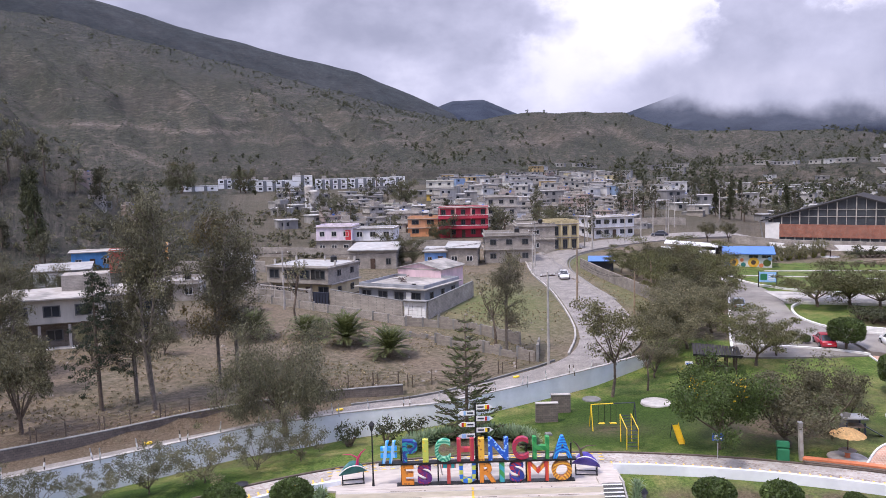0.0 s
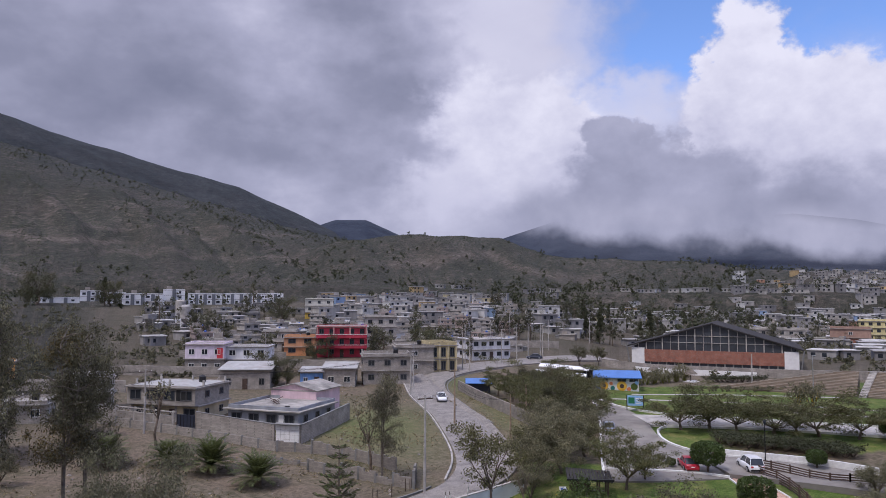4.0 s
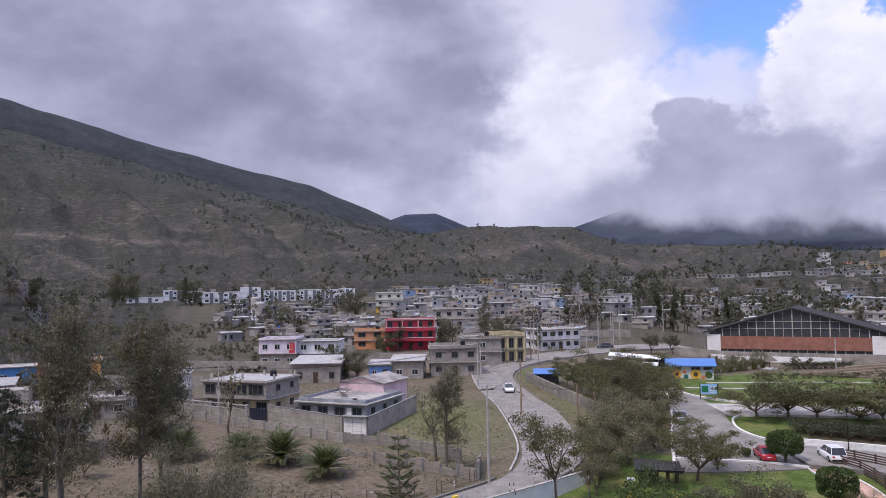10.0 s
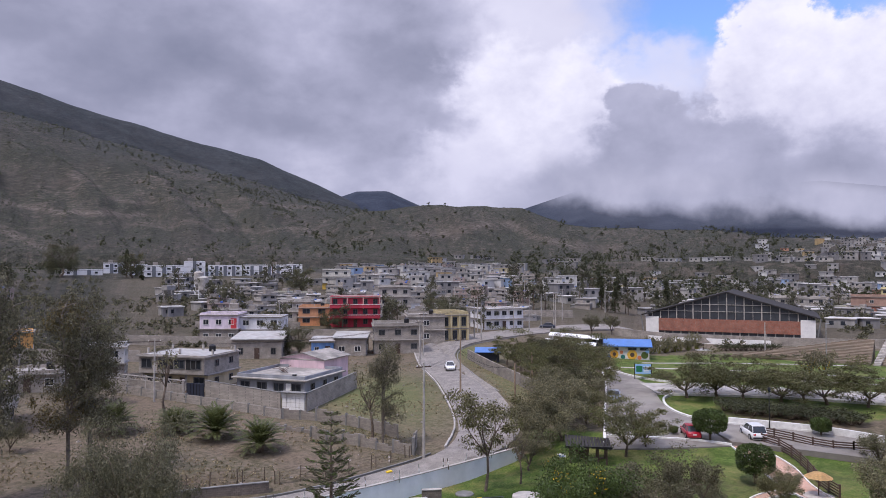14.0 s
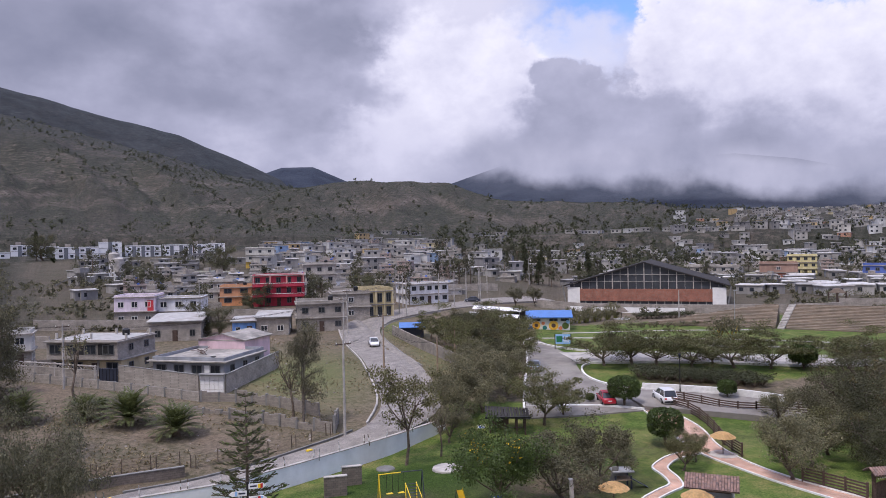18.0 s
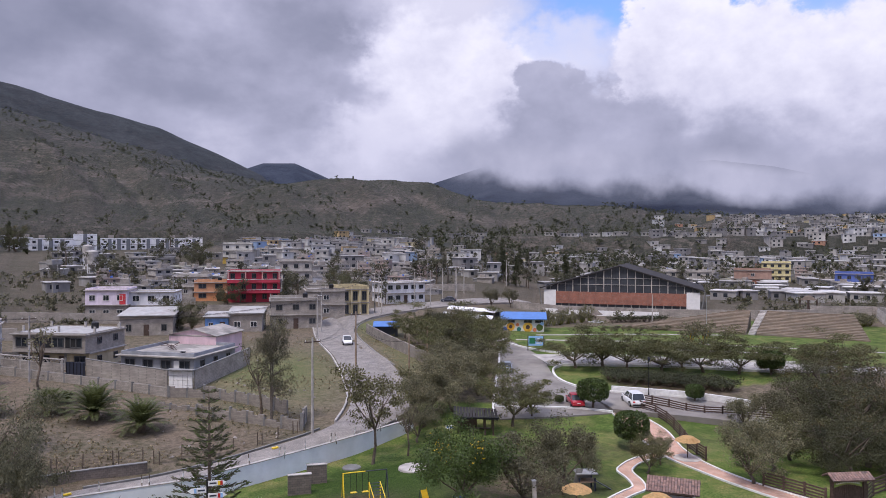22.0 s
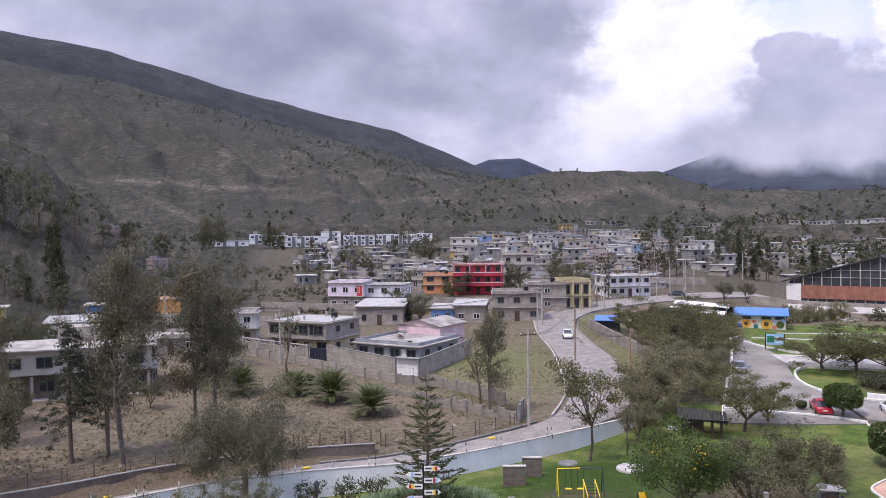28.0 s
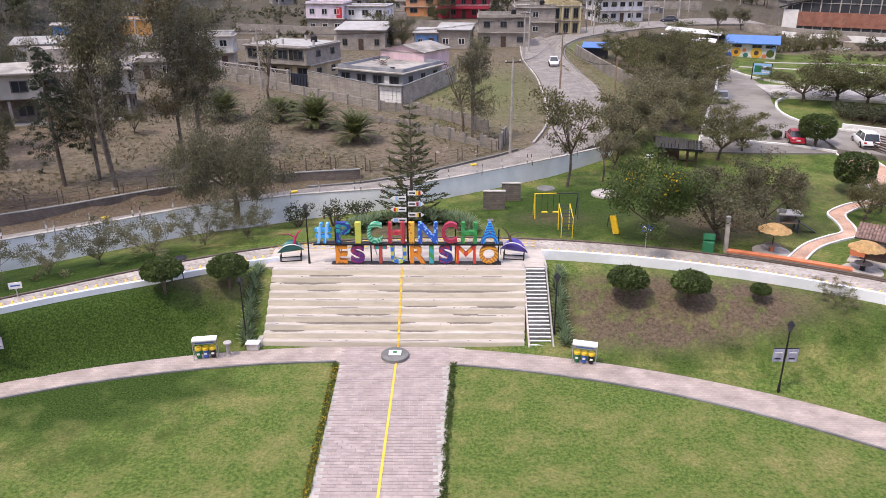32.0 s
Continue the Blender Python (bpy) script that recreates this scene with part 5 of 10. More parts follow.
MOTIF = {("jade", "mint"): "rings", ("crimson", "brick"): "bands", ("wine", "crimson"): "rings", ("green", "leaf"): "slant", ("sky", "blue"): "rings", ("navy", "teal"): "swirl", ("plum", "wine"): "swirl", ("brick", "teal"): "bands", ("cobalt", "lime"): "check", ("aqua", "leaf"): "slant", ("navy", "crimson"): "swirl", ("scarlet", "orange"): "bands", ("amber", "rust"): "rings", ("sky", "ice"): "bands"}


def painted(tone, second):
    """Letter paint: a ground colour with hand-painted motifs in a second colour."""
    key = (tone, second)
    if key in PAINTED:
        return PAINTED[key]
    m = bpy.data.materials.new("letter_paint"); m.use_nodes = True
    N, L = m.node_tree.nodes, m.node_tree.links
    b = N["Principled BSDF"]; b.inputs["Roughness"].default_value = 0.45
    tc = N.new("ShaderNodeTexCoord")
    style = MOTIF.get(key, "dots")
    if style in ("rings", "bands", "slant"):
        v = N.new("ShaderNodeTexWave"); v.wave_type = "RINGS" if style == "rings" else "BANDS"
        v.rings_direction, v.bands_direction = "Y", "DIAGONAL" if style == "slant" else "X"
        v.inputs["Scale"].default_value, v.inputs["Distortion"].default_value, v.inputs["Detail"].default_value = {"rings": 1.5, "bands": 0.55, "slant": 0.8}[style], 2.5, 1.0
        out, lo, hi = v.outputs["Fac"], 0.52, 0.58
    elif style == "check":
        v = N.new("ShaderNodeTexChecker"); v.inputs["Scale"].default_value = 3.1
        out, lo, hi = v.outputs["Fac"], 0.4, 0.6
    elif style == "swirl":
        v = N.new("ShaderNodeTexNoise"); v.inputs["Scale"].default_value, v.inputs["Detail"].default_value, v.inputs["Distortion"].default_value = 1.5, 1.0, 2.0
        out, lo, hi = v.outputs["Fac"], 0.50, 0.53
    else:
        v = N.new("ShaderNodeTexVoronoi"); v.inputs["Scale"].default_value = 4.4
        out, lo, hi = v.outputs["Distance"], 0.40, 0.34
    L.new(tc.outputs["Object"], v.inputs["Vector"])
    r = N.new("ShaderNodeMapRange"); r.inputs["From Min"].default_value, r.inputs["From Max"].default_value = lo, hi
    L.new(out, r.inputs[0])
    mx = N.new("ShaderNodeMix"); mx.data_type = "RGBA"
    L.new(r.outputs[0], mx.inputs[0]); mx.inputs[6].default_value = (*COLS[tone], 1); mx.inputs[7].default_value = (*COLS[second], 1)
    L.new(mx.outputs[2], b.inputs["Base Color"])
    PAINTED[key] = m
    return m


COLS = dict(sky=(0.03, 0.33, 0.75), navy=(0.02, 0.04, 0.24), teal=(0.02, 0.30, 0.32), lime=(0.50, 0.55, 0.10), jade=(0.02, 0.26, 0.16), mint=(0.25, 0.55, 0.36), crimson=(0.42, 0.03, 0.06), brick=(0.45, 0.07, 0.06),
            ochre=(0.58, 0.30, 0.04), gold=(0.75, 0.42, 0.05), blue=(0.02, 0.10, 0.50), ice=(0.30, 0.55, 0.85), green=(0.02, 0.22, 0.06), leaf=(0.05, 0.30, 0.08), orange=(0.72, 0.25, 0.03), amber=(0.75, 0.36, 0.04),
            plum=(0.10, 0.02, 0.16), wine=(0.30, 0.03, 0.08), scarlet=(0.62, 0.06, 0.04), cobalt=(0.03, 0.16, 0.60), yellow=(0.70, 0.55, 0.05), aqua=(0.05, 0.35, 0.40), rust=(0.40, 0.15, 0.03))
NAMES.update({k: k.replace("jade", "jade green").replace("ice", "ice blue") for k in COLS})
SIGN_Y = 50.55
sign_rows = [("PICHINCHA", 5.17, 1.62, [(-3.75, 1.06, "navy", "teal"), (-2.66, 0.42, "lime", "yellow"), (-1.45, 1.12, "jade", "mint"), (0.16, 1.20, "crimson", "brick"), (1.28, 0.42, "gold", "rust"), (2.48, 1.42, "blue", "ice"), (4.05, 1.14, "wine", "crimson"), (5.50, 1.18, "green", "leaf"), (7.02, 1.36, "sky", "blue")]),
             ("ESTURISMO", 3.57, 1.42, [(-3.95, 0.88, "orange", "rust"), (-2.75, 1.02, "plum", "wine"), (-1.05, 0.98, "brick", "teal"), (0.28, 1.16, "cobalt", "lime"), (1.72, 1.16, "orange", "rust"), (2.72, 0.36, "aqua", "leaf"), (3.78, 1.04, "navy", "crimson"), (5.28, 1.52, "scarlet", "orange"), (6.98, 1.40, "amber", "rust")])]
letter("#", -5.25, 5.17, 1.55, "sky", "ice", 1.15, "letters of the tall painted sign")
for word, z, h, cells in sign_rows:
    for ch, (x, w, tone, second) in zip(word, cells):
        letter(ch, x, z, h, tone, second, w, "letters of the tall painted sign")
fr = thing("letter_stand", pose(0, SIGN_Y, 3.52), "black steel frame that carries the painted sign letters", "sign frame")
part("lower_bar", boxed(-4.72, 7.9, -0.28, 0.28, 0.0, 0.055), M["black_steel"], fr)
part("upper_bar", boxed(-5.98, 8.0, -0.26, 0.26, 1.52, 1.64), M["black_steel"], fr)
for x in (-4.4, -1.8, 1.0, 4.5, 7.7):
    part("strut", boxed(x - 0.05, x + 0.05, 0.29, 0.39, 0.0, 2.6), M["black_steel"], fr)
    part("brace", rodded((x, 0.36, 2.2), (x + 0.3, 1.6, 0.02), 0.04, n=6), M["steel"], fr)


# ---- buildings ----
def unit_window(glazed):
    """A window one metre square in one piece: frame with a mullion, and the two lights set back in it if glazed."""
    xs, zs = (-0.5, -0.43, -0.03, 0.03, 0.43, 0.5), (-0.5, -0.42, 0.42, 0.5)
    bm = bmesh.new()
    front = [[bm.verts.new((x, -0.09, z)) for z in zs] for x in xs]
    for i in range(5):
        for j in range(3):
            ring = [front[i][j], front[i + 1][j], front[i + 1][j + 1], front[i][j + 1]]
            if i in (1, 3) and j == 1:
                back = [bm.verts.new((v.co.x, -0.03, v.co.z)) for v in ring]
                for k in range(4):
                    bm.faces.new((ring[k], ring[(k + 1) % 4], back[(k + 1) % 4], back[k]))
                if glazed:
                    bm.faces.new(back).material_index = 1
            else:
                bm.faces.new(ring)
    rim = [front[i][0] for i in range(6)] + [front[5][j] for j in (1, 2, 3)] + [front[i][3] for i in (4, 3, 2, 1, 0)] + [front[0][j] for j in (2, 1)]
    wall = [bm.verts.new((v.co.x, 0.02, v.co.z)) for v in rim]
    for k in range(len(rim)):
        bm.faces.new((rim[k], wall[k], wall[(k + 1) % len(rim)], rim[(k + 1) % len(rim)]))
    bmesh.ops.recalc_face_normals(bm, faces=bm.faces)
    me = bpy.data.meshes.new("window"); bm.to_mesh(me); bm.free()
    return me


WIN_PANE = bpy.data.meshes.new("pane")
bm = boxed(-0.44, 0.44, -0.02, 0.015, -0.43, 0.43); bm.to_mesh(WIN_PANE); bm.free()
WIN_PANE.materials.append(M["glass"])
WIN_FRAMES, WIN_LITE = {}, {}
for tone, key in (((0.62, 0.61, 0.58), "pale"), ((0.10, 0.10, 0.10), "dark")):
    mat = material("frame_" + key, tone, 0.5, 0.1, 2.0)
    WIN_FRAMES[key], WIN_LITE[key] = unit_window(False), unit_window(True)
    WIN_FRAMES[key].materials.append(mat); WIN_LITE[key].materials.append(mat); WIN_LITE[key].materials.append(M["glass"])


def add_window(parent, x, y, z, w, h, turn=0, key="pale", name="window", lite=False):
    if lite:
        o = part(name, WIN_LITE[key], None, parent)
        o.matrix_local = pose(x, y, z, 0, 0, turn) @ Matrix.Diagonal((w, 1, h, 1))
        return o
    o = part(name, WIN_FRAMES[key], None, parent)
    o.matrix_local = pose(x, y, z, 0, 0, turn) @ Matrix.Diagonal((w, 1, h, 1))
    part("pane", WIN_PANE, None, o)
    return o


def add_door(parent, x, y, z, w, h, mat, turn=0):
    o = part("door", boxed(-w / 2, w / 2, -0.07, 0.03, 0, h, 0.02), mat, parent)
    o.matrix_local = pose(x, y, z, 0, 0, turn)
    part("handle", boxed(w / 2 - 0.16, w / 2 - 0.06, -0.12, -0.07, h * 0.45, h * 0.52), M["steel"], o)
    return o


def house(x, y, turn, w, dp, storeys, tones, label, roof="flat", cols=3, sh=2.7, z=None, doors=1, over=0.35, parapet=0.5, win=(1.3, 1.15), side=2, rods=0, key="pale", group="", base=2.0, frontshift=0.0, roofmat="roof_concrete", lite=False):
    """A house whose front faces -y before it is turned; (x, y) is the middle of its front. tones: a wall colour for each storey."""
    z = land(x, y) if z is None else z
    dice = random.Random(int(w * 100) + int(dp * 1000) + storeys)
    h = thing("house", pose(x, y, z, 0, 0, turn), label, "house", group)
    for s in range(storeys):
        t = tones[min(s, len(tones) - 1)]
        mat = M[t] if isinstance(t, str) else wall_mat(t)
        z0 = s * sh - (base if s == 0 else 0)
        f0 = -frontshift * (s > 0)
        part("wall", boxed(-w / 2, w / 2, f0, dp, z0, (s + 1) * sh - 0.2), mat, h)
        slab = boxed(-w / 2 - over * (s < storeys - 1 or roof == "flat"), w / 2 + over, f0 - over, dp + 0.1, (s + 1) * sh - 0.2, (s + 1) * sh + 0.004, 0.02)
        part("floor_slab" if s < storeys - 1 else "roof_slab", slab, M[roofmat], h)
        for i in range(cols):
            wx = -w / 2 + w * (i + 0.5) / cols
            if s == 0 and doors and i == cols // 2:
                add_door(h, wx, f0, 0, 1.0, 2.1, M["wood_dark"])
            elif dice.random() > 0.12 or not lite:
                k = dice.choice((0.75, 1.0, 1.0, 1.2)) if lite else 1.0
                add_window(h, wx + dice.uniform(-0.25, 0.25) * lite, f0, s * sh + 1.5, win[0] * k, win[1] * dice.choice((0.85, 1.0, 1.1)) if lite else win[1], 0, key, lite=lite)
        for i in range(side):
            wy = dp * (i + 0.6) / (side + 0.2)
            add_window(h, -w / 2, wy, s * sh + 1.5, 1.1, 1.05, -90, key, lite=lite)
            add_window(h, w / 2, wy, s * sh + 1.5, 1.1, 1.05, 90, key, lite=lite)
    top = storeys * sh
    if roof == "flat" and parapet:
        f0 = -frontshift * (storeys > 1)
        bm = bmesh.new()
        box(bm, -w / 2, w / 2, f0, f0 + 0.15, top, top + parapet); box(bm, -w / 2, w / 2, dp - 0.15, dp, top, top + parapet)
        box(bm, -w / 2, -w / 2 + 0.15, f0 + 0.15, dp - 0.15, top, top + parapet); box(bm, w / 2 - 0.15, w / 2, f0 + 0.15, dp - 0.15, top, top + parapet)
        t = tones[-1]
        part("parapet", bm, M[t] if isinstance(t, str) else wall_mat(t), h)
    elif roof == "shed":
        bm = boxed(-w / 2 - 0.4, w / 2 + 0.4, -0.5, dp + 0.4, 0, 0.12)
        bmesh.ops.transform(bm, matrix=Matrix.Translation((0, 0, top + 0.1)) @ Matrix.Rotation(radians(5), 4, "X"), verts=bm.verts)
        part("sheet_roof", bm, M["roof_sheet"], h)
    elif roof == "gable":
        bm = bmesh.new()
        for sgn in (-1, 1):
            q = [(-w / 2 - 0.4, 0, 0), (w / 2 + 0.4, 0, 0), (w / 2 + 0.4, dp / 2 + 0.4, 0), (-w / 2 - 0.4, dp / 2 + 0.4, 0)]
            box(bm, -w / 2 - 0.4, w / 2 + 0.4, -0.4, dp / 2 + 0.02, 0, 0.12, turn=Matrix.Translation((0, dp / 2, top + dp * 0.16)) @ Matrix.Diagonal((1, sgn, 1, 1)) @ Matrix.Rotation(radians(-17), 4, "X") @ Matrix.Translation((0, -0.0, 0)))
        part("sheet_roof", bm, M["roof_sheet"], h)
    if rods:
        part("water_tank", lathe(bmesh.new(), [(0.5, 0), (0.55, 0.1), (0.55, 0.9), (0.3, 1.1), (0.1, 1.15)], 10, (w * 0.22, dp * 0.7, top)), M["plastic_blue"] if int(w * 10) % 2 else M["black_steel"], h)
    if lite:  # roof-top room and a low lean-to, as self-built houses have
        sx = dice.choice((-1, 1))
        part("roof_room", boxed(sx * w * 0.22 - 1.3, sx * w * 0.22 + 1.3, dp * 0.45, dp * 0.45 + 2.4, top, top + 2.1), M["block"], h)
        part("lean_to", boxed(min(sx * w / 2, sx * (w / 2 + 2.4)), max(sx * w / 2, sx * (w / 2 + 2.4)), 0.6, dp * 0.7, -2, 2.1), M["concrete_dark"], h)
    for i in range(rods):
        rx, ry = -w / 2 + w * (i % 3) / 2, dp * 0.15 + dp * 0.7 * (i // 3)
        part("column_stub", boxed(rx - 0.13, rx + 0.13, ry - 0.13, ry + 0.13, top, top + 0.9), M["concrete"], h)
    return h


CREAM = (0.55, 0.46, 0.30)
hb = house(-23.1, 118.9, -24, 11.6, 9, 2, [CREAM, "block"], "two-storey grey block house over a cream ground floor", cols=4, rods=6, frontshift=0.9, over=0.35, sh=2.72, win=(1.9, 1.45), side=2, parapet=0.12, key="dark", z=6.15)
part("roof_screed", boxed(-5.5, 5.5, 0.2, 8.6, 5.45, 5.5), M["roof_sheet"], hb)
for i in range(3):
    part("ground_pilaster", boxed(-5.7 + i * 3.8, -5.35 + i * 3.8, -0.12, 0.02, -0.4, 2.5), M["concrete"], hb)
# black panels on the closed wall stand for the shade inside open bays
for x, w in ((3.6, 1.9), (-0.4, 1.5)):
    part("open_bay", boxed(x - w / 2, x + w / 2, -0.935, -0.905, 3.45, 5.0), M["rubber"], hb)
h2 = house(-8.1, 112.0, -29, 11.8, 11.5, 1, [(0.30, 0.31, 0.335)], "single-storey blue-grey house with a wide flat roof terrace", cols=4, sh=2.75, over=0.6, parapet=0.5, win=(1.7, 1.3), side=3, key="dark", doors=0, z=6.0)
add_door(h2, 3.2, 0.0, 0.1, 1.0, 2.0, M["white_paint"])
part("terrace_slab", boxed(-5.6, 5.6, 0.3, 11.2, 2.76, 2.82), M["roof_concrete"], h2)
rng_h = random.Random(17)
for k in range(9):
    part("scrap_plank", boxed(-0.9, 0.9, -0.06, 0.06, 0, 0.05, turn=pose(-1.6 + rng_h.uniform(-0.9, 0.9), 5.5 + rng_h.uniform(-0.8, 0.8), 2.95 + k * 0.07, rng_h.uniform(-15, 15), rng_h.uniform(-22, 22), rng_h.uniform(0, 180))), M["wood_dark"], h2)
part("satellite_dish", lathe(bmesh.new(), [(0.05, 0), (0.3, 0.12), (0.42, 0.3), (0.40, 0.31), (0.28, 0.16), (0.04, 0.05)], 12, (3.4, 1.2, 2.95)), M["black_steel"], h2)
hk = house(-3.9, 122.6, -30, 8.4, 8, 1, [(0.68, 0.50, 0.54)], "pink rendered house under a low grey gable roof", "none", 2, 3.85, parapet=0, over=0.05, doors=0, win=(1.6, 1.15), side=1, key="dark", z=6.4)
bm = bmesh.new()
q = [(-4.2, 3.85), (4.2, 3.85), (0.3, 4.75)]
a, b = ([bm.verts.new((x, y, z)) for x, z in q] for y in (0.0, 7.9))
bm.faces.new(a); bm.faces.new(list(reversed(b)))
for k in range(3):
    bm.faces.new((a[k], b[k], b[(k + 1) % 3], a[(k + 1) % 3]))
bmesh.ops.recalc_face_normals(bm, faces=bm.faces)
part("gable", bm, wall_mat((0.68, 0.50, 0.54)), hk)
for xa, xb in ((-4.6, 0.3), (4.6, 0.3)):
    bm = bmesh.new()
    za, zb = 3.78, 4.78
    lo = [bm.verts.new(p) for p in ((xa, -0.35, za), (xb, -0.35, zb), (xb, 8.3, zb), (xa, 8.3, za))]
    hi = [bm.verts.new((v.co.x, v.co.y, v.co.z + 0.1)) for v in lo]
    bm.faces.new(lo); bm.faces.new(list(reversed(hi)))
    for k in range(4):
        bm.faces.new((lo[k], hi[k], hi[(k + 1) % 4], lo[(k + 1) % 4]))
    bmesh.ops.recalc_face_normals(bm, faces=bm.faces)
    part("roof_slope", bm, M["roof_concrete"], hk)
hs = house(-13.6, 149, -6, 9.6, 9, 1, ["block"], "bare block house with a white sheet-covered roof", "shed", 3, 3.7, win=(1.0, 1.3), side=2, key="dark")
for i in range(12):
    part("outer_stair", boxed(-7.0 + i * 0.18, -4.85, 1.0 + i * 0.02, 2.1, -0.5 + i * 0.28, -0.2 + i * 0.28), M["concrete"], hs)
hp = house(-24.4, 173, -8, 8.6, 8, 2, ["block", (0.78, 0.68, 0.76)], "pale pink house raised on block piers with a red door", "flat", 3, 3.2, parapet=0.35, win=(1.3, 1.3), doors=0)
add_door(hp, 3.4, 0.0, 3.25, 1.3, 2.3, material("door_red", (0.55, 0.05, 0.06), 0.5, 0.1, 2))
house(-15.3, 173.6, -8, 9.6, 8, 2, ["block", (0.80, 0.80, 0.83)], "white house on grey piers with three windows", "flat", 3, 2.9, parapet=0.1, win=(1.5, 1.3), doors=0)
RED = (0.46, 0.045, 0.075)
hr = house(7.4, 200, -4, 13.4, 9, 3, [RED], "three-storey crimson house with balconies", "flat", 5, 2.75, parapet=0.15, win=(1.2, 1.4), frontshift=1.1, over=0.5, key="dark")
for s in (1, 2):
    part("balcony_wall", boxed(-6.7, 6.7, -2.0, -1.85, s * 2.75 - 0.25, s * 2.75 + 0.6), wall_mat(RED), hr)
    part("balcony_floor", boxed(-6.7, 6.7, -1.85, -1.1, s * 2.75 - 0.24, s * 2.75 - 0.04), M["concrete"], hr)
    part("balcony_trim", boxed(-6.75, 6.75, -2.06, -1.8, s * 2.75 + 0.6, s * 2.75 + 0.7), M["white_paint"], hr)
for i in range(4):
    part("pillar", boxed(-6.6 + i * 4.3, -6.25 + i * 4.3, -1.6, -1.25, 5.0, 8.1), wall_mat((0.60, 0.30, 0.28)), hr)
house(-3.7, 204, -4, 8.4, 8, 2, [(0.66, 0.30, 0.14), (0.60, 0.31, 0.17)], "orange two-storey house with a flat roof", cols=2, sh=2.5, win=(2.0, 1.2), key="dark", rods=4)
house(-0.9, 150.5, -8, 4.4, 5, 1, [(0.18, 0.34, 0.66)], "small blue house with a sheet roof", "shed", 2, 3.0, win=(0.9, 0.9))
house(4.6, 150.2, -8, 6.4, 7, 1, ["block"], "bare block shed with one window", "shed", 2, 3.6, doors=0, side=1)
house(14.6, 152.5, -2, 10, 9, 2, ["block"], "grey block house with an arched doorway", cols=3, sh=2.9, rods=4, key="dark")
hc = house(29.4, 169, 6, 6.4, 10, 2, [(0.50, 0.42, 0.24)], "cream building with tall columns and dark doorways", cols=3, sh=3.1, doors=0, win=(1.1, 2.2), parapet=0.7, side=3, key="dark")
for i in range(4):
    part("column", boxed(-3.1 + i * 2.0, -2.75 + i * 2.0, -0.3, 0.0, -1, 6.6), wall_mat((0.56, 0.48, 0.30)), hc)
house(22.6, 168, -2, 8.6, 12, 2, ["block"], "windowless grey block building", cols=1, sh=3.0, doors=0, side=1, rods=4)
house(46.2, 190, 14, 11.4, 9, 2, [(0.72, 0.71, 0.72)], "white two-storey house with dark window bands", cols=5, sh=2.7, win=(1.3, 1.1), key="dark", parapet=0.1, over=0.5)
house(20.2, 224.5, -4, 9.6, 9, 3, ["concrete"], "grey three-storey concrete house", cols=3, sh=3.0, rods=6, key="dark")
house(-9.5, 214.5, -6, 9.4, 8, 2, ["concrete"], "plain grey house with white window frames", cols=4, sh=2.8, win=(1.2, 1.2))
house(3.3, 330, -4, 12.2, 10, 3, [(0.66, 0.45, 0.10), (0.60, 0.58, 0.52)], "cream and yellow three-storey house", cols=3, sh=2.9, key="dark")
# houses behind the eucalyptus
hw = house(-45.1, 91.4, 19, 17.5, 9, 2, ["block_brown", (0.50, 0.47, 0.41)], "cream two-storey house over a dim open ground floor", cols=5, sh=3.15, over=0.7, win=(1.9, 1.4), key="dark", parapet=0.0, frontshift=1.2)
for i in range(6):
    part("porch_column", boxed(-8.5 + i * 3.35, -8.2 + i * 3.35, -1.15, -0.85, -0.3, 2.9), M["concrete"], hw)
part("upper_roof", boxed(-3.0, 2.5, 4.5, 8.5, 6.31, 8.3), M["block"], hw)
part("porch_floor", boxed(-8.7, 8.7, -1.6, 0.0, -0.6, 0.05), M["concrete"], hw)
house(-72.8, 155, 22, 8, 7, 1, [(0.12, 0.34, 0.68)], "bright blue single-storey house", "flat", 3, 3.6, doors=1, over=0.6, parapet=0)
house(-59.3, 152.6, 20, 6, 7, 1, [(0.72, 0.38, 0.12)], "orange house with a flat roof", "flat", 1, 5.0, doors=0, parapet=0.2)
house(-64.5, 150, 20, 5, 6, 1, [(0.42, 0.13, 0.09)], "brick-red annex with a flat roof", "flat", 1, 4.4, doors=0, parapet=0.2)
house(-98, 150, 28, 10, 6, 1, [(0.50, 0.44, 0.16)], "low olive-yellow house under a pale slab roof", "flat", 3, 3.2, over=0.8, parapet=0)
house(-68, 132, 20, 9, 7, 1, ["white_paint"], "white shed with a sheet roof", "shed", 3, 3.0)
house(-36, 128, 8, 6, 5, 2, ["block", (0.60, 0.58, 0.55)], "small grey block house with a white top floor", "flat", 2, 2.7, over=0.4)
house(-44, 118, 8, 9, 8, 1, ["block"], "unfinished grey block house with bare column stubs", "flat", 3, 2.8, rods=6)
# the long rows of white flats below the hill
M["flat_white"] = material("flat_white", (0.82, 0.82, 0.83), 0.7, 0.06, 0.6, (0.76, 0.76, 0.78), 0.04)
M["flat_grey"] = material("flat_grey", (0.16, 0.17, 0.19), 0.7, 0.12, 0.6)
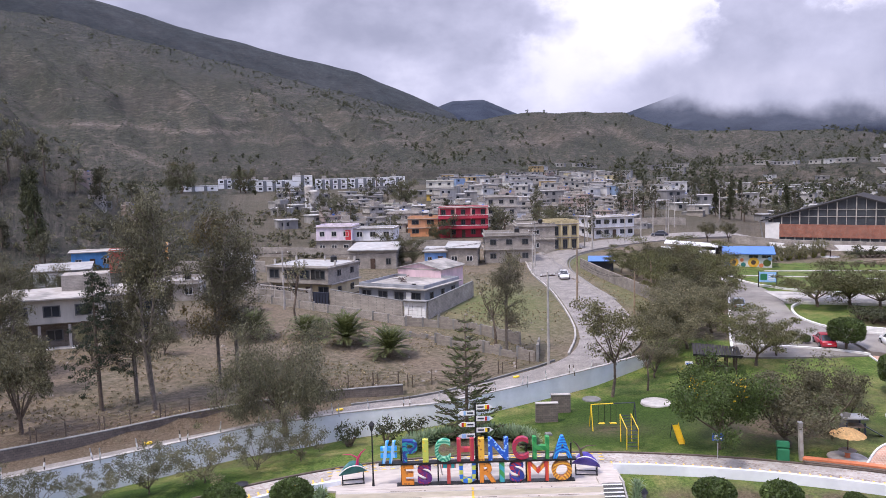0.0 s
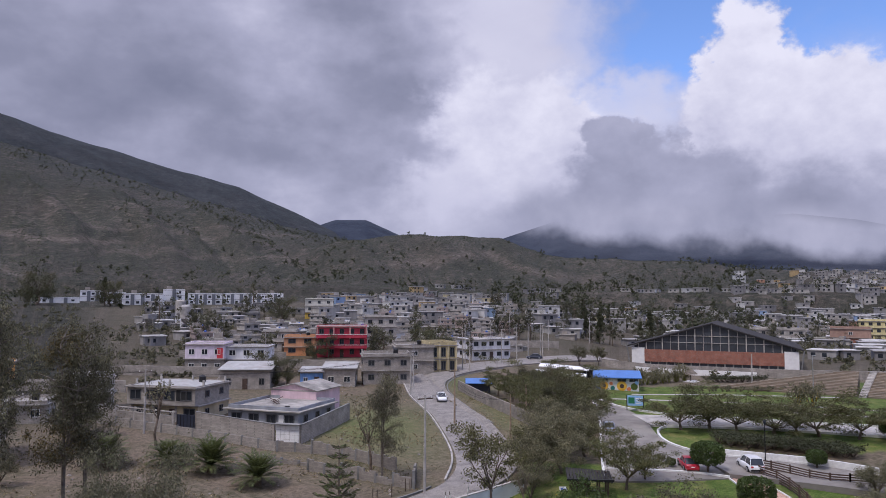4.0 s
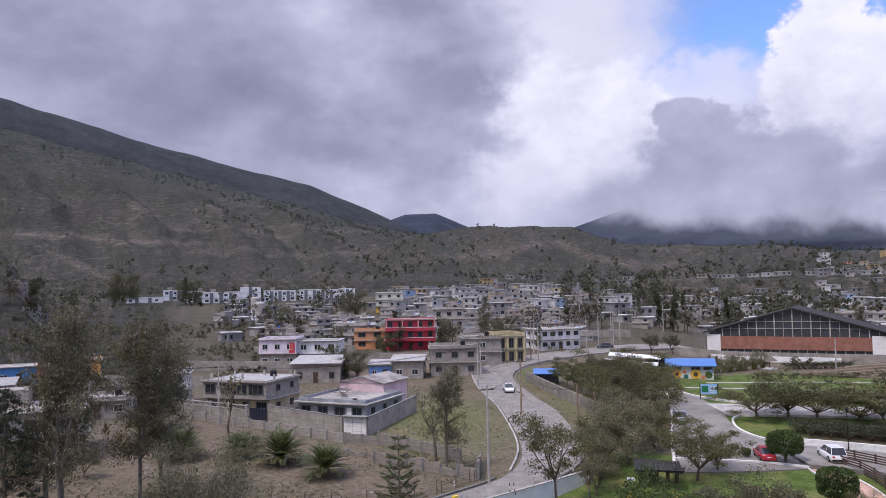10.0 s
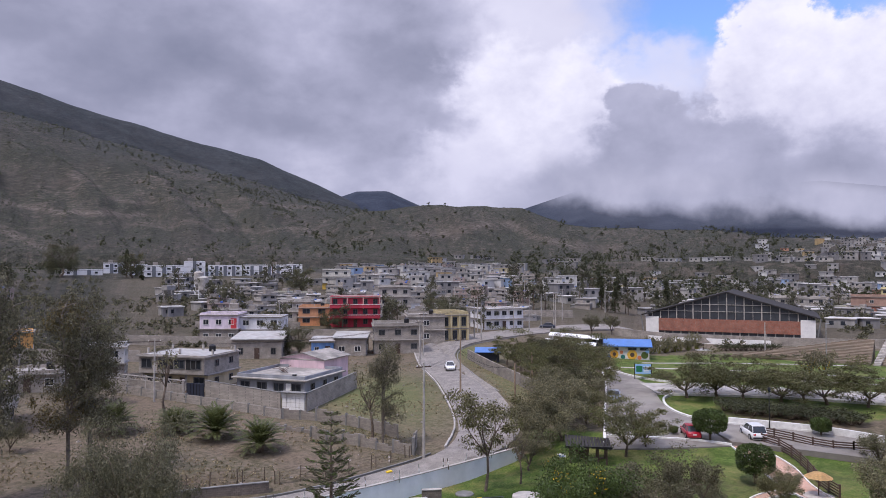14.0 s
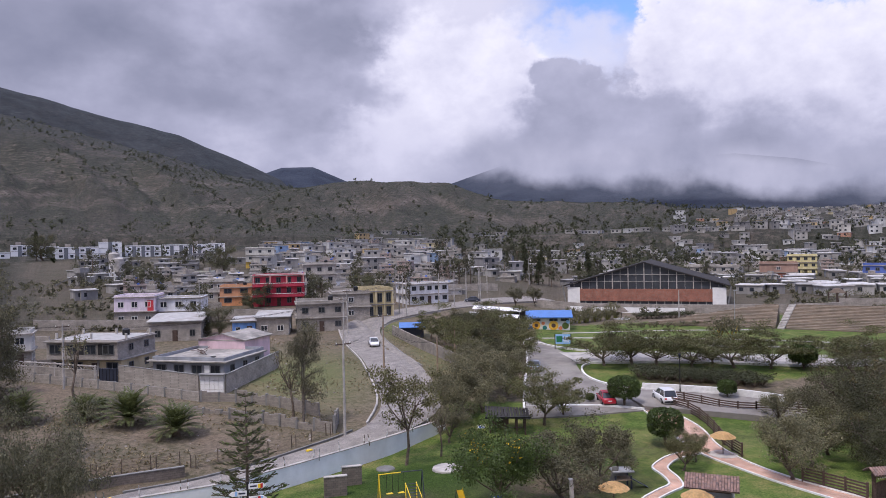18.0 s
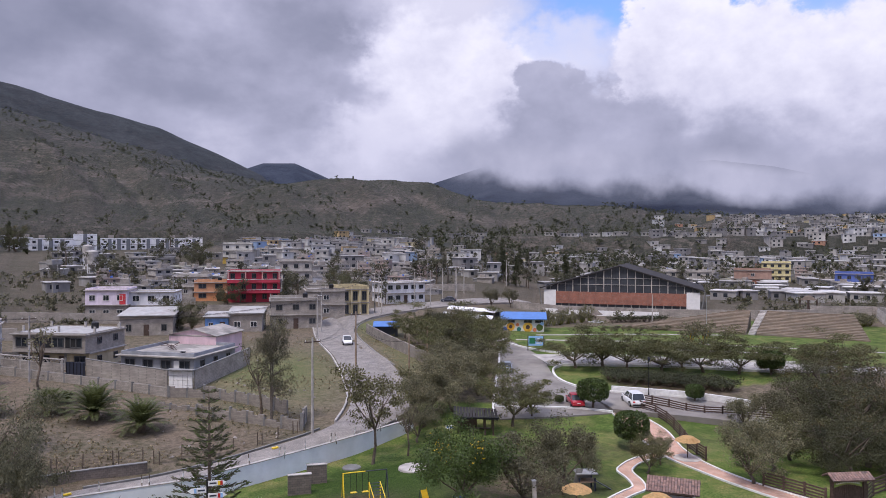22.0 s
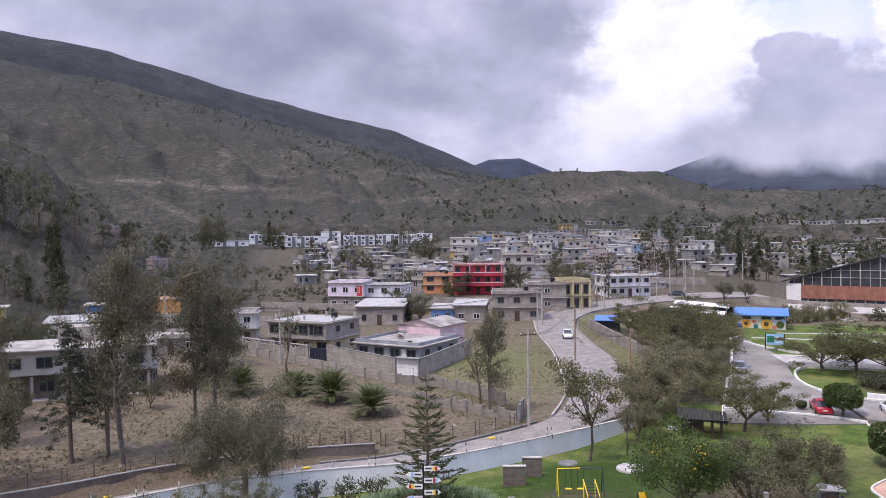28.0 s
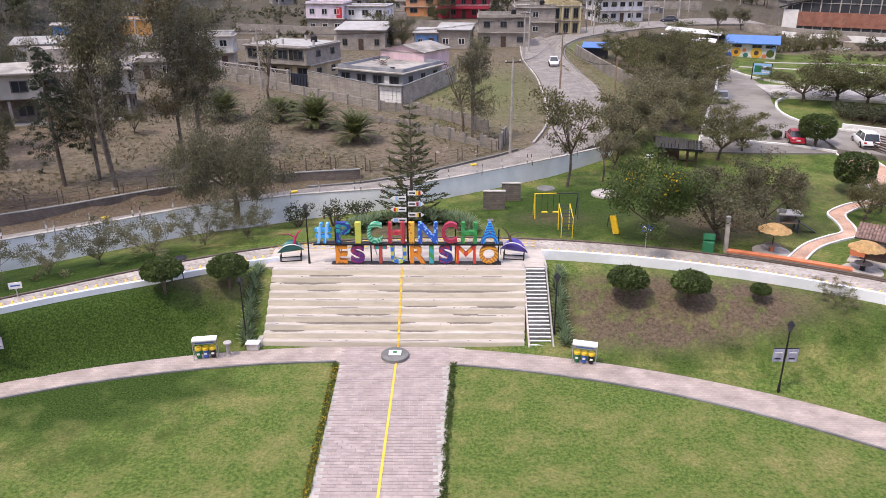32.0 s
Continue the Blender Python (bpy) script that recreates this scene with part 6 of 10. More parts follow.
for x, y, w, s, n in ((-87.1, 410, 20, 2, 4), (-72, 413.5, 11, 3, 2), (-57, 421, 18, 2, 4), (-36, 428, 24, 2, 5), (-120.5, 443, 13, 2, 3), (-131, 419, 20, 1, 3), (-20, 436, 9, 2, 2), (-104, 424, 10, 2, 2)):
    hf = house(x, y, -x / 8, w, 9, s, ["flat_white"], "white modern terrace of flats with dark grey bays", cols=n, sh=2.9 if s < 3 else 2.7, win=(1.5, 1.2), key="dark", side=1, lite=True, doors=0, parapet=0.4, over=0.1, group="white flats below the hill", z=land(x, y) - 0.1, base=4)
    for k in range(n - 1):
        bx = -w / 2 + w * (k + 1) / n
        part("grey_bay", boxed(bx - 0.9, bx + 0.9, -0.3, 0.05, -1.5, s * 2.75 + 0.3), M["flat_grey"], hf)
# the town across the fields on the far side
house(215.6, 252, -40, 11, 10, 3, [(0.66, 0.58, 0.30)], "pale yellow three-storey house", cols=4, sh=2.6, key="dark")
house(214, 211, -44, 12, 10, 2, [(0.06, 0.11, 0.42), (0.10, 0.15, 0.42)], "deep blue two-storey building with a white-topped roof", cols=4, sh=2.9, key="dark")
house(252, 215, -48, 18, 10, 2, [(0.60, 0.17, 0.09)], "bright orange-red building with a flat roof", cols=5, sh=2.8, key="dark")
house(190, 234, -38, 13, 12, 2, ["brick_red", (0.34, 0.22, 0.17)], "plain brown brick building", cols=1, sh=3.2, doors=0, side=0)
house(172, 250, -34, 19, 12, 2, ["concrete"], "long grey concrete building with open floors", cols=6, sh=2.7, key="dark", rods=6)
house(148, 236, -32, 15, 8, 1, [(0.60, 0.58, 0.54)], "low white building with a row of windows", cols=6, sh=3.6, key="dark", doors=0)

# ---- sports hall ----
def build_hall():
    W, D, eave, rise = 41.0, 26.0, 5.6, 6.0
    m = pose(103.0, 178.5, 7.0, 0, 0, -34)
    h = thing("sports_hall", m, "long gabled sports hall with brick band and glazed gable", "hall")
    part("plinth", boxed(-W / 2, W / 2, 0, D, -3, 0.25), M["concrete"], h)
    part("lower_glazing", boxed(-W / 2 + 1.5, W / 2 - 1.5, 0.25, D, 0.25, 1.3), M["glass_hall"], h)
    part("brick_band", boxed(-W / 2 + 3.2, W / 2 - 3.2, -0.05, D, 1.3, 4.6), M["brick_red"], h)
    for s in (-1, 1):
        bm = prism(bmesh.new(), [(s * (W / 2 - 3.2), 0), (s * (W / 2 + 0.2), 0), (s * (W / 2 + 0.2), D), (s * (W / 2 - 3.2), D)][::s], 0.2, 5.0)
        part("white_buttress", bm, M["white_paint"], h)
    bm = bmesh.new()
    pr = [(-W / 2 + 0.5, 4.6), (W / 2 - 0.5, 4.6), (W / 2 - 0.5, eave), (0, eave + rise), (-W / 2 + 0.5, eave)]
    a = [bm.verts.new((x, 0.25, z)) for x, z in pr]; b = [bm.verts.new((x, D, z)) for x, z in pr]
    bm.faces.new(a); bm.faces.new(list(reversed(b)))
    for i in range(5):
        j = (i + 1) % 5
        bm.faces.new((a[i], b[i], b[j], a[j]))
    bmesh.ops.recalc_face_normals(bm, faces=bm.faces)
    part("gable_glazing", bm, M["glass_hall"], h)
    for i in range(-9, 10):
        x = i * 2.1
        top = eave + rise * (1 - abs(x) / (W / 2)) - 0.1
        thick = 0.26 if i % 2 == 0 else 0.10
        part("mullion", boxed(x - thick / 2, x + thick / 2, 0.02, 0.3, 4.6, top), M["concrete"], h)
        if i < 9:
            part("lower_mullion", boxed(x + 0.9, x + 1.2, 0.1, 0.3, 0.25, 1.3), M["concrete_dark"], h)
    for z in (6.6, 8.4):
        half = W / 2 * (1 - (z - eave) / rise) - 0.4
        part("transom", boxed(-half, half, 0.05, 0.28, z, z + 0.12), M["concrete"], h)
    ang = math.atan2(rise, W / 2)
    length = math.hypot(rise, W / 2) + 2.2
    for s in (-1, 1):
        bm = boxed(-0.1, length - 0.9, -0.6, D + 1, 0, 0.34)
        bmesh.ops.transform(bm, matrix=Matrix.Translation((0, 0, eave + rise)) @ Matrix.Diagonal((s, 1, 1, 1)) @ Matrix.Rotation(ang, 4, "Y"), verts=bm.verts)
        bmesh.ops.recalc_face_normals(bm, faces=bm.faces)
        part("roof_slope", bm, M["roof_dark"], h)
        x = s * (W / 2 + 1.4)
        part("truss_leg", rodded((x, -0.6, eave - 0.2), (s * (W / 2 + 0.3), -0.6, -1.5), 0.18, n=6), M["concrete_dark"], h)


build_hall()


# ---- town spread over the slope ----
TONES = [("block", 6), ("concrete", 5), ((0.50, 0.48, 0.45), 3), ((0.74, 0.73, 0.72), 2), ((0.58, 0.52, 0.36), 0.5), ((0.60, 0.42, 0.16), 0.6), ((0.36, 0.46, 0.60), 0.6), ((0.38, 0.30, 0.27), 0.5), ((0.50, 0.49, 0.40), 1), ((0.34, 0.40, 0.46), 0.8)]


def town_prototypes():
    """A dozen plain houses, built once and copied over the slope."""
    rng = random.Random(5)
    out = []
    pool = [t for t, n in TONES for _ in range(int(n * 2))]
    for i in range(16):
        tone = rng.choice(pool)
        s = rng.choice((1, 1, 1, 2, 2, 2, 3))
        words = {"block": "bare grey block", "concrete": "grey rendered"}.get(tone, "painted")
        if not isinstance(tone, str):
            r, g, b = tone
            words = "white" if min(tone) > 0.5 else "blue" if b > r else "ochre yellow" if g > 0.45 else "orange" if r > 0.55 else "muted painted"
        h = house(0, 0, 0, rng.uniform(5.5, 10), rng.uniform(6, 9), s, [tone, rng.choice((tone, "concrete"))], f"{words} {('single', 'two', 'three')[s - 1]}-storey town house with a flat slab roof", rng.choice(("flat", "flat", "shed")), rng.choice((2, 2, 3, 3)), 2.6, z=0, doors=0, win=(1.4, 1.1), side=0, lite=True, rods=rng.choice((0, 0, 4)), key=rng.choice(("pale", "dark")), group="houses spread over the town slope", base=4)
        out.append(h)
    return out


def scatter_town():
    rng = random.Random(11)
    protos = town_prototypes()
    taken = [(-22, 123, 10), (-6, 118, 10), (-3, 127, 7), (-14, 152, 8), (-20, 176, 12), (7, 204, 10), (-4, 207, 7), (29, 172, 7), (22, 172, 8), (46, 194, 9), (20, 228, 8), (-9, 217, 7), (3, 334, 9)]
    zones = [(-9, 15.5, 205, 300, 84), (0, 15.5, 300, 400, 100), (3, 14.5, 400, 500, 34), (-5, 0, 225, 300, 8), (15, 21, 250, 330, 5), (33, 58, 285, 450, 90), (-26, -18, 180, 300, 3)]
    k = 0
    for a0, a1, d0, d1, n in zones:
        for _ in range(n):
            for _try in range(12):
                az, d = radians(rng.uniform(a0, a1)), math.sqrt(rng.uniform(d0 * d0, d1 * d1))
                x, y = d * math.sin(az), d * math.cos(az)
                if all(math.hypot(x - tx, y - ty) > tr + (3.0 if a0 > 30 else 2.6) + d * 0.003 for tx, ty, tr in taken):
                    break
            else:
                continue
            taken.append((x, y, 5))
            k2 = 0.72 if a0 > 30 else 0.76
            m = pose(x, y, land(x, y) + 0.15, 0, 0, -math.degrees(az) + rng.choice((-20, -8, 0, 12, 25))) @ Matrix.Diagonal((k2 * 1.1, k2 * 1.1, k2, 1))
            if k < len(protos):
                protos[k].matrix_world = m
            else:
                copy_thing(protos[rng.randrange(len(protos))], m)
            k += 1


scatter_town()


def distant_town():
    """Houses too far to tell apart: walls, roof slabs and dark windows in one mesh."""
    rng = np.random.default_rng(8)
    tones = [(0.34, 0.325, 0.31), (0.24, 0.23, 0.225), (0.60, 0.59, 0.57), (0.42, 0.40, 0.37), (0.50, 0.36, 0.18), (0.44, 0.24, 0.16), (0.28, 0.38, 0.55), (0.55, 0.48, 0.30)]
    mats = [wall_mat(t) for t in tones] + [M["roof_sheet"], M["glass"]]
    V, F, I = [], [], []

    def add(m, a, b, i):
        q = np.array([[x, y, z] for x in (a[0], b[0]) for y in (a[1], b[1]) for z in (a[2], b[2])])
        n = len(V)
        V.extend((q @ m[0].T + m[1]).tolist())
        for f in ((0, 1, 3, 2), (4, 6, 7, 5), (0, 4, 5, 1), (2, 3, 7, 6), (1, 5, 7, 3)):
            F.append([n + k for k in f]); I.append(i)

    for a0, a1, d0, d1, n in ((32, 60, 400, 760, 600), (36, 62, 760, 1400, 950), (24, 36, 420, 620, 55), (39, 62, 1400, 2100, 420), (1, 15, 300, 480, 190), (6, 20, 480, 600, 14), (17, 30, 260, 420, 40), (-12, -1, 225, 400, 42), (31, 52, 235, 320, 60)):
        for _ in range(n):
            az, d = math.radians(rng.uniform(a0, a1)), math.sqrt(rng.uniform(d0 * d0, d1 * d1))
            x, y = d * math.sin(az), d * math.cos(az)
            r = -az + rng.choice([-0.2, 0, 0.15, 0.5])
            R = np.array([[math.cos(r), -math.sin(r), 0], [math.sin(r), math.cos(r), 0], [0, 0, 1]])
            m = (R, np.array([x, y, land(x, y)]))
            w, dp, s = rng.uniform(4.5, 9), rng.uniform(5, 8), 1 if a0 in (24, -12, 31) else rng.choice([1, 1, 1, 2, 2]) if az < 0.3 else rng.choice([1, 1, 1, 2, 2])
            i = int(rng.choice([0, 1, 3])) if a0 in (-12, 31) else int(rng.choice(len(tones), p=[0.31, 0.22, 0.17, 0.22, 0.02, 0.02, 0.02, 0.02]))
            hh = 2.7 * s
            add(m, (-w / 2, 0, -4), (w / 2, dp, hh), i)
            add(m, (-w / 2 - 0.3, -0.3, hh), (w / 2 + 0.3, dp + 0.3, hh + 0.25), len(tones) if rng.uniform() < 0.6 else 0)
            for k in range(int(s) if d < 900 else 0):
                for c in range(int(w // 3)):
                    wx = -w / 2 + 1.5 + c * 3
                    add(m, (wx - 0.6, -0.06, k * 2.7 + 0.95), (wx + 0.6, 0.02, k * 2.7 + 2.1), len(tones) + 1)
    me = mesh_from("distant_town", V, F, mats, I)
    tagged(new("distant_town", me), "crowded low grey and pale houses of the far town", "houses", kind="stuff")


distant_town()


# ---- plants ----
def quads_mesh(name, C, U, V, mats, index=None):
    """Leaves: centres C with half axes U and V."""
    n = len(C)
    v = np.empty((n * 4, 3)); v[0::4], v[1::4], v[2::4], v[3::4] = C - U, C - V * 0.6, C + U, C + V * 0.6
    f = np.arange(n * 4).reshape(n, 4)
    me = bpy.data.meshes.new(name)
    me.vertices.add(n * 4); me.vertices.foreach_set("co", v.ravel())
    me.loops.add(n * 4); me.loops.foreach_set("vertex_index", f.ravel().astype(np.int32))
    me.polygons.add(n); me.polygons.foreach_set("loop_start", np.arange(0, n * 4, 4, dtype=np.int32))
    try:
        me.polygons.foreach_set("loop_total", np.full(n, 4, np.int32))
    except (AttributeError, RuntimeError, TypeError):
        pass
    for m in mats:
        me.materials.append(m)
    if index is not None:
        me.polygons.foreach_set("material_index", np.asarray(index, np.int32))
    me.update(calc_edges=True)
    return me


def leaf_cloud(rng, centres, radii, per, size, flat=0.75, droop=0.0, outer=0.45):
    C, U, V = [], [], []
    for c, r in zip(centres, radii):
        n = int(per * rng.uniform(0.7, 1.3))
        d = rng.normal(size=(n, 3)); d /= np.linalg.norm(d, axis=1)[:, None]
        rad = r * (outer + (1 - outer) * rng.uniform(0, 1, (n, 1)) ** 0.6) * rng.uniform(0.75, 1.15, (n, 1))
        p = c + d * rad * [1, 1, flat]
        u = rng.normal(size=(n, 3)) + d * 0.6 - np.array([0, 0, droop]); u /= np.linalg.norm(u, axis=1)[:, None]
        w = np.cross(u, rng.normal(size=(n, 3))); w /= np.linalg.norm(w, axis=1)[:, None] + 1e-9
        s = size * rng.uniform(0.6, 1.4, (n, 1))
        C.append(p); U.append(u * s); V.append(w * s * 0.75)
    return np.concatenate(C), np.concatenate(U), np.concatenate(V)


def limb(bm, pts, radii, n=7):
    rings = []
    for i, (p, r) in enumerate(zip(pts, radii)):
        p = Vector(p)
        t = (Vector(pts[min(i + 1, len(pts) - 1)]) - Vector(pts[max(i - 1, 0)])).normalized()
        a = t.orthogonal().normalized(); b = t.cross(a)
        rings.append([bm.verts.new(p + (a * math.cos(2 * math.pi * k / n) + b * math.sin(2 * math.pi * k / n)) * r) for k in range(n)])
    for a, b in zip(rings, rings[1:]):
        off = min(range(n), key=lambda o: sum((a[k].co - b[(k + o) % n].co).length for k in range(0, n, 2)))
        for k in range(n):
            bm.faces.new((a[k], a[(k + 1) % n], b[(k + 1 + off) % n], b[(k + off) % n]))
    bm.faces.new(rings[-1])


def grow(rng, height_m, fork, spread, n_limbs, r0, lean=0.1, rise=0.75, wob=0.25):
    """Trunk and limbs; gives the bmesh and the limb ends."""
    bm = bmesh.new()
    top = np.array([rng.normal() * lean * height_m, rng.normal() * lean * height_m, fork])
    mid = top * 0.5 + rng.normal(size=3) * [wob, wob, 0] * 0.5
    limb(bm, [(0, 0, -0.3), tuple(mid), tuple(top)], [r0 * 1.25, r0 * 0.9, r0 * 0.75])
    ends = []
    for k in range(n_limbs):
        a = 2 * math.pi * (k + rng.uniform(-0.3, 0.3)) / n_limbs
        e = np.array([math.cos(a) * spread * rng.uniform(0.45, 1), math.sin(a) * spread * rng.uniform(0.45, 1), height_m * rng.uniform(rise - 0.2, rise + 0.12)])
        e[:2] += top[:2]
        m = top * 0.55 + e * 0.45 + rng.normal(size=3) * wob + [0, 0, 0.12 * height_m * rng.uniform(-0.5, 1)]
        limb(bm, [tuple(top - [0, 0, 0.1]), tuple(m), tuple(e)], [r0 * 0.55, r0 * 0.34, r0 * 0.12], 6)
        ends.append(e); ends.append(m * 0.4 + e * 0.6)
        for _ in range(2):
            s = m + (e - m) * rng.uniform(0.1, 0.7)
            q = s + rng.normal(size=3) * spread * 0.33 + [0, 0, 0.06 * height_m]
            limb(bm, [tuple(s), tuple((s + q) / 2 + rng.normal(size=3) * 0.1), tuple(q)], [r0 * 0.2, r0 * 0.13, r0 * 0.05], 5)
            ends.append(q)
    return bm, np.array(ends)


PLANT = {}


def plant(kind, seed):
    """Trunk and crown meshes of one kind of tree, kept for reuse."""
    key = (kind, seed)
    if key in PLANT:
        return PLANT[key]
    rng = np.random.default_rng(seed * 77 + sum(map(ord, kind)))
    bark, leaf = "bark", "leaf_dark"
    extra = None
    if kind == "euc":
        bark, leaf = "bark_pale", "leaf_euc"
        bm = bmesh.new()
        H = 13.0
        tops = []
        for k in range(2):
            bx = rng.normal() * 0.5
            pts = [(0, 0, -0.3), (bx * 0.5, rng.normal() * 0.3, H * 0.3), (bx + rng.normal() * 0.5, rng.normal() * 0.5, H * 0.62), (bx + rng.normal() * 0.8, rng.normal() * 0.6, H * 0.95)]
            limb(bm, pts, [0.15, 0.11, 0.07, 0.02])
            for _ in range(30):
                z = rng.uniform(0.26, 0.98)
                c = np.array([np.interp(z * H, [p[2] for p in pts], [p[i] for p in pts]) for i in range(2)] + [z * H])
                a = rng.uniform(0, 2 * math.pi); l = rng.uniform(0.9, 3.0) * (1.2 - z * 0.62)
                e = c + [math.cos(a) * l, math.sin(a) * l, rng.uniform(0.3, 1.5)]
                limb(bm, [tuple(c), tuple((c + e) / 2 + [0, 0, 0.15]), tuple(e)], [0.06, 0.04, 0.018], 5)
                tops.append(e); tops.append(c * 0.4 + e * 0.6 + rng.normal(size=3) * 0.25)
        tops = np.array(tops)
        C, U, V = leaf_cloud(rng, tops, rng.uniform(0.45, 1.15, len(tops)), 120, 0.085, 1.15, 1.4, 0.05)
        extra = (np.sin(C[:, 2] * 0.9 + seed) + C[:, 0] * 0.3 + rng.normal(size=len(C)) * 0.6 > 1.0, "leaf_autumn" if seed == 3 else "leaf_olive")
    elif kind == "cedar":
        leaf = "leaf_cedar"
        bm = bmesh.new()
        H = 12.5
        limb(bm, [(0, 0, -0.3), (0.15, 0, H * 0.5), (0.05, 0.1, H)], [0.2, 0.14, 0.02])
        cs = []
        for k in range(46):
            z = 3.0 + (H - 3.4) * (k + rng.uniform()) / 46
            a, l = k * 2.4 + rng.uniform(-0.4, 0.4), (H + 1.2 - z) * rng.uniform(0.2, 0.38)
            e = np.array([math.cos(a) * l, math.sin(a) * l, z - 0.28 * l])
            limb(bm, [(0.1, 0, z), tuple(e * [0.5, 0.5, 0] + [0, 0, z + 0.12 * l]), tuple(e)], [0.05, 0.035, 0.015], 5)
            for u in (0.45, 0.7, 0.95):
                cs.append(e * [u, u, 0] + [0, 0, z + (e[2] - z) * u * u + rng.normal() * 0.1])
        C, U, V = leaf_cloud(rng, np.array(cs), rng.uniform(0.35, 0.7, len(cs)), 75, 0.085, 0.5, 1.2, 0.05)
    elif kind == "young":
        leaf = "leaf_olive" if seed % 2 else "leaf_willow"
        bm, ends = grow(rng, 3.1, 0.5, 2.4, 8, 0.055, 0.03, 0.8, 0.22)
        C, U, V = leaf_cloud(rng, ends, rng.uniform(0.35, 0.75, len(ends)), 150, 0.066, 0.7, 0.5, 0.05)
    elif kind == "willow":
        leaf = "leaf_willow"
        bm, ends = grow(rng, 6.6, 1.7, 3.6, 8, 0.19, 0.06, 0.82, 0.4)
        cs, rs = [], []
        for e in ends:
            cs.append(e); rs.append(rng.uniform(0.8, 1.4))
            for _ in range(3):
                q = e + rng.normal(size=3) * [0.8, 0.8, 0.2]; q[2] -= rng.uniform(0.3, 2.4); q[2] = max(q[2], 1.9)
                cs.append(q); rs.append(rng.uniform(0.45, 0.9))
        C, U, V = leaf_cloud(rng, np.array(cs), rs, 270, 0.072, 1.4, 2.0, 0.05)
    elif kind == "broad":
        leaf = "leaf_bright"
        bm, ends = grow(rng, 5.2, 1.0, 2.6, 8, 0.12, 0.04, 0.72, 0.25)
        C, U, V = leaf_cloud(rng, ends, rng.uniform(0.7, 1.25, len(ends)), 520, 0.072, 0.8, 0.3, 0.2)
        extra = ((rng.uniform(size=len(C)) < 0.16) & (np.sin(C[:, 0] * 2.1 + 1) + np.sin(C[:, 1] * 1.7) + C[:, 2] * 0.5 > 3.1), "leaf_yellow")
    elif kind == "pepper":
        leaf = "leaf_acacia" if seed == 2 else "leaf_olive"
        bm, ends = grow(rng, 5.6, 0.9, 3.0, 7, 0.15, 0.05, 0.78, 0.35)
        C, U, V = leaf_cloud(rng, ends, rng.uniform(0.6, 1.25, len(ends)), 340, 0.080, 0.85, 0.8, 0.08)
    elif kind == "thin":
        leaf = "leaf_acacia"
        bm, ends = grow(rng, 6.0, 2.2, 2.3, 7, 0.09, 0.05, 0.85, 0.25)
        C, U, V = leaf_cloud(rng, ends, rng.uniform(0.45, 0.95, len(ends)), 230, 0.07, 0.75, 0.5, 0.1)
    elif kind == "bare":
        leaf = "leaf_olive"
        bm, ends = grow(rng, 7.5, 3.0, 1.6, 6, 0.13, 0.04, 0.85, 0.3)
        C, U, V = leaf_cloud(rng, ends, rng.uniform(0.3, 0.6, len(ends)), 14, 0.12, 0.9, 0.3, 0.1)
    elif kind == "acacia":
        leaf = "leaf_acacia"
        bm, ends = grow(rng, 3.9, 1.0, 3.4, 9, 0.13, 0.04, 0.8, 0.18)
        C, U, V = leaf_cloud(rng, ends, rng.uniform(0.6, 1.25, len(ends)), 260, 0.075, 0.4, 0.0, 0.06)
        extra = (rng.uniform(size=len(C)) < 0.25, "leaf_palm")
    elif kind == "dense":
        leaf = "leaf_dense"
        bm, ends = grow(rng, 7.5, 2.0, 3.2, 8, 0.24, 0.06, 0.72, 0.4)
        low = ends * [1, 1, 0.5]
        C, U, V = leaf_cloud(rng, np.concatenate([ends, low]), rng.uniform(0.7, 1.45, len(ends) * 2), 260, 0.085, 0.9, 0.4, 0.1)
        extra = ((C[:, 2] > 6.0) & (rng.uniform(size=len(C)) < 0.5), "leaf_autumn")
    elif kind in ("topiary", "boxtree"):
        leaf = "leaf_topiary"
        bm = bmesh.new()
        for k in range(4):
            a = k * 1.6
            limb(bm, [(0, 0, -0.2), (0.10 * math.cos(a), 0.10 * math.sin(a), 0.8), (0.7 * math.cos(a), 0.7 * math.sin(a), 1.95)], [0.08, 0.06, 0.035], 6)
        n = 5600
        d = rng.normal(size=(n, 3)); d /= np.linalg.norm(d, axis=1)[:, None]
        low = -0.42 if kind == "boxtree" else -0.2
        d[:, 2] = np.where(d[:, 2] < low, low + 0.05 * rng.normal(size=n), d[:, 2])
        bump = 1 + 0.035 * np.sin(d[:, 0] * 9 + 1) * np.sin(d[:, 1] * 8)
        if kind == "boxtree":
            d = d / (np.sum(np.abs(d) ** 3.2, axis=1) ** (1 / 3.2))[:, None]
        C = d * ([1.22, 1.22, 0.92] if kind == "boxtree" else [1.38, 1.38, 0.86]) * bump[:, None] * rng.uniform(0.88, 1.04, (n, 1)) + [0, 0, 1.72]
        U = rng.normal(size=(n, 3)) * 0.065; V = rng.normal(size=(n, 3)) * 0.06
    elif kind == "conifer":
        bm = bmesh.new()
        limb(bm, [(0, 0, -0.3), (0, 0, 4), (0, 0, 9.5)], [0.2, 0.14, 0.03])
        zs = rng.uniform(0.8, 9.4, 60); a = rng.uniform(0, 6.28, 60); r = (9.8 - zs) * 0.19 * rng.uniform(0.4, 1, 60)
        C, U, V = leaf_cloud(rng, np.stack([np.cos(a) * r, np.sin(a) * r, zs], 1), rng.uniform(0.4, 0.8, 60), 45, 0.18, 1.2, 0.2, 0.1)
    elif kind == "far":
        bm = bmesh.new()
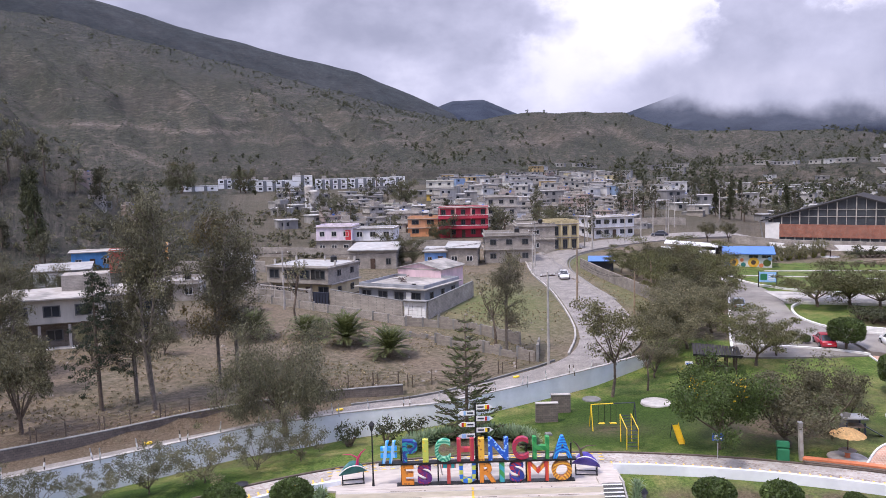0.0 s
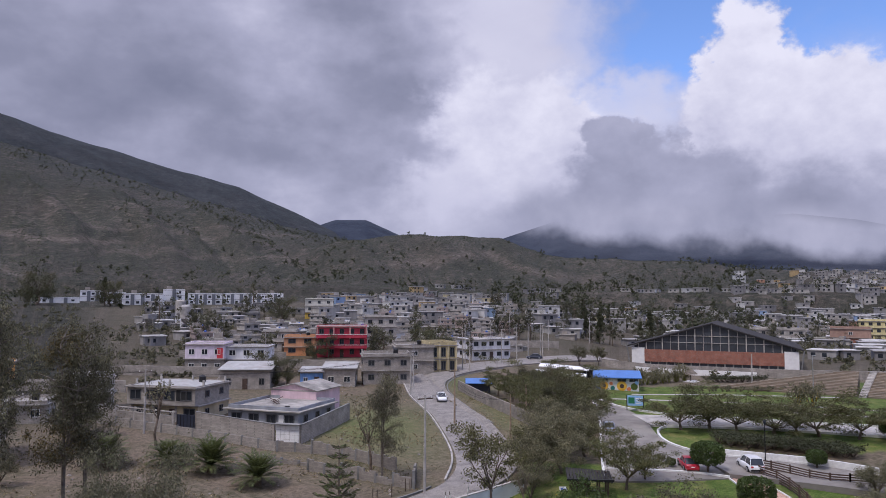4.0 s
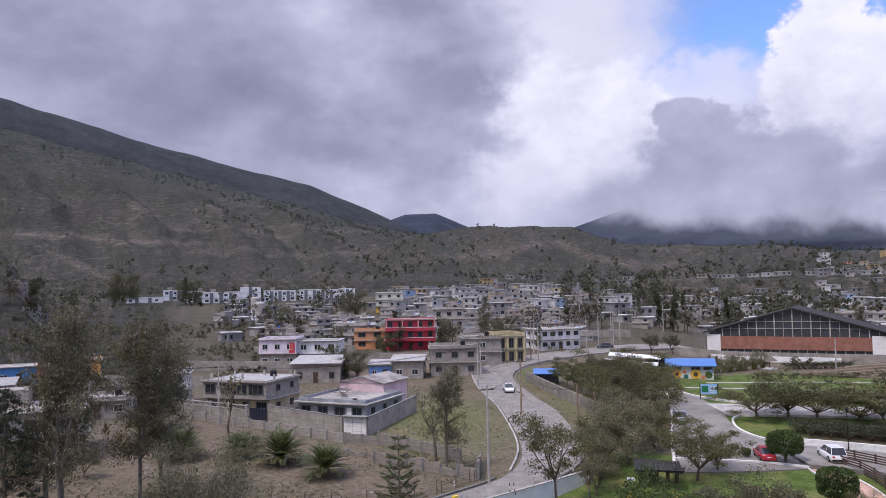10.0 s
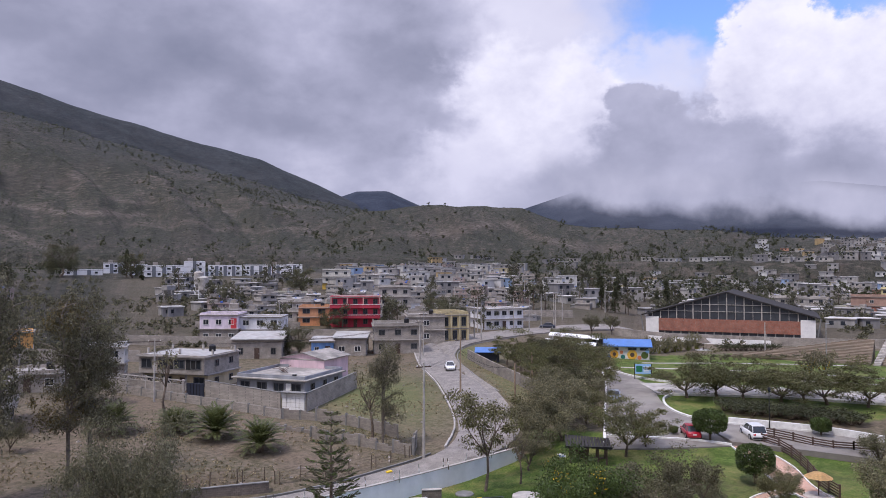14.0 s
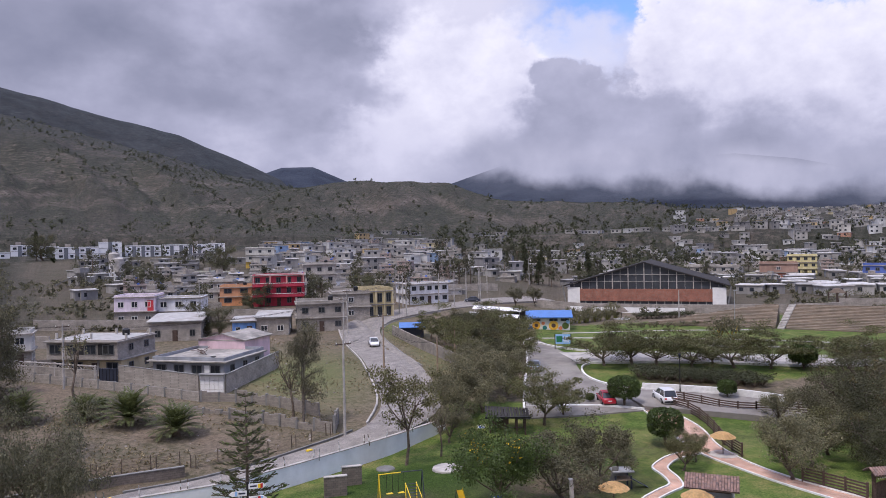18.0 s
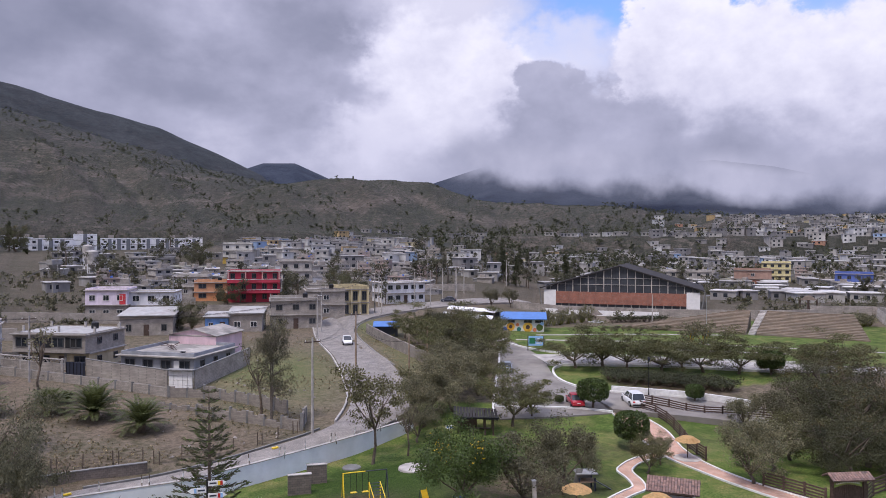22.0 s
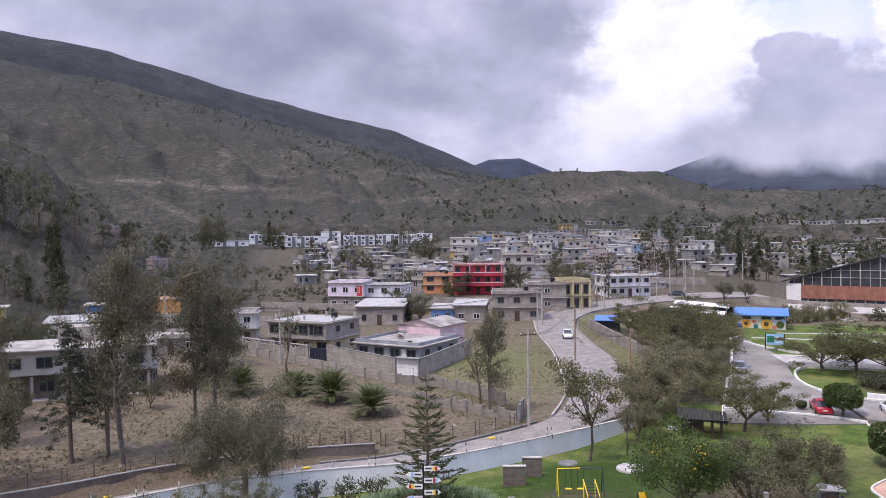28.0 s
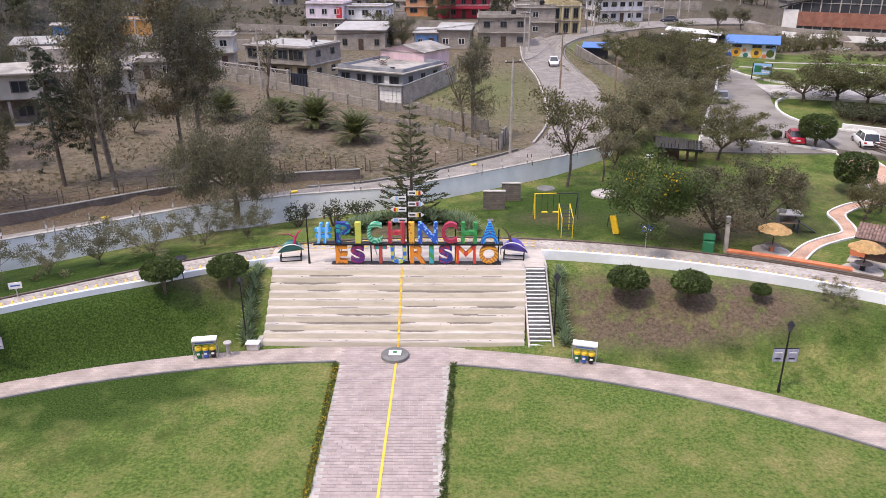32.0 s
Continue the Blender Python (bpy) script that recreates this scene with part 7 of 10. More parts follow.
        limb(bm, [(0, 0, -1), (0.1, 0, 3), (0, 0.1, 6)], [0.25, 0.2, 0.1], 5)
        leaf = "leaf_far"
        wide = (1.0, 1.5, 0.7, 1.2)[seed % 4]
        cs = rng.normal(size=(20, 3)) * [1.5 * wide, 1.5 * wide, 1.7] + [0, 0, 4.8]
        cs[:, 2] = np.maximum(cs[:, 2], 1.2)
        C, U, V = leaf_cloud(rng, cs, rng.uniform(0.7, 1.4, 20), 44, 0.27, 0.9, 0.2, 0.15)
    elif kind == "araucaria":
        bm = bmesh.new()
        H = 10.6
        limb(bm, [(0, 0, -0.3), (0.05, 0, H * 0.5), (0, 0, H)], [0.17, 0.11, 0.02])
        Cs, Us, Vs = [], [], []
        for t in range(13):
            z = 0.9 + t * (H - 1.2) / 12.5
            reach = 3.15 * (1 - (z / H) ** 1.3) + 0.2
            nb = 6 if t < 10 else 5
            for k in range(nb):
                a = 2 * math.pi * (k + 0.5 * (t % 2) + rng.uniform(-0.2, 0.2)) / nb
                l = reach * rng.uniform(0.8, 1.1)
                pts = [np.array([math.cos(a) * l * s, math.sin(a) * l * s, z + 0.28 * s * l * (0.35 if s < 0.7 else 0.55) - 0.25 * math.sin(s * 3) * (1 - z / H)]) for s in (0, 0.5, 1)]
                limb(bm, [tuple(p) for p in pts], [0.035, 0.025, 0.012], 4)
                for s in np.linspace(0.22, 1.0, max(5, int(l * 9))):
                    p = pts[0] + (pts[2] - pts[0]) * s; p[2] = np.interp(s, [0, 0.5, 1], [q[2] for q in pts])
                    for sd in (-1, 1):
                        for _ in range(1):
                            u = np.array([math.cos(a + sd * 0.9), math.sin(a + sd * 0.9), rng.uniform(0.0, 0.55)]) * (0.26 * (1.15 - 0.5 * s))
                            Cs.append(p + u + rng.normal(size=3) * 0.04); Us.append(u * 1.1); Vs.append(np.array([rng.normal() * 0.03, rng.normal() * 0.03, 0.085]))
        C, U, V = map(np.array, (Cs, Us, Vs))
        leaf = "leaf_euc"
        extra = (rng.uniform(size=len(C)) < 0.3, "leaf_topiary")
    elif kind == "palm":
        bark, leaf = "bark", "leaf_palm"
        bm = bmesh.new()
        limb(bm, [(0, 0, -0.3), (0, 0, 0.3), (0, 0, 0.7)], [0.36, 0.38, 0.40], 10)
        Cs, Us, Vs = [], [], []
        for k in range(64):
            a, up = k * 2.4, 1.5 - 1.35 * (k / 64) ** 1.1 + rng.uniform(-0.1, 0.1)
            l = 2.75 * rng.uniform(0.85, 1.1)
            p = np.array([0.0, 0, 0.7]); step = l / 18
            for s in range(18):
                ang = up - 0.016 * s - 0.0020 * s * s
                dvec = np.array([math.cos(a) * math.cos(ang), math.sin(a) * math.cos(ang), math.sin(ang)])
                p = p + dvec * step
                side = np.array([-math.sin(a), math.cos(a), 0])
                for sd in (-1, 1):
                    u = (side * sd + dvec * 0.7 + [0, 0, -0.15]) * (0.25 * math.sin(0.35 + 2.4 * s / 18))
                    Cs.append(p + u * 0.8); Us.append(u); Vs.append(dvec * 0.12 + rng.normal(size=3) * 0.012)
        C, U, V = map(np.array, (Cs, Us, Vs))
    elif kind == "shrub":
        leaf = "leaf_dark" if seed == 1 else "leaf_olive"
        bm = bmesh.new()
        ends = []
        for k in range(9):
            a = k * 2.4; r = rng.uniform(0.3, 0.85); e = np.array([math.cos(a) * r, math.sin(a) * r, rng.uniform(0.6, 1.3)])
            limb(bm, [(0, 0, -0.1), tuple(e * 0.5), tuple(e)], [0.04, 0.03, 0.012], 5); ends.append(e)
        C, U, V = leaf_cloud(rng, np.array(ends), rng.uniform(0.3, 0.6, 9), 70, 0.075, 0.8, 0.2, 0.05)
    elif kind == "agave":
        leaf = "leaf_agave"
        bm = bmesh.new(); limb(bm, [(0, 0, -0.1), (0, 0, 0.1), (0, 0, 0.2)], [0.1, 0.1, 0.08], 6)
        Cs, Us, Vs = [], [], []
        for k in range(34):
            a, up = k * 2.4, 1.35 - 1.25 * k / 34
            dvec = np.array([math.cos(a) * math.cos(up), math.sin(a) * math.cos(up), math.sin(up)])
            side = np.array([-math.sin(a), math.cos(a), 0]) * 0.11
            Cs.append(dvec * 0.34 + [0, 0, 0.1]); Us.append(dvec * 0.36); Vs.append(side)
        C, U, V = map(np.array, (Cs, Us, Vs))
    tm = bpy.data.meshes.new("trunk")
    for f in bm.faces:
        f.smooth = True
    bm.to_mesh(tm); bm.free(); tm.materials.append(M[bark])
    mats, idx = [M[leaf]], None
    if extra is not None:
        mats.append(M[extra[1]]); idx = extra[0].astype(np.int32)
    PLANT[key] = tm, quads_mesh("crown", C, U, V, mats, idx)
    return PLANT[key]


def tree(kind, x, y, s=1.0, seed=0, label="", category="tree", group="", turn=None, sz=None, z=None, name=None):
    tm, cm = plant(kind, seed)
    z = land(x, y) if z is None else z
    t = thing(name or "tree", pose(x, y, z, 0, 0, (x * 37 + y * 53) % 360 if turn is None else turn) @ Matrix.Diagonal((s, s, sz or s, 1)), label, category, group)
    part("trunk", tm, None, t)
    part("crown", cm, None, t)
    return t


L_EUC = "tall ragged eucalyptus with a bare trunk and sparse grey-green crown"
for i, (x, y, s, h) in enumerate(((-27.4, 66.2, 1.35, 1.42), (-29.8, 68.2, 1.1, 1.25), (-24.0, 75.0, 1.35, 1.3), (-22.8, 77.5, 1.1, 1.1), (-42.5, 70.5, 1.0, 0.95), (-47, 76, 1.05, 1.0), (-52, 70, 1.1, 1.1), (-38.5, 95, 1.1, 1.1))):
    tree("euc", x, y, s, (0, 1, 3, 2)[i % 4], L_EUC, "tree", "eucalyptus in the dry field", sz=h)
tree("cedar", -32.3, 66.3, 1.05, 0, "dark drooping cedar behind the road", "tree")
tree("pepper", -36.4, 60.4, 1.25, 1, "spreading grey-leaved tree behind the road", "tree", sz=1.5)
for i, (x, y, s) in enumerate(((-41.5, 63, 1.2), (-45.5, 61, 1.1), (-50, 64, 1.2))):
    tree("pepper", x, y, s, i, "spreading grey-leaved tree behind the road", "tree", "grey trees behind the road")
for i, (x, y, s) in enumerate(((-50.5, 83, 0.8), (-46, 80.5, 0.7), (-41, 84, 0.75), (-37.5, 82, 0.6), (-54, 79, 0.9), (-33.5, 86, 0.6))):
    tree("pepper", x, y, s, i % 2, "scrubby grey-leaved tree before the cream house", "tree", "scrub trees before the cream house")
tree("dense", -31.6, 108.8, 1.15, 0, "dark full tree with yellowing top before the block wall", "tree")
for i, (x, y, s) in enumerate(((-61, 98, 1.5), (-66, 94, 1.55), (-57, 104, 1.1), (-71, 101, 1.4), (-64, 108, 1.1), (-76, 96, 1.4))):
    tree("dense", x, y, s, i % 3, "tall dense dark green tree beside the cream house", "tree", "dark grove beside the cream house")
for i, (x, y, s) in enumerate(((-93, 172, 1.7), (-97, 176, 1.5), (-128, 207, 1.7), (-134, 203, 1.6), (-122, 214, 1.6), (-118, 226, 1.5), (-104, 232, 1.4))):
    tree("far" if i > 1 else "conifer", x, y, s, i % 4, "dark tree on the near slope", "tree", "trees on the near slope", sz=s * 1.25)
tree("euc", 6.6, 83.5, 0.85, 2, "half-bare eucalyptus with thin upper branches", "tree")
tree("bare", 5.6, 86, 1.25, 1, "leafless tall tree beside the field wall", "tree")
tree("bare", -20.6, 101, 1.35, 2, "thin leafless tree before the grey house", "tree")
tree("willow", -14.8, 61.6, 1.22, 0, "broad drooping pepper tree with grey-olive foliage", "tree")
tree("araucaria", 0.75, 60.3, 1.0, 0, "tiered dark araucaria behind the painted sign", "tree")
tree("broad", 20.3, 55.7, 1.4, 0, "round dense green tree with yellow blossoms", "tree")
tree("pepper", 25.8, 55.9, 1.5, 0, "spreading multi-stemmed tree with grey-green leaves", "tree", turn=40, sz=1.0)
tree("pepper", 30.2, 58.0, 1.1, 1, "spreading multi-stemmed tree with grey-green leaves", "tree")
tree("thin", 15.8, 71.5, 1.65, 0, "slender twin-stemmed tree with drooping leaf clusters", "tree")
tree("bare", 19.6, 72.2, 0.8, 3, "small thinly leaved tree beside the road wall", "tree")
for i, (x, y, s) in enumerate(((23.2, 80.5, 1.2), (25.2, 84, 1.3), (27.5, 83, 1.35), (29.5, 88, 1.4), (33.2, 90, 1.2), (31, 94, 1.3), (34.8, 95.5, 1.2), (30.5, 99, 1.2), (21.6, 76.2, 0.85))):
    tree("pepper", x, y, s, (0, 1, 0, 1, 2)[i % 5], "rounded grey-green pepper tree in the roadside grove", "tree", "grove between road and car park", sz=s * 0.82)
for i, (x, y, s) in enumerate(((35.5, 101, 1.5), (38.8, 104, 1.5), (33.5, 106, 1.5), (37, 110, 1.6), (40.5, 112, 1.5), (34.8, 114, 1.5), (39, 118, 1.6), (43.2, 120, 1.5), (35.5, 121, 1.4), (40, 126, 1.6), (44.5, 128, 1.5), (34.5, 128, 1.3), (38, 133, 1.4), (42.5, 135, 1.3), (33.5, 135, 1.2))):
    tree("acacia" if i % 3 else "dense", x, y, s * (1 if i % 3 else 0.62), i % 3, "low spreading olive-green tree in the roadside grove", "tree", "grove between road and car park", sz=s * (0.98 if i % 3 else 0.6))
for i, (x, y, s) in enumerate(((32.9, 77.4, 1.25), (36.4, 79.8, 0.9))):
    tree("acacia", x, y, s, i, "low flat-topped dark tree at the car park edge", "tree", sz=s * 1.1)
for i, (x, y) in enumerate(((52.4, 101.2), (56.0, 99.0), (59.6, 97.6), (63.0, 95.8), (66.2, 94.0), (69.2, 92.0), (72.2, 90.6), (82.0, 86.0), (86.5, 84.5))):
    tree("acacia", x + 0.5 * math.sin(i * 2.3), y + 0.9 * math.sin(i * 1.7), 1.75 + 0.2 * math.sin(i * 2.9), i % 3, "flat-topped acacia with layered dark foliage", "tree", "acacias along the drive", sz=1.18 + 0.1 * math.sin(i * 1.3))
for x, y, s, lab in ((42.7, 68.2, 1.42, 1), (44.8, 80.9, 1.36, 1), (58.2, 79.6, 0.85, 0), (41.7, 83.9, 0.42, 0), (-11.6, 47.5, 1.0, 1), (-15.7, 46.1, 1.0, 1), (16.6, 47.1, 1.0, 1), (20.7, 46.2, 0.95, 1), (25.3, 45.7, 0.5, 0), (76.3, 87.7, 1.3, 1), (50, 60, 0.7, 0)):
    tree("boxtree" if x > 40 else "topiary", x, y, s, int(x) % 2, "clipped mushroom-shaped topiary tree" if lab else "small clipped round shrub", "topiary", "clipped topiary on the banks")
for i, (x, y, s) in enumerate(((47.5, 55.3, 0.95), (51.5, 57.8, 0.9), (56, 60.5, 0.95), (61, 66.5, 0.95), (65, 61.5, 1.0), (69, 65, 1.0), (72.3, 61, 1.1), (70, 54.5, 1.0), (77, 67, 1.1), (66, 71, 0.9), (74, 75, 0.9), (80, 60, 1.1), (58.5, 71, 0.72), (57, 54, 0.8), (61.5, 56.5, 0.85), (66, 57, 0.8), (62, 52.5, 0.6), (72, 57, 0.8), (75.5, 56, 0.9))):
    tree("dense" if i > 3 and i != 12 else "pepper", x, y, s * 1.25, i % 3, "dense dark park tree with mixed green foliage" if i > 3 else "airy grey-green park tree", "tree", "park trees behind the fences", sz=s * 1.0)
for i, (x, y, s) in enumerate(((33.5, 61, 0.5), (36, 65.5, 0.45), (39.8, 60.5, 0.7), (30.5, 63, 0.5), (42.5, 62.5, 0.55))):
    tree("pepper", x, y, s, i % 3, "young thinly leaved tree on the park lawn", "tree", "young trees on the park lawn")
for i, (x, y, s) in enumerate(((-17.9, 93.0, 1.0), (-12.5, 89.3, 1.3), (-6.9, 83.4, 1.15), (-24.9, 93.2, 1.2), (-17, 98, 0.5))):
    tree("palm", x, y, s, i % 2, "stout date palm with a wide crown of arching fronds", "palm", "date palms in the dry field", name="palm_tree")
for i in range(22):
    x = 53.5 + i * 0.58
    tree("shrub", x, 95.2 - 0.83 * (x - 53.5) - 2.2 - 1.5 * math.sin(i * 2.1), 1.9, 1, "low dark shrub in the planted island", "shrub", "shrubs in the planted island", name="shrub", sz=1.1)
rng_p = random.Random(21)
for i, (x, y, s) in enumerate(((-28.7, 47.6, 1.05), (-25.4, 49.0, 0.85), (-22.4, 50.8, 1.05), (-19.0, 52.3, 1.1), (-15.6, 54.6, 0.9), (-12.4, 56.3, 1.0), (-32.4, 46.4, 1.0), (-36.5, 43.4, 1.1), (-40.5, 41.5, 1.0), (-30.5, 44.2, 0.8))):
    tree("young", x, y, s, i % 4, "young spreading tree with sparse grey-green leaves", "tree", "young trees before the road wall")
for x, y in ((-9.2, 60.5), (-6.0, 59.8), (-3.7, 60.6)):
    tree("shrub", x, y, 1.45, 1, "leafy green shrub before the white road wall", "shrub", "shrubs before the road wall", name="shrub")
for i in range(16):
    t = i / 15
    tree("agave", -9.75 - 0.35 * rng_p.random() - 0.2 * t, 44.3 + 5.2 * t, 1.15, i % 2, "spiky grey-green agave beside the stair", "agave", "agaves beside the stair", name="agave", z=0.1 + 3.1 * t)
    tree("agave", 11.75 + 0.4 * rng_p.random(), 44.2 + 5.4 * t, 1.1, i % 2, "spiky grey-green agave beside the stair", "agave", "agaves beside the stair", name="agave", z=0.1 + 3.0 * t)
for i in range(40):
    a = math.pi * (0.0 + i / 39)
    tree("agave", 0.9 + 4.9 * math.cos(a) + rng_p.uniform(-0.3, 0.3), 57.0 + 3.3 * math.sin(a) + rng_p.uniform(-0.4, 0.4), 1.7, i % 2, "spiky green agave in the ring behind the sign", "agave", "agaves in the ring behind the sign", name="agave")
# trees among the houses and on the slopes
rng_t = random.Random(9)
for az0, az1, d0, d1, n, kind, s0, s1 in ((-9, 15, 185, 340, 34, "far", 0.6, 1.1), (14, 31, 225, 400, 46, "far", 0.55, 1.15), (30, 58, 230, 420, 60, "far", 0.5, 1.0), (-40, -20, 165, 300, 30, "far", 0.6, 1.2), (19.5, 27, 255, 330, 9, "conifer", 0.9, 1.7)):
    for i in range(n):
        az, d = radians(rng_t.uniform(az0, az1)), rng_t.uniform(d0, d1)
        x, y = d * math.sin(az), d * math.cos(az)
        if abs(x - 103) < 24 and 150 < y < 215:
            continue
        s = rng_t.uniform(s0, s1)
        tree(kind, x, y, s, i % 4, "dark leafy tree among the distant houses", "tree", "trees across the town and slopes", turn=rng_t.uniform(0, 360))


def distant_woods():
    """Trees too far to tell apart, as one mesh of leaf clumps and stems."""
    rng = np.random.default_rng(12)
    cs, rs = [], []
    for a0, a1, d0, d1, n in ((28, 62, 330, 1500, 900), (14, 34, 330, 700, 260), (-10, 16, 400, 640, 70), (-30, -8, 380, 620, 50), (5, 34, 560, 1050, 80), (-32, 4, 700, 1300, 25), (-9, 3, 1180, 1470, 170), (-27, -8, 1300, 1490, 120), (-14, -2, 900, 1200, 60), (-2, 8, 640, 900, 60)):
        for _ in range(n):
            az, d = math.radians(rng.uniform(a0, a1)), rng.uniform(d0, d1)
            x, y = d * math.sin(az), d * math.cos(az)
            z, h = land(x, y), rng.uniform(3, 9) * (0.6 if d > 560 and a0 == 5 else 1)
            for k in range(5):
                cs.append((x + rng.normal() * h * 0.22, y + rng.normal() * h * 0.22, z + h * rng.uniform(0.2, 0.95))); rs.append(h * rng.uniform(0.16, 0.28))
    C, U, V = leaf_cloud(rng, np.array(cs), rs, 9, 0.8, 1.0, 0.2, 0.2)
    tagged(new("distant_woods", quads_mesh("distant_woods", C, U, V, [M["leaf_dark"]])), "dark trees between the houses of the far town", "trees", kind="stuff")


distant_woods()
for x, y, s, kind in ((-6, 152, 0.9, "dense"), (0.8, 196, 0.75, "dense"), (-12, 168, 0.8, "dense"), (-58, 300, 1.4, "far"), (-99, 396, 1.9, "dense"), (-103, 399, 1.5, "conifer"), (-135, 398, 2.5, "dense"), (-11.2, 320.5, 1.52, "dense"), (30, 205, 1.1, "dense"), (36, 212, 1.1, "dense"), (-30, 402, 1.6, "far"), (66, 178, 0.9, "pepper"), (72, 180, 0.9, "pepper")):
    tree(kind, x, y, s, 1, "dark round tree between the houses", "tree", "trees across the town and slopes")


def scrub():
    """Low bushes all over the hillsides."""
    rng = np.random.default_rng(4)
    n = 110000
    az = np.radians(np.where(rng.uniform(size=n) < 0.75, rng.uniform(-60, 30, n), rng.uniform(-45, -18, n)))
    d = np.where(rng.uniform(size=n) < 0.15, rng.uniform(170, 340, n), 520 + 1100 * rng.uniform(size=n) ** 1.3)
    keep = (d > 500) | (np.degrees(az) < -22)
    az, d = az[keep], d[keep]
    x, y = d * np.sin(az), d * np.cos(az)
    z = height(x, y)
    s = (0.3 + 0.65 * rng.uniform(size=len(x)) ** 1.7) * np.interp(d, [170, 520, 1600], [0.5, 0.9, 1.7])
    ang = rng.uniform(0, 6.28, len(x))
    base = np.array([[1, 0, 0.1], [-0.5, 0.87, 0.1], [-0.5, -0.87, 0.1], [0.1, 0.1, 0.95], [0.6, -0.5, 0.7], [-0.5, 0.3, 0.75]])
    c, sn = np.cos(ang)[:, None], np.sin(ang)[:, None]
    v = np.stack([(base[:, 0] * c - base[:, 1] * sn) * s[:, None] + x[:, None], (base[:, 0] * sn + base[:, 1] * c) * s[:, None] + y[:, None], base[:, 2] * s[:, None] * 0.9 + z[:, None] - 0.15], -1).reshape(-1, 3)
    tri = np.array([[0, 4, 3], [4, 2, 3], [2, 5, 3], [5, 1, 3], [1, 0, 3], [0, 2, 4], [2, 1, 5]])
    f = (np.arange(len(x))[:, None, None] * 6 + tri[None]).reshape(-1, 3)
    me = mesh_from("hillside_scrub", v, f.tolist(), [M["leaf_scrub"]])
    tagged(new("hillside_scrub", me), "low dark scrub bushes dotted over the dry hillsides", "scrub", kind="stuff")


M["leaf_scrub"] = material("leaf_scrub", (0.047, 0.052, 0.030), 0.8, 0.3, 0.05, bump=0, island=0.45)
scrub()


def tufts():
    """Dry grass and weeds over the waste ground beyond the road."""
    rng = np.random.default_rng(14)
    x = np.concatenate([rng.uniform(-60, 10, 9000), rng.uniform(3, 17, 1800), rng.uniform(26, 34, 700)])
    y = np.concatenate([rng.uniform(60, 106, 9000), rng.uniform(86, 150, 1800), rng.uniform(104, 150, 700)])
    ok = (y > wall_y(x) + 6.5) | (x > 26)
    clump = np.sin(x * 0.31 + 1.3 * np.sin(y * 0.23)) + np.sin(y * 0.37 + x * 0.11) + rng.normal(size=len(x)) * 0.7
    ok &= clump > 0.1
    x, y = x[ok], y[ok]
    C, U, V = leaf_cloud(rng, np.stack([x, y, height(x, y) + 0.1], 1), rng.uniform(0.08, 0.26, len(x)), 8, 0.09, 0.55, -1.2, 0.1)
    idx = np.repeat(rng.choice([0, 0, 0, 0, 0, 1], len(C) // 4 + 1), 4)[:len(C)]
    tagged(new("dry_grass", quads_mesh("dry_grass", C, U, V, [M["leaf_straw"], M["leaf_olive"], M["leaf_bright"]], idx)), "tufts of dry grass and weeds over the waste ground", "grass", kind="stuff")


M["leaf_straw"] = material("leaf_straw", (0.26, 0.21, 0.12), 0.8, 0.3, 0.5, bump=0, island=0.4)
tufts()


def bank_bushes():
    """Thickets on the slope behind the fields."""
    rng = np.random.default_rng(31)
    cs, rs = [], []
    for a0, a1, d0, d1, n in ((-44, -16, 190, 400, 150), (-26, -9, 150, 300, 150), (-12, -4, 215, 400, 90), (26, 56, 175, 330, 420), (28, 56, 330, 480, 200)):
        for _ in range(n):
            az, d = math.radians(rng.uniform(a0, a1)), rng.uniform(d0, d1)
            x, y = d * math.sin(az), d * math.cos(az)
            if math.hypot(x - 103, y - 185) < 34 or math.hypot(x - 118, y - 128) < 30:
                continue
            z, h = land(x, y), rng.uniform(1.0, 3.4)
            for k in range(4):
                cs.append((x + rng.normal() * h * 0.5, y + rng.normal() * h * 0.5, z + h * rng.uniform(0.1, 0.8))); rs.append(h * rng.uniform(0.3, 0.5))
    C, U, V = leaf_cloud(rng, np.array(cs), rs, 34, 0.3, 0.9, 0.2, 0.2)
    tagged(new("bank_thicket", quads_mesh("bank_thicket", C, U, V, [M["leaf_far"], M["leaf_olive"]], rng.integers(0, 4, len(C)) // 3)), "dark scrub thickets on the slope behind the houses", "bushes", kind="stuff")


bank_bushes()


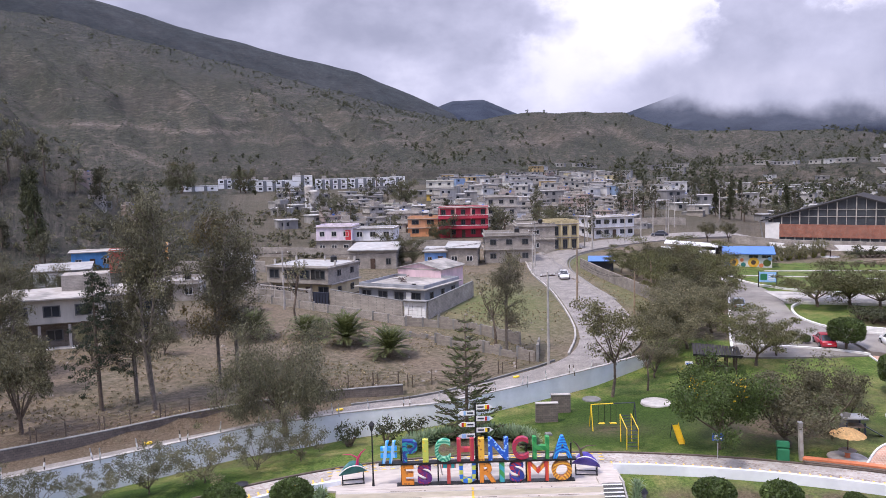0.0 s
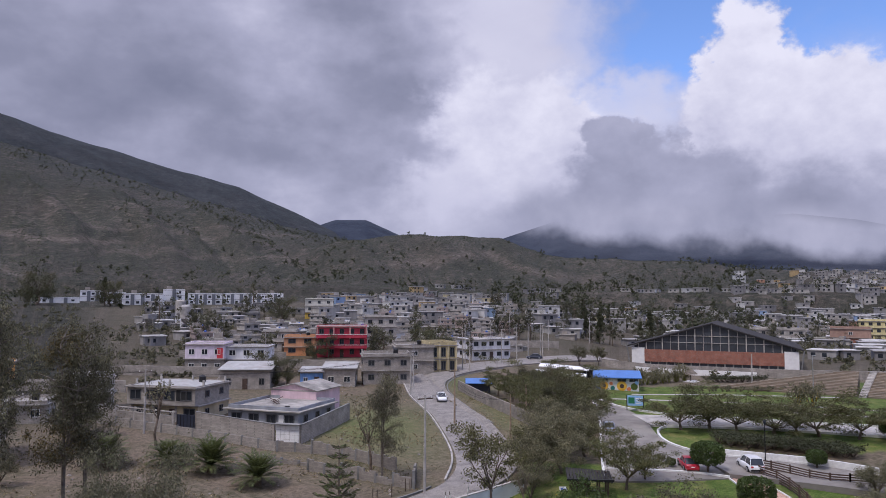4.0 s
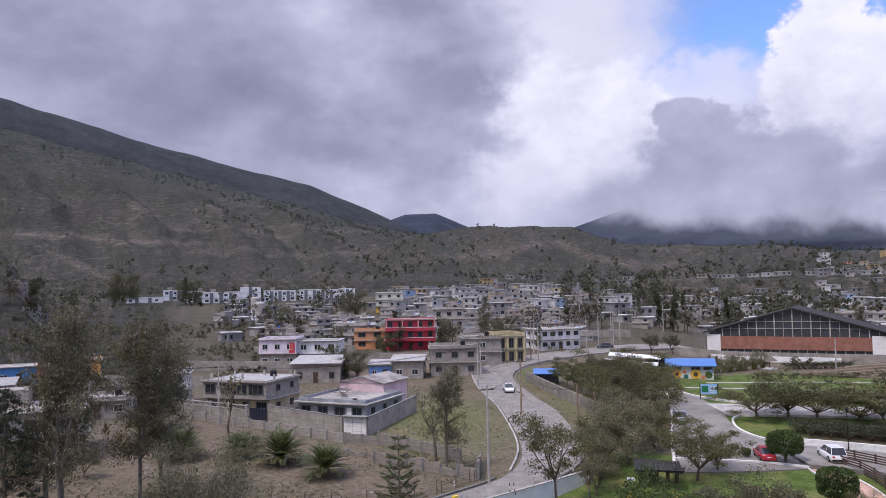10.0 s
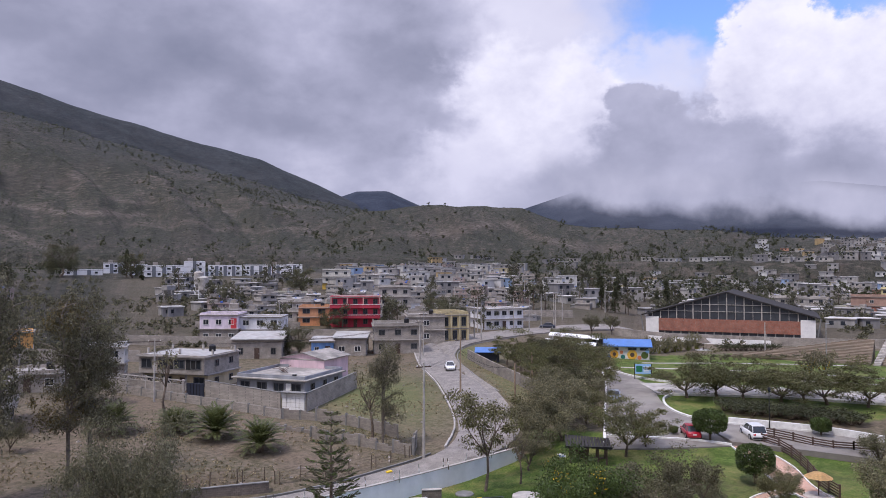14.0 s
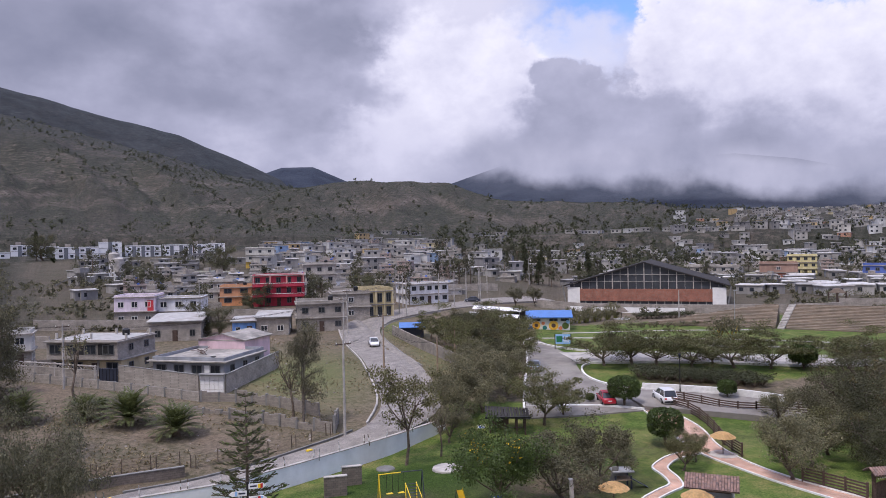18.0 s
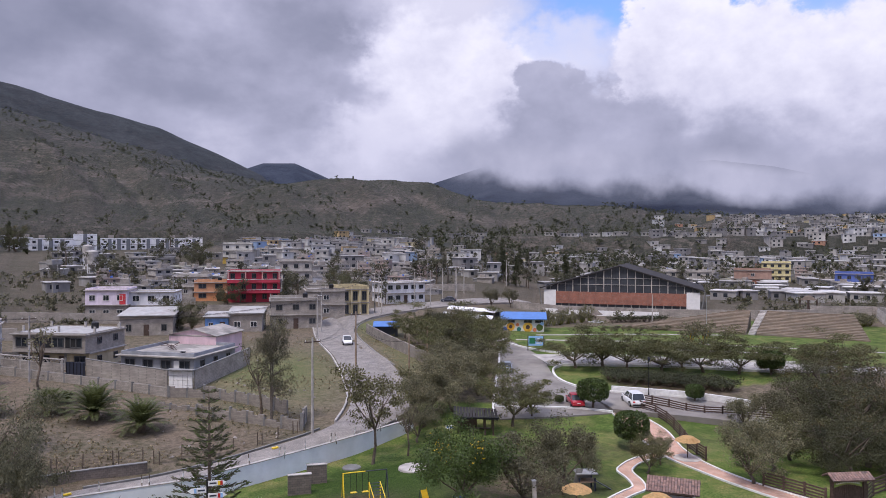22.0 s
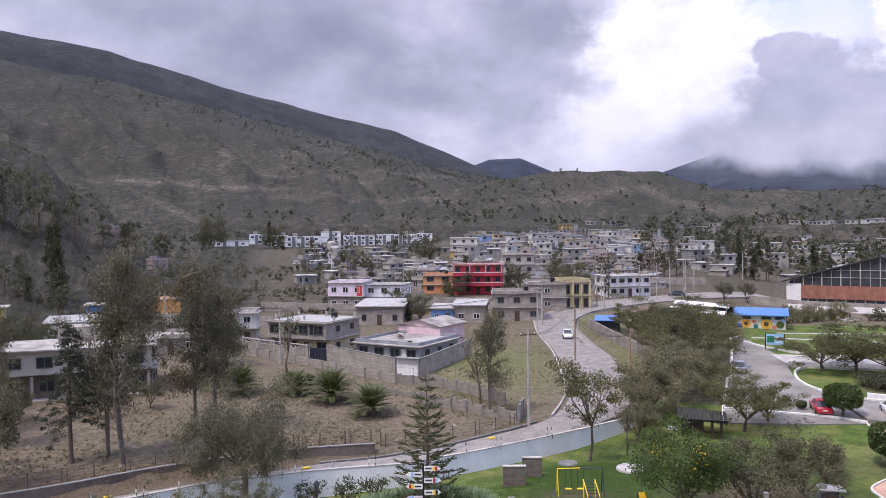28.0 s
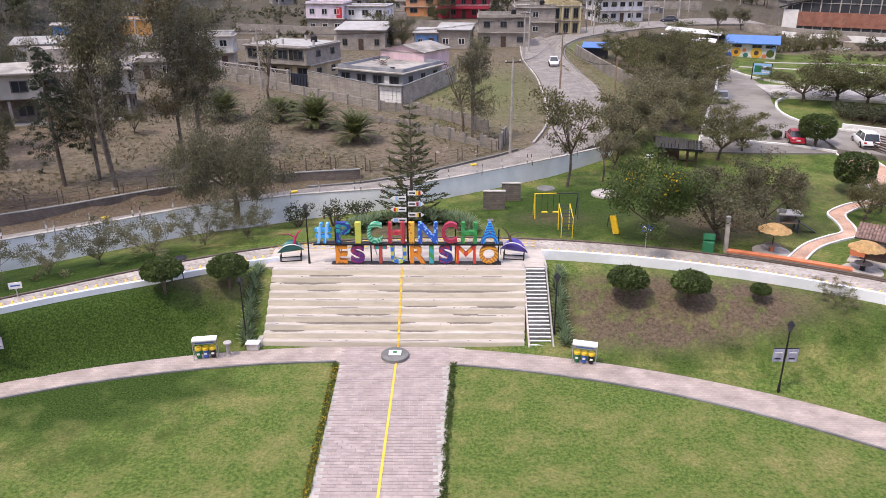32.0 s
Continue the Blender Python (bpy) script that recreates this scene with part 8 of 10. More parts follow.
def rubble():
    """Stones and broken blocks lying about the waste ground."""
    rng = np.random.default_rng(77)
    n = 800
    x, y = rng.uniform(-55, 17, n), rng.uniform(58, 150, n)
    ok = ((x < 9) & (y < 104) & (y > wall_y(x) + 7)) | ((x > 3) & (x < 12.5) & (y > 88))
    x, y = x[ok], y[ok]
    s = 0.06 + 0.24 * rng.uniform(size=len(x)) ** 3
    base = np.array([[1, 0.1, 0], [-0.3, 1, 0.1], [-0.9, -0.5, 0], [0.2, -1, 0.1], [0.3, 0.2, 0.8], [-0.4, -0.2, 0.7]])
    ang = rng.uniform(0, 6.28, len(x)); c, sn = np.cos(ang)[:, None], np.sin(ang)[:, None]
    v = np.stack([(base[:, 0] * c - base[:, 1] * sn) * s[:, None] + x[:, None], (base[:, 0] * sn + base[:, 1] * c) * s[:, None] + y[:, None], base[:, 2] * s[:, None] + height(x, y)[:, None] - 0.02], -1).reshape(-1, 3)
    tri = np.array([[0, 1, 4], [1, 5, 4], [1, 2, 5], [2, 3, 5], [3, 4, 5], [3, 0, 4]])
    f = (np.arange(len(x))[:, None, None] * 6 + tri[None]).reshape(-1, 3)
    tagged(new("rubble", mesh_from("rubble", v, f.tolist(), [M["rock"]])), "pale stones and broken blocks on the waste ground", "stones", kind="stuff")


M["rock"] = material("rock", (0.26, 0.23, 0.20), 0.9, 0.25, 3.0, island=0.35)
rubble()
tree("young", 29.8, 44.5, 0.55, 1, "small grey-leaved sapling on the bank", "tree")
tree("topiary", -26.7, 40.4, 0.95, 1, "clipped round topiary tree on the grassy bank", "topiary", "clipped topiary on the banks")


# ---- vehicles ----
def car(x, y, turn, paint, label, L=4.3, W=1.74, H=1.45, suv=False, z=None):
    """A car that points along +y before it is turned."""
    z = land(x, y) + 0.11 if z is None else z
    c = thing("car", pose(x, y, z, 0, 0, turn), label, "car")
    h0, h1 = 0.22, 0.86 if not suv else 1.0
    rows = [(-L / 2, 0.80, h1 - 0.25), (-L / 2 + 0.12, 0.90, h1 - 0.02), (-L * 0.3, 0.98, h1), (0, 1.0, h1 + 0.02), (L * 0.26, 0.98, h1 - 0.02), (L / 2 - 0.25, 0.90, h1 - 0.12), (L / 2, 0.78, h1 - 0.32)]
    bm = bmesh.new()
    rings = []
    for yy, ws, top in rows:
        w = W / 2 * ws
        rings.append([bm.verts.new(p) for p in ((-w * 0.9, yy, h0), (-w, yy, h0 + 0.25), (-w * 0.98, yy, top - 0.12), (-w * 0.86, yy, top), (w * 0.86, yy, top), (w * 0.98, yy, top - 0.12), (w, yy, h0 + 0.25), (w * 0.9, yy, h0))])
    for a, b in zip(rings, rings[1:]):
        for i in range(8):
            bm.faces.new((a[i], a[(i + 1) % 8], b[(i + 1) % 8], b[i]))
    bm.faces.new(list(reversed(rings[0]))); bm.faces.new(rings[-1])
    bmesh.ops.recalc_face_normals(bm, faces=bm.faces)
    part("body", bm, M[paint], c, smooth=True)
    y0, y1, y2, y3 = (-L * 0.48, -L * 0.40, L * 0.05, L * 0.24) if suv else (-L * 0.40, -L * 0.24, L * 0.06, L * 0.26)

    def cabin(grow, za, zb):
        b = bmesh.new()
        lo = [b.verts.new(p) for p in ((-W * 0.43 - grow, y0 - grow, za), (W * 0.43 + grow, y0 - grow, za), (W * 0.43 + grow, y3 + grow, za), (-W * 0.43 - grow, y3 + grow, za))]
        hi = [b.verts.new(p) for p in ((-W * 0.36 - grow, y1, zb), (W * 0.36 + grow, y1, zb), (W * 0.36 + grow, y2, zb), (-W * 0.36 - grow, y2, zb))]
        b.faces.new(list(reversed(lo))); b.faces.new(hi)
        for i in range(4):
            b.faces.new((lo[i], lo[(i + 1) % 4], hi[(i + 1) % 4], hi[i]))
        return b
    part("cabin_glass", cabin(0, h1 - 0.03, H - 0.06), M["glass"], c)
    part("roof", boxed(-W * 0.375, W * 0.375, y1 - 0.04, y2 + 0.04, H - 0.06, H + 0.01, 0.03), M[paint], c)
    for s in (-1, 1):
        for ya, yb, za in ((y3, y2, 0), (y0, y1, 0), ((y0 + y3) / 2, (y1 + y2) / 2, 0)):
            part("pillar", rodded((s * W * 0.43, ya, h1 - 0.03), (s * W * 0.365, yb, H - 0.04), 0.035, n=5), M[paint], c)
        part("tail_lamp", boxed(s * W * 0.33 - 0.14, s * W * 0.33 + 0.14, -L / 2 - 0.02, -L / 2 + 0.1, h1 - 0.32, h1 - 0.14, 0.02), M["lamp_red"], c)
        part("headlight", boxed(s * W * 0.32 - 0.16, s * W * 0.32 + 0.16, L / 2 - 0.12, L / 2 + 0.015, h1 - 0.46, h1 - 0.32, 0.02), M["lamp_clear"], c)
        part("mirror", boxed(s * (W / 2 + 0.06) - 0.08, s * (W / 2 + 0.06) + 0.08, L * 0.2, L * 0.26, h1, h1 + 0.13, 0.02), M[paint], c)
        for yy in (-L * 0.31, L * 0.31):
            r = 0.33 if not suv else 0.37
            w = part("wheel", rodded((s * (W / 2 - 0.16), yy, r), (s * (W / 2 + 0.02), yy, r), r, n=18), M["rubber"], c)
            part("rim", rodded((s * (W / 2 + 0.0), yy, r), (s * (W / 2 + 0.03), yy, r), r * 0.62, n=12), M["steel"], w)
    part("rear_bumper", boxed(-W * 0.42, W * 0.42, -L / 2 - 0.07, -L / 2 + 0.1, 0.28, 0.5, 0.04), M["rubber"] if suv else M[paint], c)
    part("number_plate", boxed(-0.22, 0.22, -L / 2 - 0.09, -L / 2 - 0.07, 0.52, 0.64), M["white_paint"], c)
    return c


car(41.5, 102.2, -18, "car_silver", "silver-blue sedan parked by the grove kerb", 4.4, 1.75, 1.43)
car(43.4, 82.9, -14, "car_red", "red compact car parked beside a clipped tree", 4.1, 1.78, 1.46)
car(50.2, 80.8, -12, "car_white", "white sport utility car parked by the fence", 4.6, 1.85, 1.72, True)
car(22.0, 131.0, 176, "car_white", "white sedan on the grey road", 4.4, 1.72, 1.45)
car(-65.5, 103.2, 74, "car_silver", "dusty grey sedan parked under the dark trees", 4.3, 1.72, 1.42)
car(-69.5, 107.0, 70, "blue_steel", "dark blue sedan parked under the trees", 4.3, 1.72, 1.42)
car(57.5, 188.5, 75, "blue_steel", "dark hatchback parked along the upper road", 4.2, 1.72, 1.45)

# ---- lamps, poles and wires ----
def lantern(x, y, z, h, label, banners=False):
    t = thing("street_lamp", pose(x, y, z), label, "lamp", "black lantern posts")
    part("post", rod(rodded((0, 0, -0.2), (0, 0, h - 0.55), 0.06, 0.045, n=10), (0, 0, 0), (0, 0, 0.5), 0.1, 0.075, n=10), M["black_steel"], t)
    part("lantern_glass", lathe(bmesh.new(), [(0.10, h - 0.55), (0.19, h - 0.18), (0.19, h - 0.16)], 6), M["glass"], t)
    part("lantern_cap", lathe(bmesh.new(), [(0.25, h - 0.16), (0.15, h - 0.02), (0.04, h + 0.12)], 6), M["black_steel"], t)
    part("collar", rodded((0, 0, h * 0.55), (0, 0, h * 0.55 + 0.08), 0.08, n=10), M["black_steel"], t)
    if banners:
        part("arm", boxed(-0.75, 0.75, -0.03, 0.03, h * 0.63, h * 0.63 + 0.05), M["black_steel"], t)
        for s in (-1, 1):
            b = part("banner", boxed(s * 0.42 - 0.32, s * 0.42 + 0.32, -0.04, 0.0, h * 0.63 - 0.85, h * 0.63), material("banner_print", (0.30, 0.30, 0.42), 0.6, 0.3, 5.0, (0.55, 0.52, 0.56)), t)
            part("text_bar", boxed(s * 0.42 - 0.22, s * 0.42 + 0.22, -0.048, -0.042, h * 0.63 - 0.28, h * 0.63 - 0.2), M["white_paint"], b)
            part("text_bar", boxed(s * 0.42 - 0.2, s * 0.42 + 0.16, -0.048, -0.042, h * 0.63 - 0.70, h * 0.63 - 0.6), M["black_steel"], b)
    return t


lantern(-9.9, 44.5, 0.1, 4.9, "black lantern post beside the agaves")
lantern(-6.4, 50.5, 3.5, 4.6, "black lantern post beside the painted sign")
lantern(11.3, 45.1, 0.5, 4.5, "black lantern post among the agaves of the narrow stair")
lantern(24.2, 38.7, 0.1, 4.7, "black lantern post with two printed banners", True)
lantern(-24.4, 39.9, 0.1, 4.7, "black lantern post with two printed banners", True)
lantern(54.3, 83.9, 5.2, 5.0, "black lantern post beside the car park")
for x, y, h, kind in ((46, 179, 9, 0), (60, 189, 9, 0), (52, 214, 8.5, 0), (40, 232, 8.5, 0), (66, 243, 9, 0), (58, 272, 8.5, 0), (78, 288, 9, 0), (24, 246, 8.5, 0), (8, 232, 8, 0), (-12, 190, 8, 0), (92, 236, 9, 0), (10.6, 78.3, 10.2, 0), (20.4, 111, 8.5, 1), (17.3, 137, 8.5, 0), (19.2, 147, 9, 0), (26.5, 101.4, 6.0, 1), (34.3, 170.7, 9.5, 0), (35.4, 167.8, 8.5, 0), (31.4, 110, 6.0, 1), (51.3, 183.7, 9, 0), (57, 192.3, 9, 0), (-24.2, 110.5, 9, 0), (-49, 128, 9, 0), (62, 197, 9, 0), (68, 208, 9, 0), (90, 141, 7, 0), (38, 185, 9, 0)):
    z = land(x, y)
    t = thing("utility_pole", pose(x, y, z, 0, 0, 20), "grey concrete utility pole with cross arm" if not kind else "weathered timber utility pole with bare wires", "pole", "utility poles along the road")
    part("shaft", rodded((0, 0, -0.5), (0, 0, h), 0.16, 0.10, n=10), M["concrete"] if not kind else M["wood_pale"], t)
    if h > 7:
        part("cross_arm", boxed(-0.9, 0.9, -0.05, 0.05, h - 0.5, h - 0.38), M["wood_dark"], t)
        for i in (-0.8, 0, 0.8):
            part("insulator", rodded((i, 0, h - 0.38), (i, 0, h - 0.2), 0.05, n=6), M["white_paint"], t)
for a, ha, b, hb in (((10.6, 78.3), 9.8, (20.4, 111), 8.2), ((20.4, 111), 8.2, (17.3, 137), 8.2), ((17.3, 137), 8.2, (19.2, 147), 8.7), ((19.2, 147), 8.7, (34.3, 170.7), 9.2), ((34.3, 170.7), 9.2, (51.3, 183.7), 8.7), ((20.4, 111), 6.5, (26.5, 101.4), 5.6), ((-24.2, 110.5), 8.7, (-49, 128), 8.7), ((17.3, 137), 7.6, (-24.2, 110.5), 8.2)):
    p0, p1 = Vector((*a, land(*a) + ha)), Vector((*b, land(*b) + hb))
    bm = bmesh.new()
    for k in (-0.5, 0, 0.5):
        pts = [p0.lerp(p1, i / 10) + Vector((k, 0, -1.1 * math.sin(math.pi * i / 10) - abs(k) * 0.2)) for i in range(11)]
        limb(bm, [tuple(p) for p in pts], [0.02] * 11, 4)
    tagged(part("power_line", bm, M["black_steel"], None), "sagging black power lines between the poles", "cables", "power lines over the road")

# ---- plaza furniture ----
def bin_station(x, y, turn):
    t = thing("bin_station", pose(x, y, land(x, y), 0, 0, turn) @ Matrix.Diagonal((0.84, 0.84, 0.84, 1)), "recycling shelter with three coloured bins under a white roof", "bins", "recycling shelters on the walk")
    part("shelter_roof", boxed(-0.95, 0.95, -0.35, 0.4, 1.65, 1.8, 0.03), M["white_paint"], t)
    part("header_panel", boxed(-0.92, 0.92, -0.30, -0.26, 1.42, 1.64), M["steel"], t)
    part("text_bar", boxed(-0.7, 0.7, -0.315, -0.305, 1.5, 1.57), M["plastic_blue"], t)
    for s in (-0.9, 0.9):
        part("leg", rodded((s, 0.3, -0.1), (s, 0.3, 1.66), 0.035, n=6), M["steel"], t)
        part("leg", rodded((s, -0.28, -0.1), (s, -0.28, 1.66), 0.03, n=6), M["steel"], t)
    for i, m in ((-0.55, "green_bin"), (0, "plastic_blue"), (0.55, "black_steel")):
        b = part("bin", lathe(bmesh.new(), [(0.19, 0.12), (0.24, 0.85), (0.22, 0.86)], 14, (i, 0, 0)), M[m], t)
        part("bin_rim", lathe(bmesh.new(), [(0.26, 0.80), (0.27, 0.98), (0.2, 1.06), (0.05, 1.08)], 14, (i, 0, 0)), M["yellow_paint"], b)
        part("text_bar", boxed(i - 0.11, i + 0.11, -0.255, -0.225, 0.45, 0.6), M["white_paint"], b)


bin_station(-12.1, 42.6, 10)
bin_station(12.9, 42.1, -14)
t = thing("litter_stand", pose(-10.7, 42.9, 0.05), "small grey stone drinking pedestal", "pedestal")
part("pedestal", lathe(bmesh.new(), [(0.22, 0), (0.14, 0.15), (0.14, 0.75), (0.28, 0.9), (0.28, 1.0), (0.05, 1.0)], 8), M["concrete"], t)
t = thing("utility_box", pose(-9.25, 43.75, 0.05), "low white box with a sloping lid", "box")
part("box_body", boxed(-0.4, 0.4, -0.25, 0.25, 0, 0.45, 0.02), M["concrete"], t)
part("box_lid", boxed(-0.46, 0.46, -0.3, 0.3, 0.452, 0.56, 0.03), M["white_paint"], t)
t = thing("garden_lamp", pose(-15.0, 47.9, land(-15, 47.9)), "dark disc-shaped garden lamp on a thin post", "lamp")
part("post", rodded((0, 0, -0.1), (0, 0, 1.5), 0.04, n=6), M["black_steel"], t)
part("disc", lathe(bmesh.new(), [(0.05, 1.5), (0.48, 1.55), (0.48, 1.6), (0.1, 1.72)], 18), M["black_steel"], t)
t = thing("info_sign", pose(-25.1, 44.6, land(-25.1, 44.6), 0, 0, 20), "small white notice on a short post", "sign")
part("post", rodded((0, 0, -0.1), (0, 0, 0.8), 0.04, n=6), M["steel"], t)
part("panel", boxed(-0.4, 0.4, -0.05, 0.0, 0.7, 1.15), M["white_paint"], t)
part("text_bar", boxed(-0.28, 0.28, -0.062, -0.052, 0.88, 0.98), M["plastic_blue"], t)

# signpost with pointed boards
t = thing("signpost", pose(0.95, 51.3, 3.5), "black signpost with six pointed boards in flag colours", "signpost")
part("post", rodded((0, 0, -0.2), (0, 0, 5.6), 0.075, n=10), M["black_steel"], t)
M["cream_board"] = material("cream_board", (0.72, 0.72, 0.70), 0.5, 0.08, 3)
for i, (s, cols) in enumerate(((1, ("yellow_paint", "lamp_red")), (-1, ("pale_blue", "white_paint")), (1, ("lamp_red", "pale_blue")), (-1, ("yellow_paint", "lamp_red")), (1, ("yellow_paint", "black_steel")), (-1, ("pale_blue", "pale_blue")))):
    M.setdefault("pale_blue", material("pale_blue", (0.28, 0.48, 0.75), 0.5, 0.08, 3))
    z = 5.3 - i * 0.42
    poly = [(0.06, z - 0.17), (1.0, z - 0.17), (1.25, z), (1.0, z + 0.17), (0.06, z + 0.17)]
    bm = bmesh.new()
    a = [bm.verts.new((s * px, -0.13, pz)) for px, pz in poly]; b = [bm.verts.new((s * px, -0.09, pz)) for px, pz in poly]
    bm.faces.new(a); bm.faces.new(list(reversed(b)))
    for k in range(5):
        bm.faces.new((a[k], b[k], b[(k + 1) % 5], a[(k + 1) % 5]))
    bmesh.ops.recalc_face_normals(bm, faces=bm.faces)
    board = part("pointed_board", bm, M["cream_board"], t)
    for j, (u0, u1) in enumerate(((0.68, 0.84), (0.84, 1.0))):
        part("flag_panel", boxed(min(s * u0, s * u1), max(s * u0, s * u1), -0.138, -0.132, z - 0.15, z + 0.15), M[cols[j]], board)
    part("text_bar", boxed(min(s * 0.15, s * 0.6), max(s * 0.15, s * 0.6), -0.138, -0.132, z - 0.05, z + 0.06), M["blue_steel"], board)

# two bird-shaped sculpture seats
def sculpture(x, y, turn, label, paint, crest, mirror=1):
    t = thing("sculpture_seat", pose(x, y, 3.53, 0, 0, turn), label, "sculpture")
    bm = bmesh.new()
    rows = []
    for i in range(13):
        u = i / 12
        a = math.pi * u
        rows.append([bm.verts.new((mirror * (-1.0 + 2.0 * u), 0.55 * math.sin(a) * (v - 0.5) * 2, 0.55 + 0.75 * math.sin(a) ** 0.8 * (abs(v - 0.5) * 2) ** 1.6 + (0.2 * u))) for v in np.linspace(0, 1, 9)])
    for a, b in zip(rows, rows[1:]):
        for k in range(8):
            bm.faces.new((a[k], a[k + 1], b[k + 1], b[k]))
    bmesh.ops.remove_doubles(bm, verts=bm.verts, dist=0.01)
    bmesh.ops.solidify(bm, geom=bm.faces, thickness=0.06)
    part("shell", bm, M[paint], t, smooth=True)
    part("rim", limb_bm([(mirror * (-1.0 + 2 * u), -0.56 * math.sin(math.pi * u), 0.58 + 0.75 * math.sin(math.pi * u) ** 0.8 + 0.2 * u) for u in np.linspace(0.02, 0.98, 12)], 0.04), M["white_paint"], t)
    for dx in (-0.75, 0.75):
        part("leg_frame", rod(rod(rodded((dx, -0.4, 0), (dx, -0.4, 0.62), 0.04, n=6), (dx, 0.4, 0), (dx, 0.4, 0.62), 0.04, n=6), (dx, -0.4, 0.05), (dx, 0.4, 0.05), 0.04, n=6), M["black_steel"], t)
    part("base_bar", rod(rodded((-0.75, -0.4, 0.05), (0.75, -0.4, 0.05), 0.04, n=6), (-0.75, 0.4, 0.05), (0.75, 0.4, 0.05), 0.04, n=6), M["black_steel"], t)
    part("neck", limb_bm([(mirror * 0.3, 0.2, 1.1), (mirror * 0.38, 0.25, 1.6), (mirror * 0.62, 0.2, 2.05), (mirror * 0.95, 0.1, 2.35)], 0.13, 0.03), M[crest], t)
    part("feather", limb_bm([(mirror * 0.35, 0.25, 1.7), (mirror * -0.1, 0.3, 1.95), (mirror * -0.7, 0.3, 1.98)], 0.06, 0.02), M[crest], t)
    return t


def limb_bm(pts, r0, r1=None):
    bm = bmesh.new()
    limb(bm, [tuple(p) for p in pts], list(np.linspace(r0, r0 if r1 is None else r1, len(pts))), 7)
    return bm


M["paint_teal"] = material("paint_teal", (0.03, 0.16, 0.15), 0.35, 0.2, 3)
M["paint_violet"] = material("paint_violet", (0.10, 0.07, 0.38), 0.3, 0.2, 3, (0.05, 0.03, 0.2))
M["paint_magenta"] = material("paint_magenta", (0.45, 0.03, 0.10), 0.4, 0.15, 3)
sculpture(-7.9, 51.2, 8, "bird-shaped sculpture seat in teal, white and magenta", "paint_teal", "paint_magenta")
sculpture(8.95, 51.6, -8, "beetle-shaped sculpture seat in violet and black", "paint_violet", "bark", -1)

# ---- playground and park ----
for x0, x1, y in ((7.1, 9.1, 63.9), (9.0, 10.8, 66.9)):
    z = land((x0 + x1) / 2, y)
    t = thing("stone_block", pose((x0 + x1) / 2, y, z), "rough dark block wall panel with a pale slab on top", "block", "pair of stone blocks on the lawn")
    w = x1 - x0
    part("block_body", boxed(-w / 2, w / 2, 0, 0.4, -0.3, 1.72, 0.03), M["block_brown"], t)
    part("white_slab", boxed(-w / 2 - 0.03, w / 2 + 0.03, -0.04, 0.44, 1.722, 1.82, 0.02), M["concrete"], t)
t = thing("swing_set", pose(11.5, 61.4, land(12.5, 61.4)), "yellow and dark steel swing frame with two swings", "swing")
part("top_beam", rodded((0, 0, 2.15), (1.9, 0, 2.2), 0.045, n=8), M["yellow_paint"], t)
part("top_beam", rodded((1.9, 0, 2.2), (3.75, 0, 2.22), 0.045, n=8), M["blue_steel"], t)
for x, m in ((0, "yellow_paint"), (3.75, "blue_steel")):
    for s in (-1, 1):
        part("frame_leg", rodded((x, s * 0.75, -0.15), (x, 0, 2.18), 0.042, n=8), M[m], t)
for x in (0.9, 1.9):
    part("swing_seat", boxed(x - 0.28, x + 0.28, -0.14, 0.14, 0.45, 0.5), M["yellow_paint"], t)
    for s in (-0.25, 0.25):
        part("chain", rodded((x + s, 0, 0.5), (x + s, 0, 2.15), 0.018, n=5), M["black_steel"], t)
t = thing("climbing_ladder", pose(13.6, 57.0, land(13.6, 57)), "yellow climbing frame with ladder rungs", "climbing frame")
for s in (-0.45, 0.45):
    part("side_rail", rod(rodded((s, -0.9, -0.1), (s, -0.9, 1.65), 0.036, n=8), (s, -0.9, 1.65), (s, 1.2, 2.2), 0.036, n=8), M["yellow_paint"], t)
    part("rear_post", rodded((s, 0.9, -0.1), (s, 1.2, 2.2), 0.036, n=8), M["yellow_paint"], t)
for i in range(5):
    part("rung", rodded((-0.45, -0.9, 0.25 + i * 0.32), (0.45, -0.9, 0.25 + i * 0.32), 0.03, n=6), M["blue_steel"], t)
for i in range(5):
    part("top_rung", rodded((-0.45, -0.6 + i * 0.4, 1.73 + i * 0.105), (0.45, -0.6 + i * 0.4, 1.73 + i * 0.105), 0.03, n=6), M["blue_steel"], t)
t = thing("slide", pose(17.7, 57.2, land(17.7, 57.2), 0, 0, 4) @ Matrix.Diagonal((0.85, 0.7, 0.68, 1)), "bright yellow plastic slide", "slide")
bm = bmesh.new()
prev = None
for i in range(9):
    u = i / 8
    yv, zv = 1.3 - 2.0 * u, 0.12 + 1.65 * (1 - u) ** 1.25
    ring = [bm.verts.new(p) for p in ((-0.32, yv, zv + 0.28), (-0.28, yv, zv), (0.28, yv, zv), (0.32, yv, zv + 0.28))]
    if prev:
        for k in range(3):
            bm.faces.new((prev[k], prev[k + 1], ring[k + 1], ring[k]))
    prev = ring
bmesh.ops.solidify(bm, geom=bm.faces, thickness=0.05)
part("chute", bm, M["yellow_paint"], t)
for s in (-0.3, 0.3):
    part("ladder_rail", rodded((s, 1.9, -0.1), (s, 1.3, 1.9), 0.04, n=6), M["blue_steel"], t)
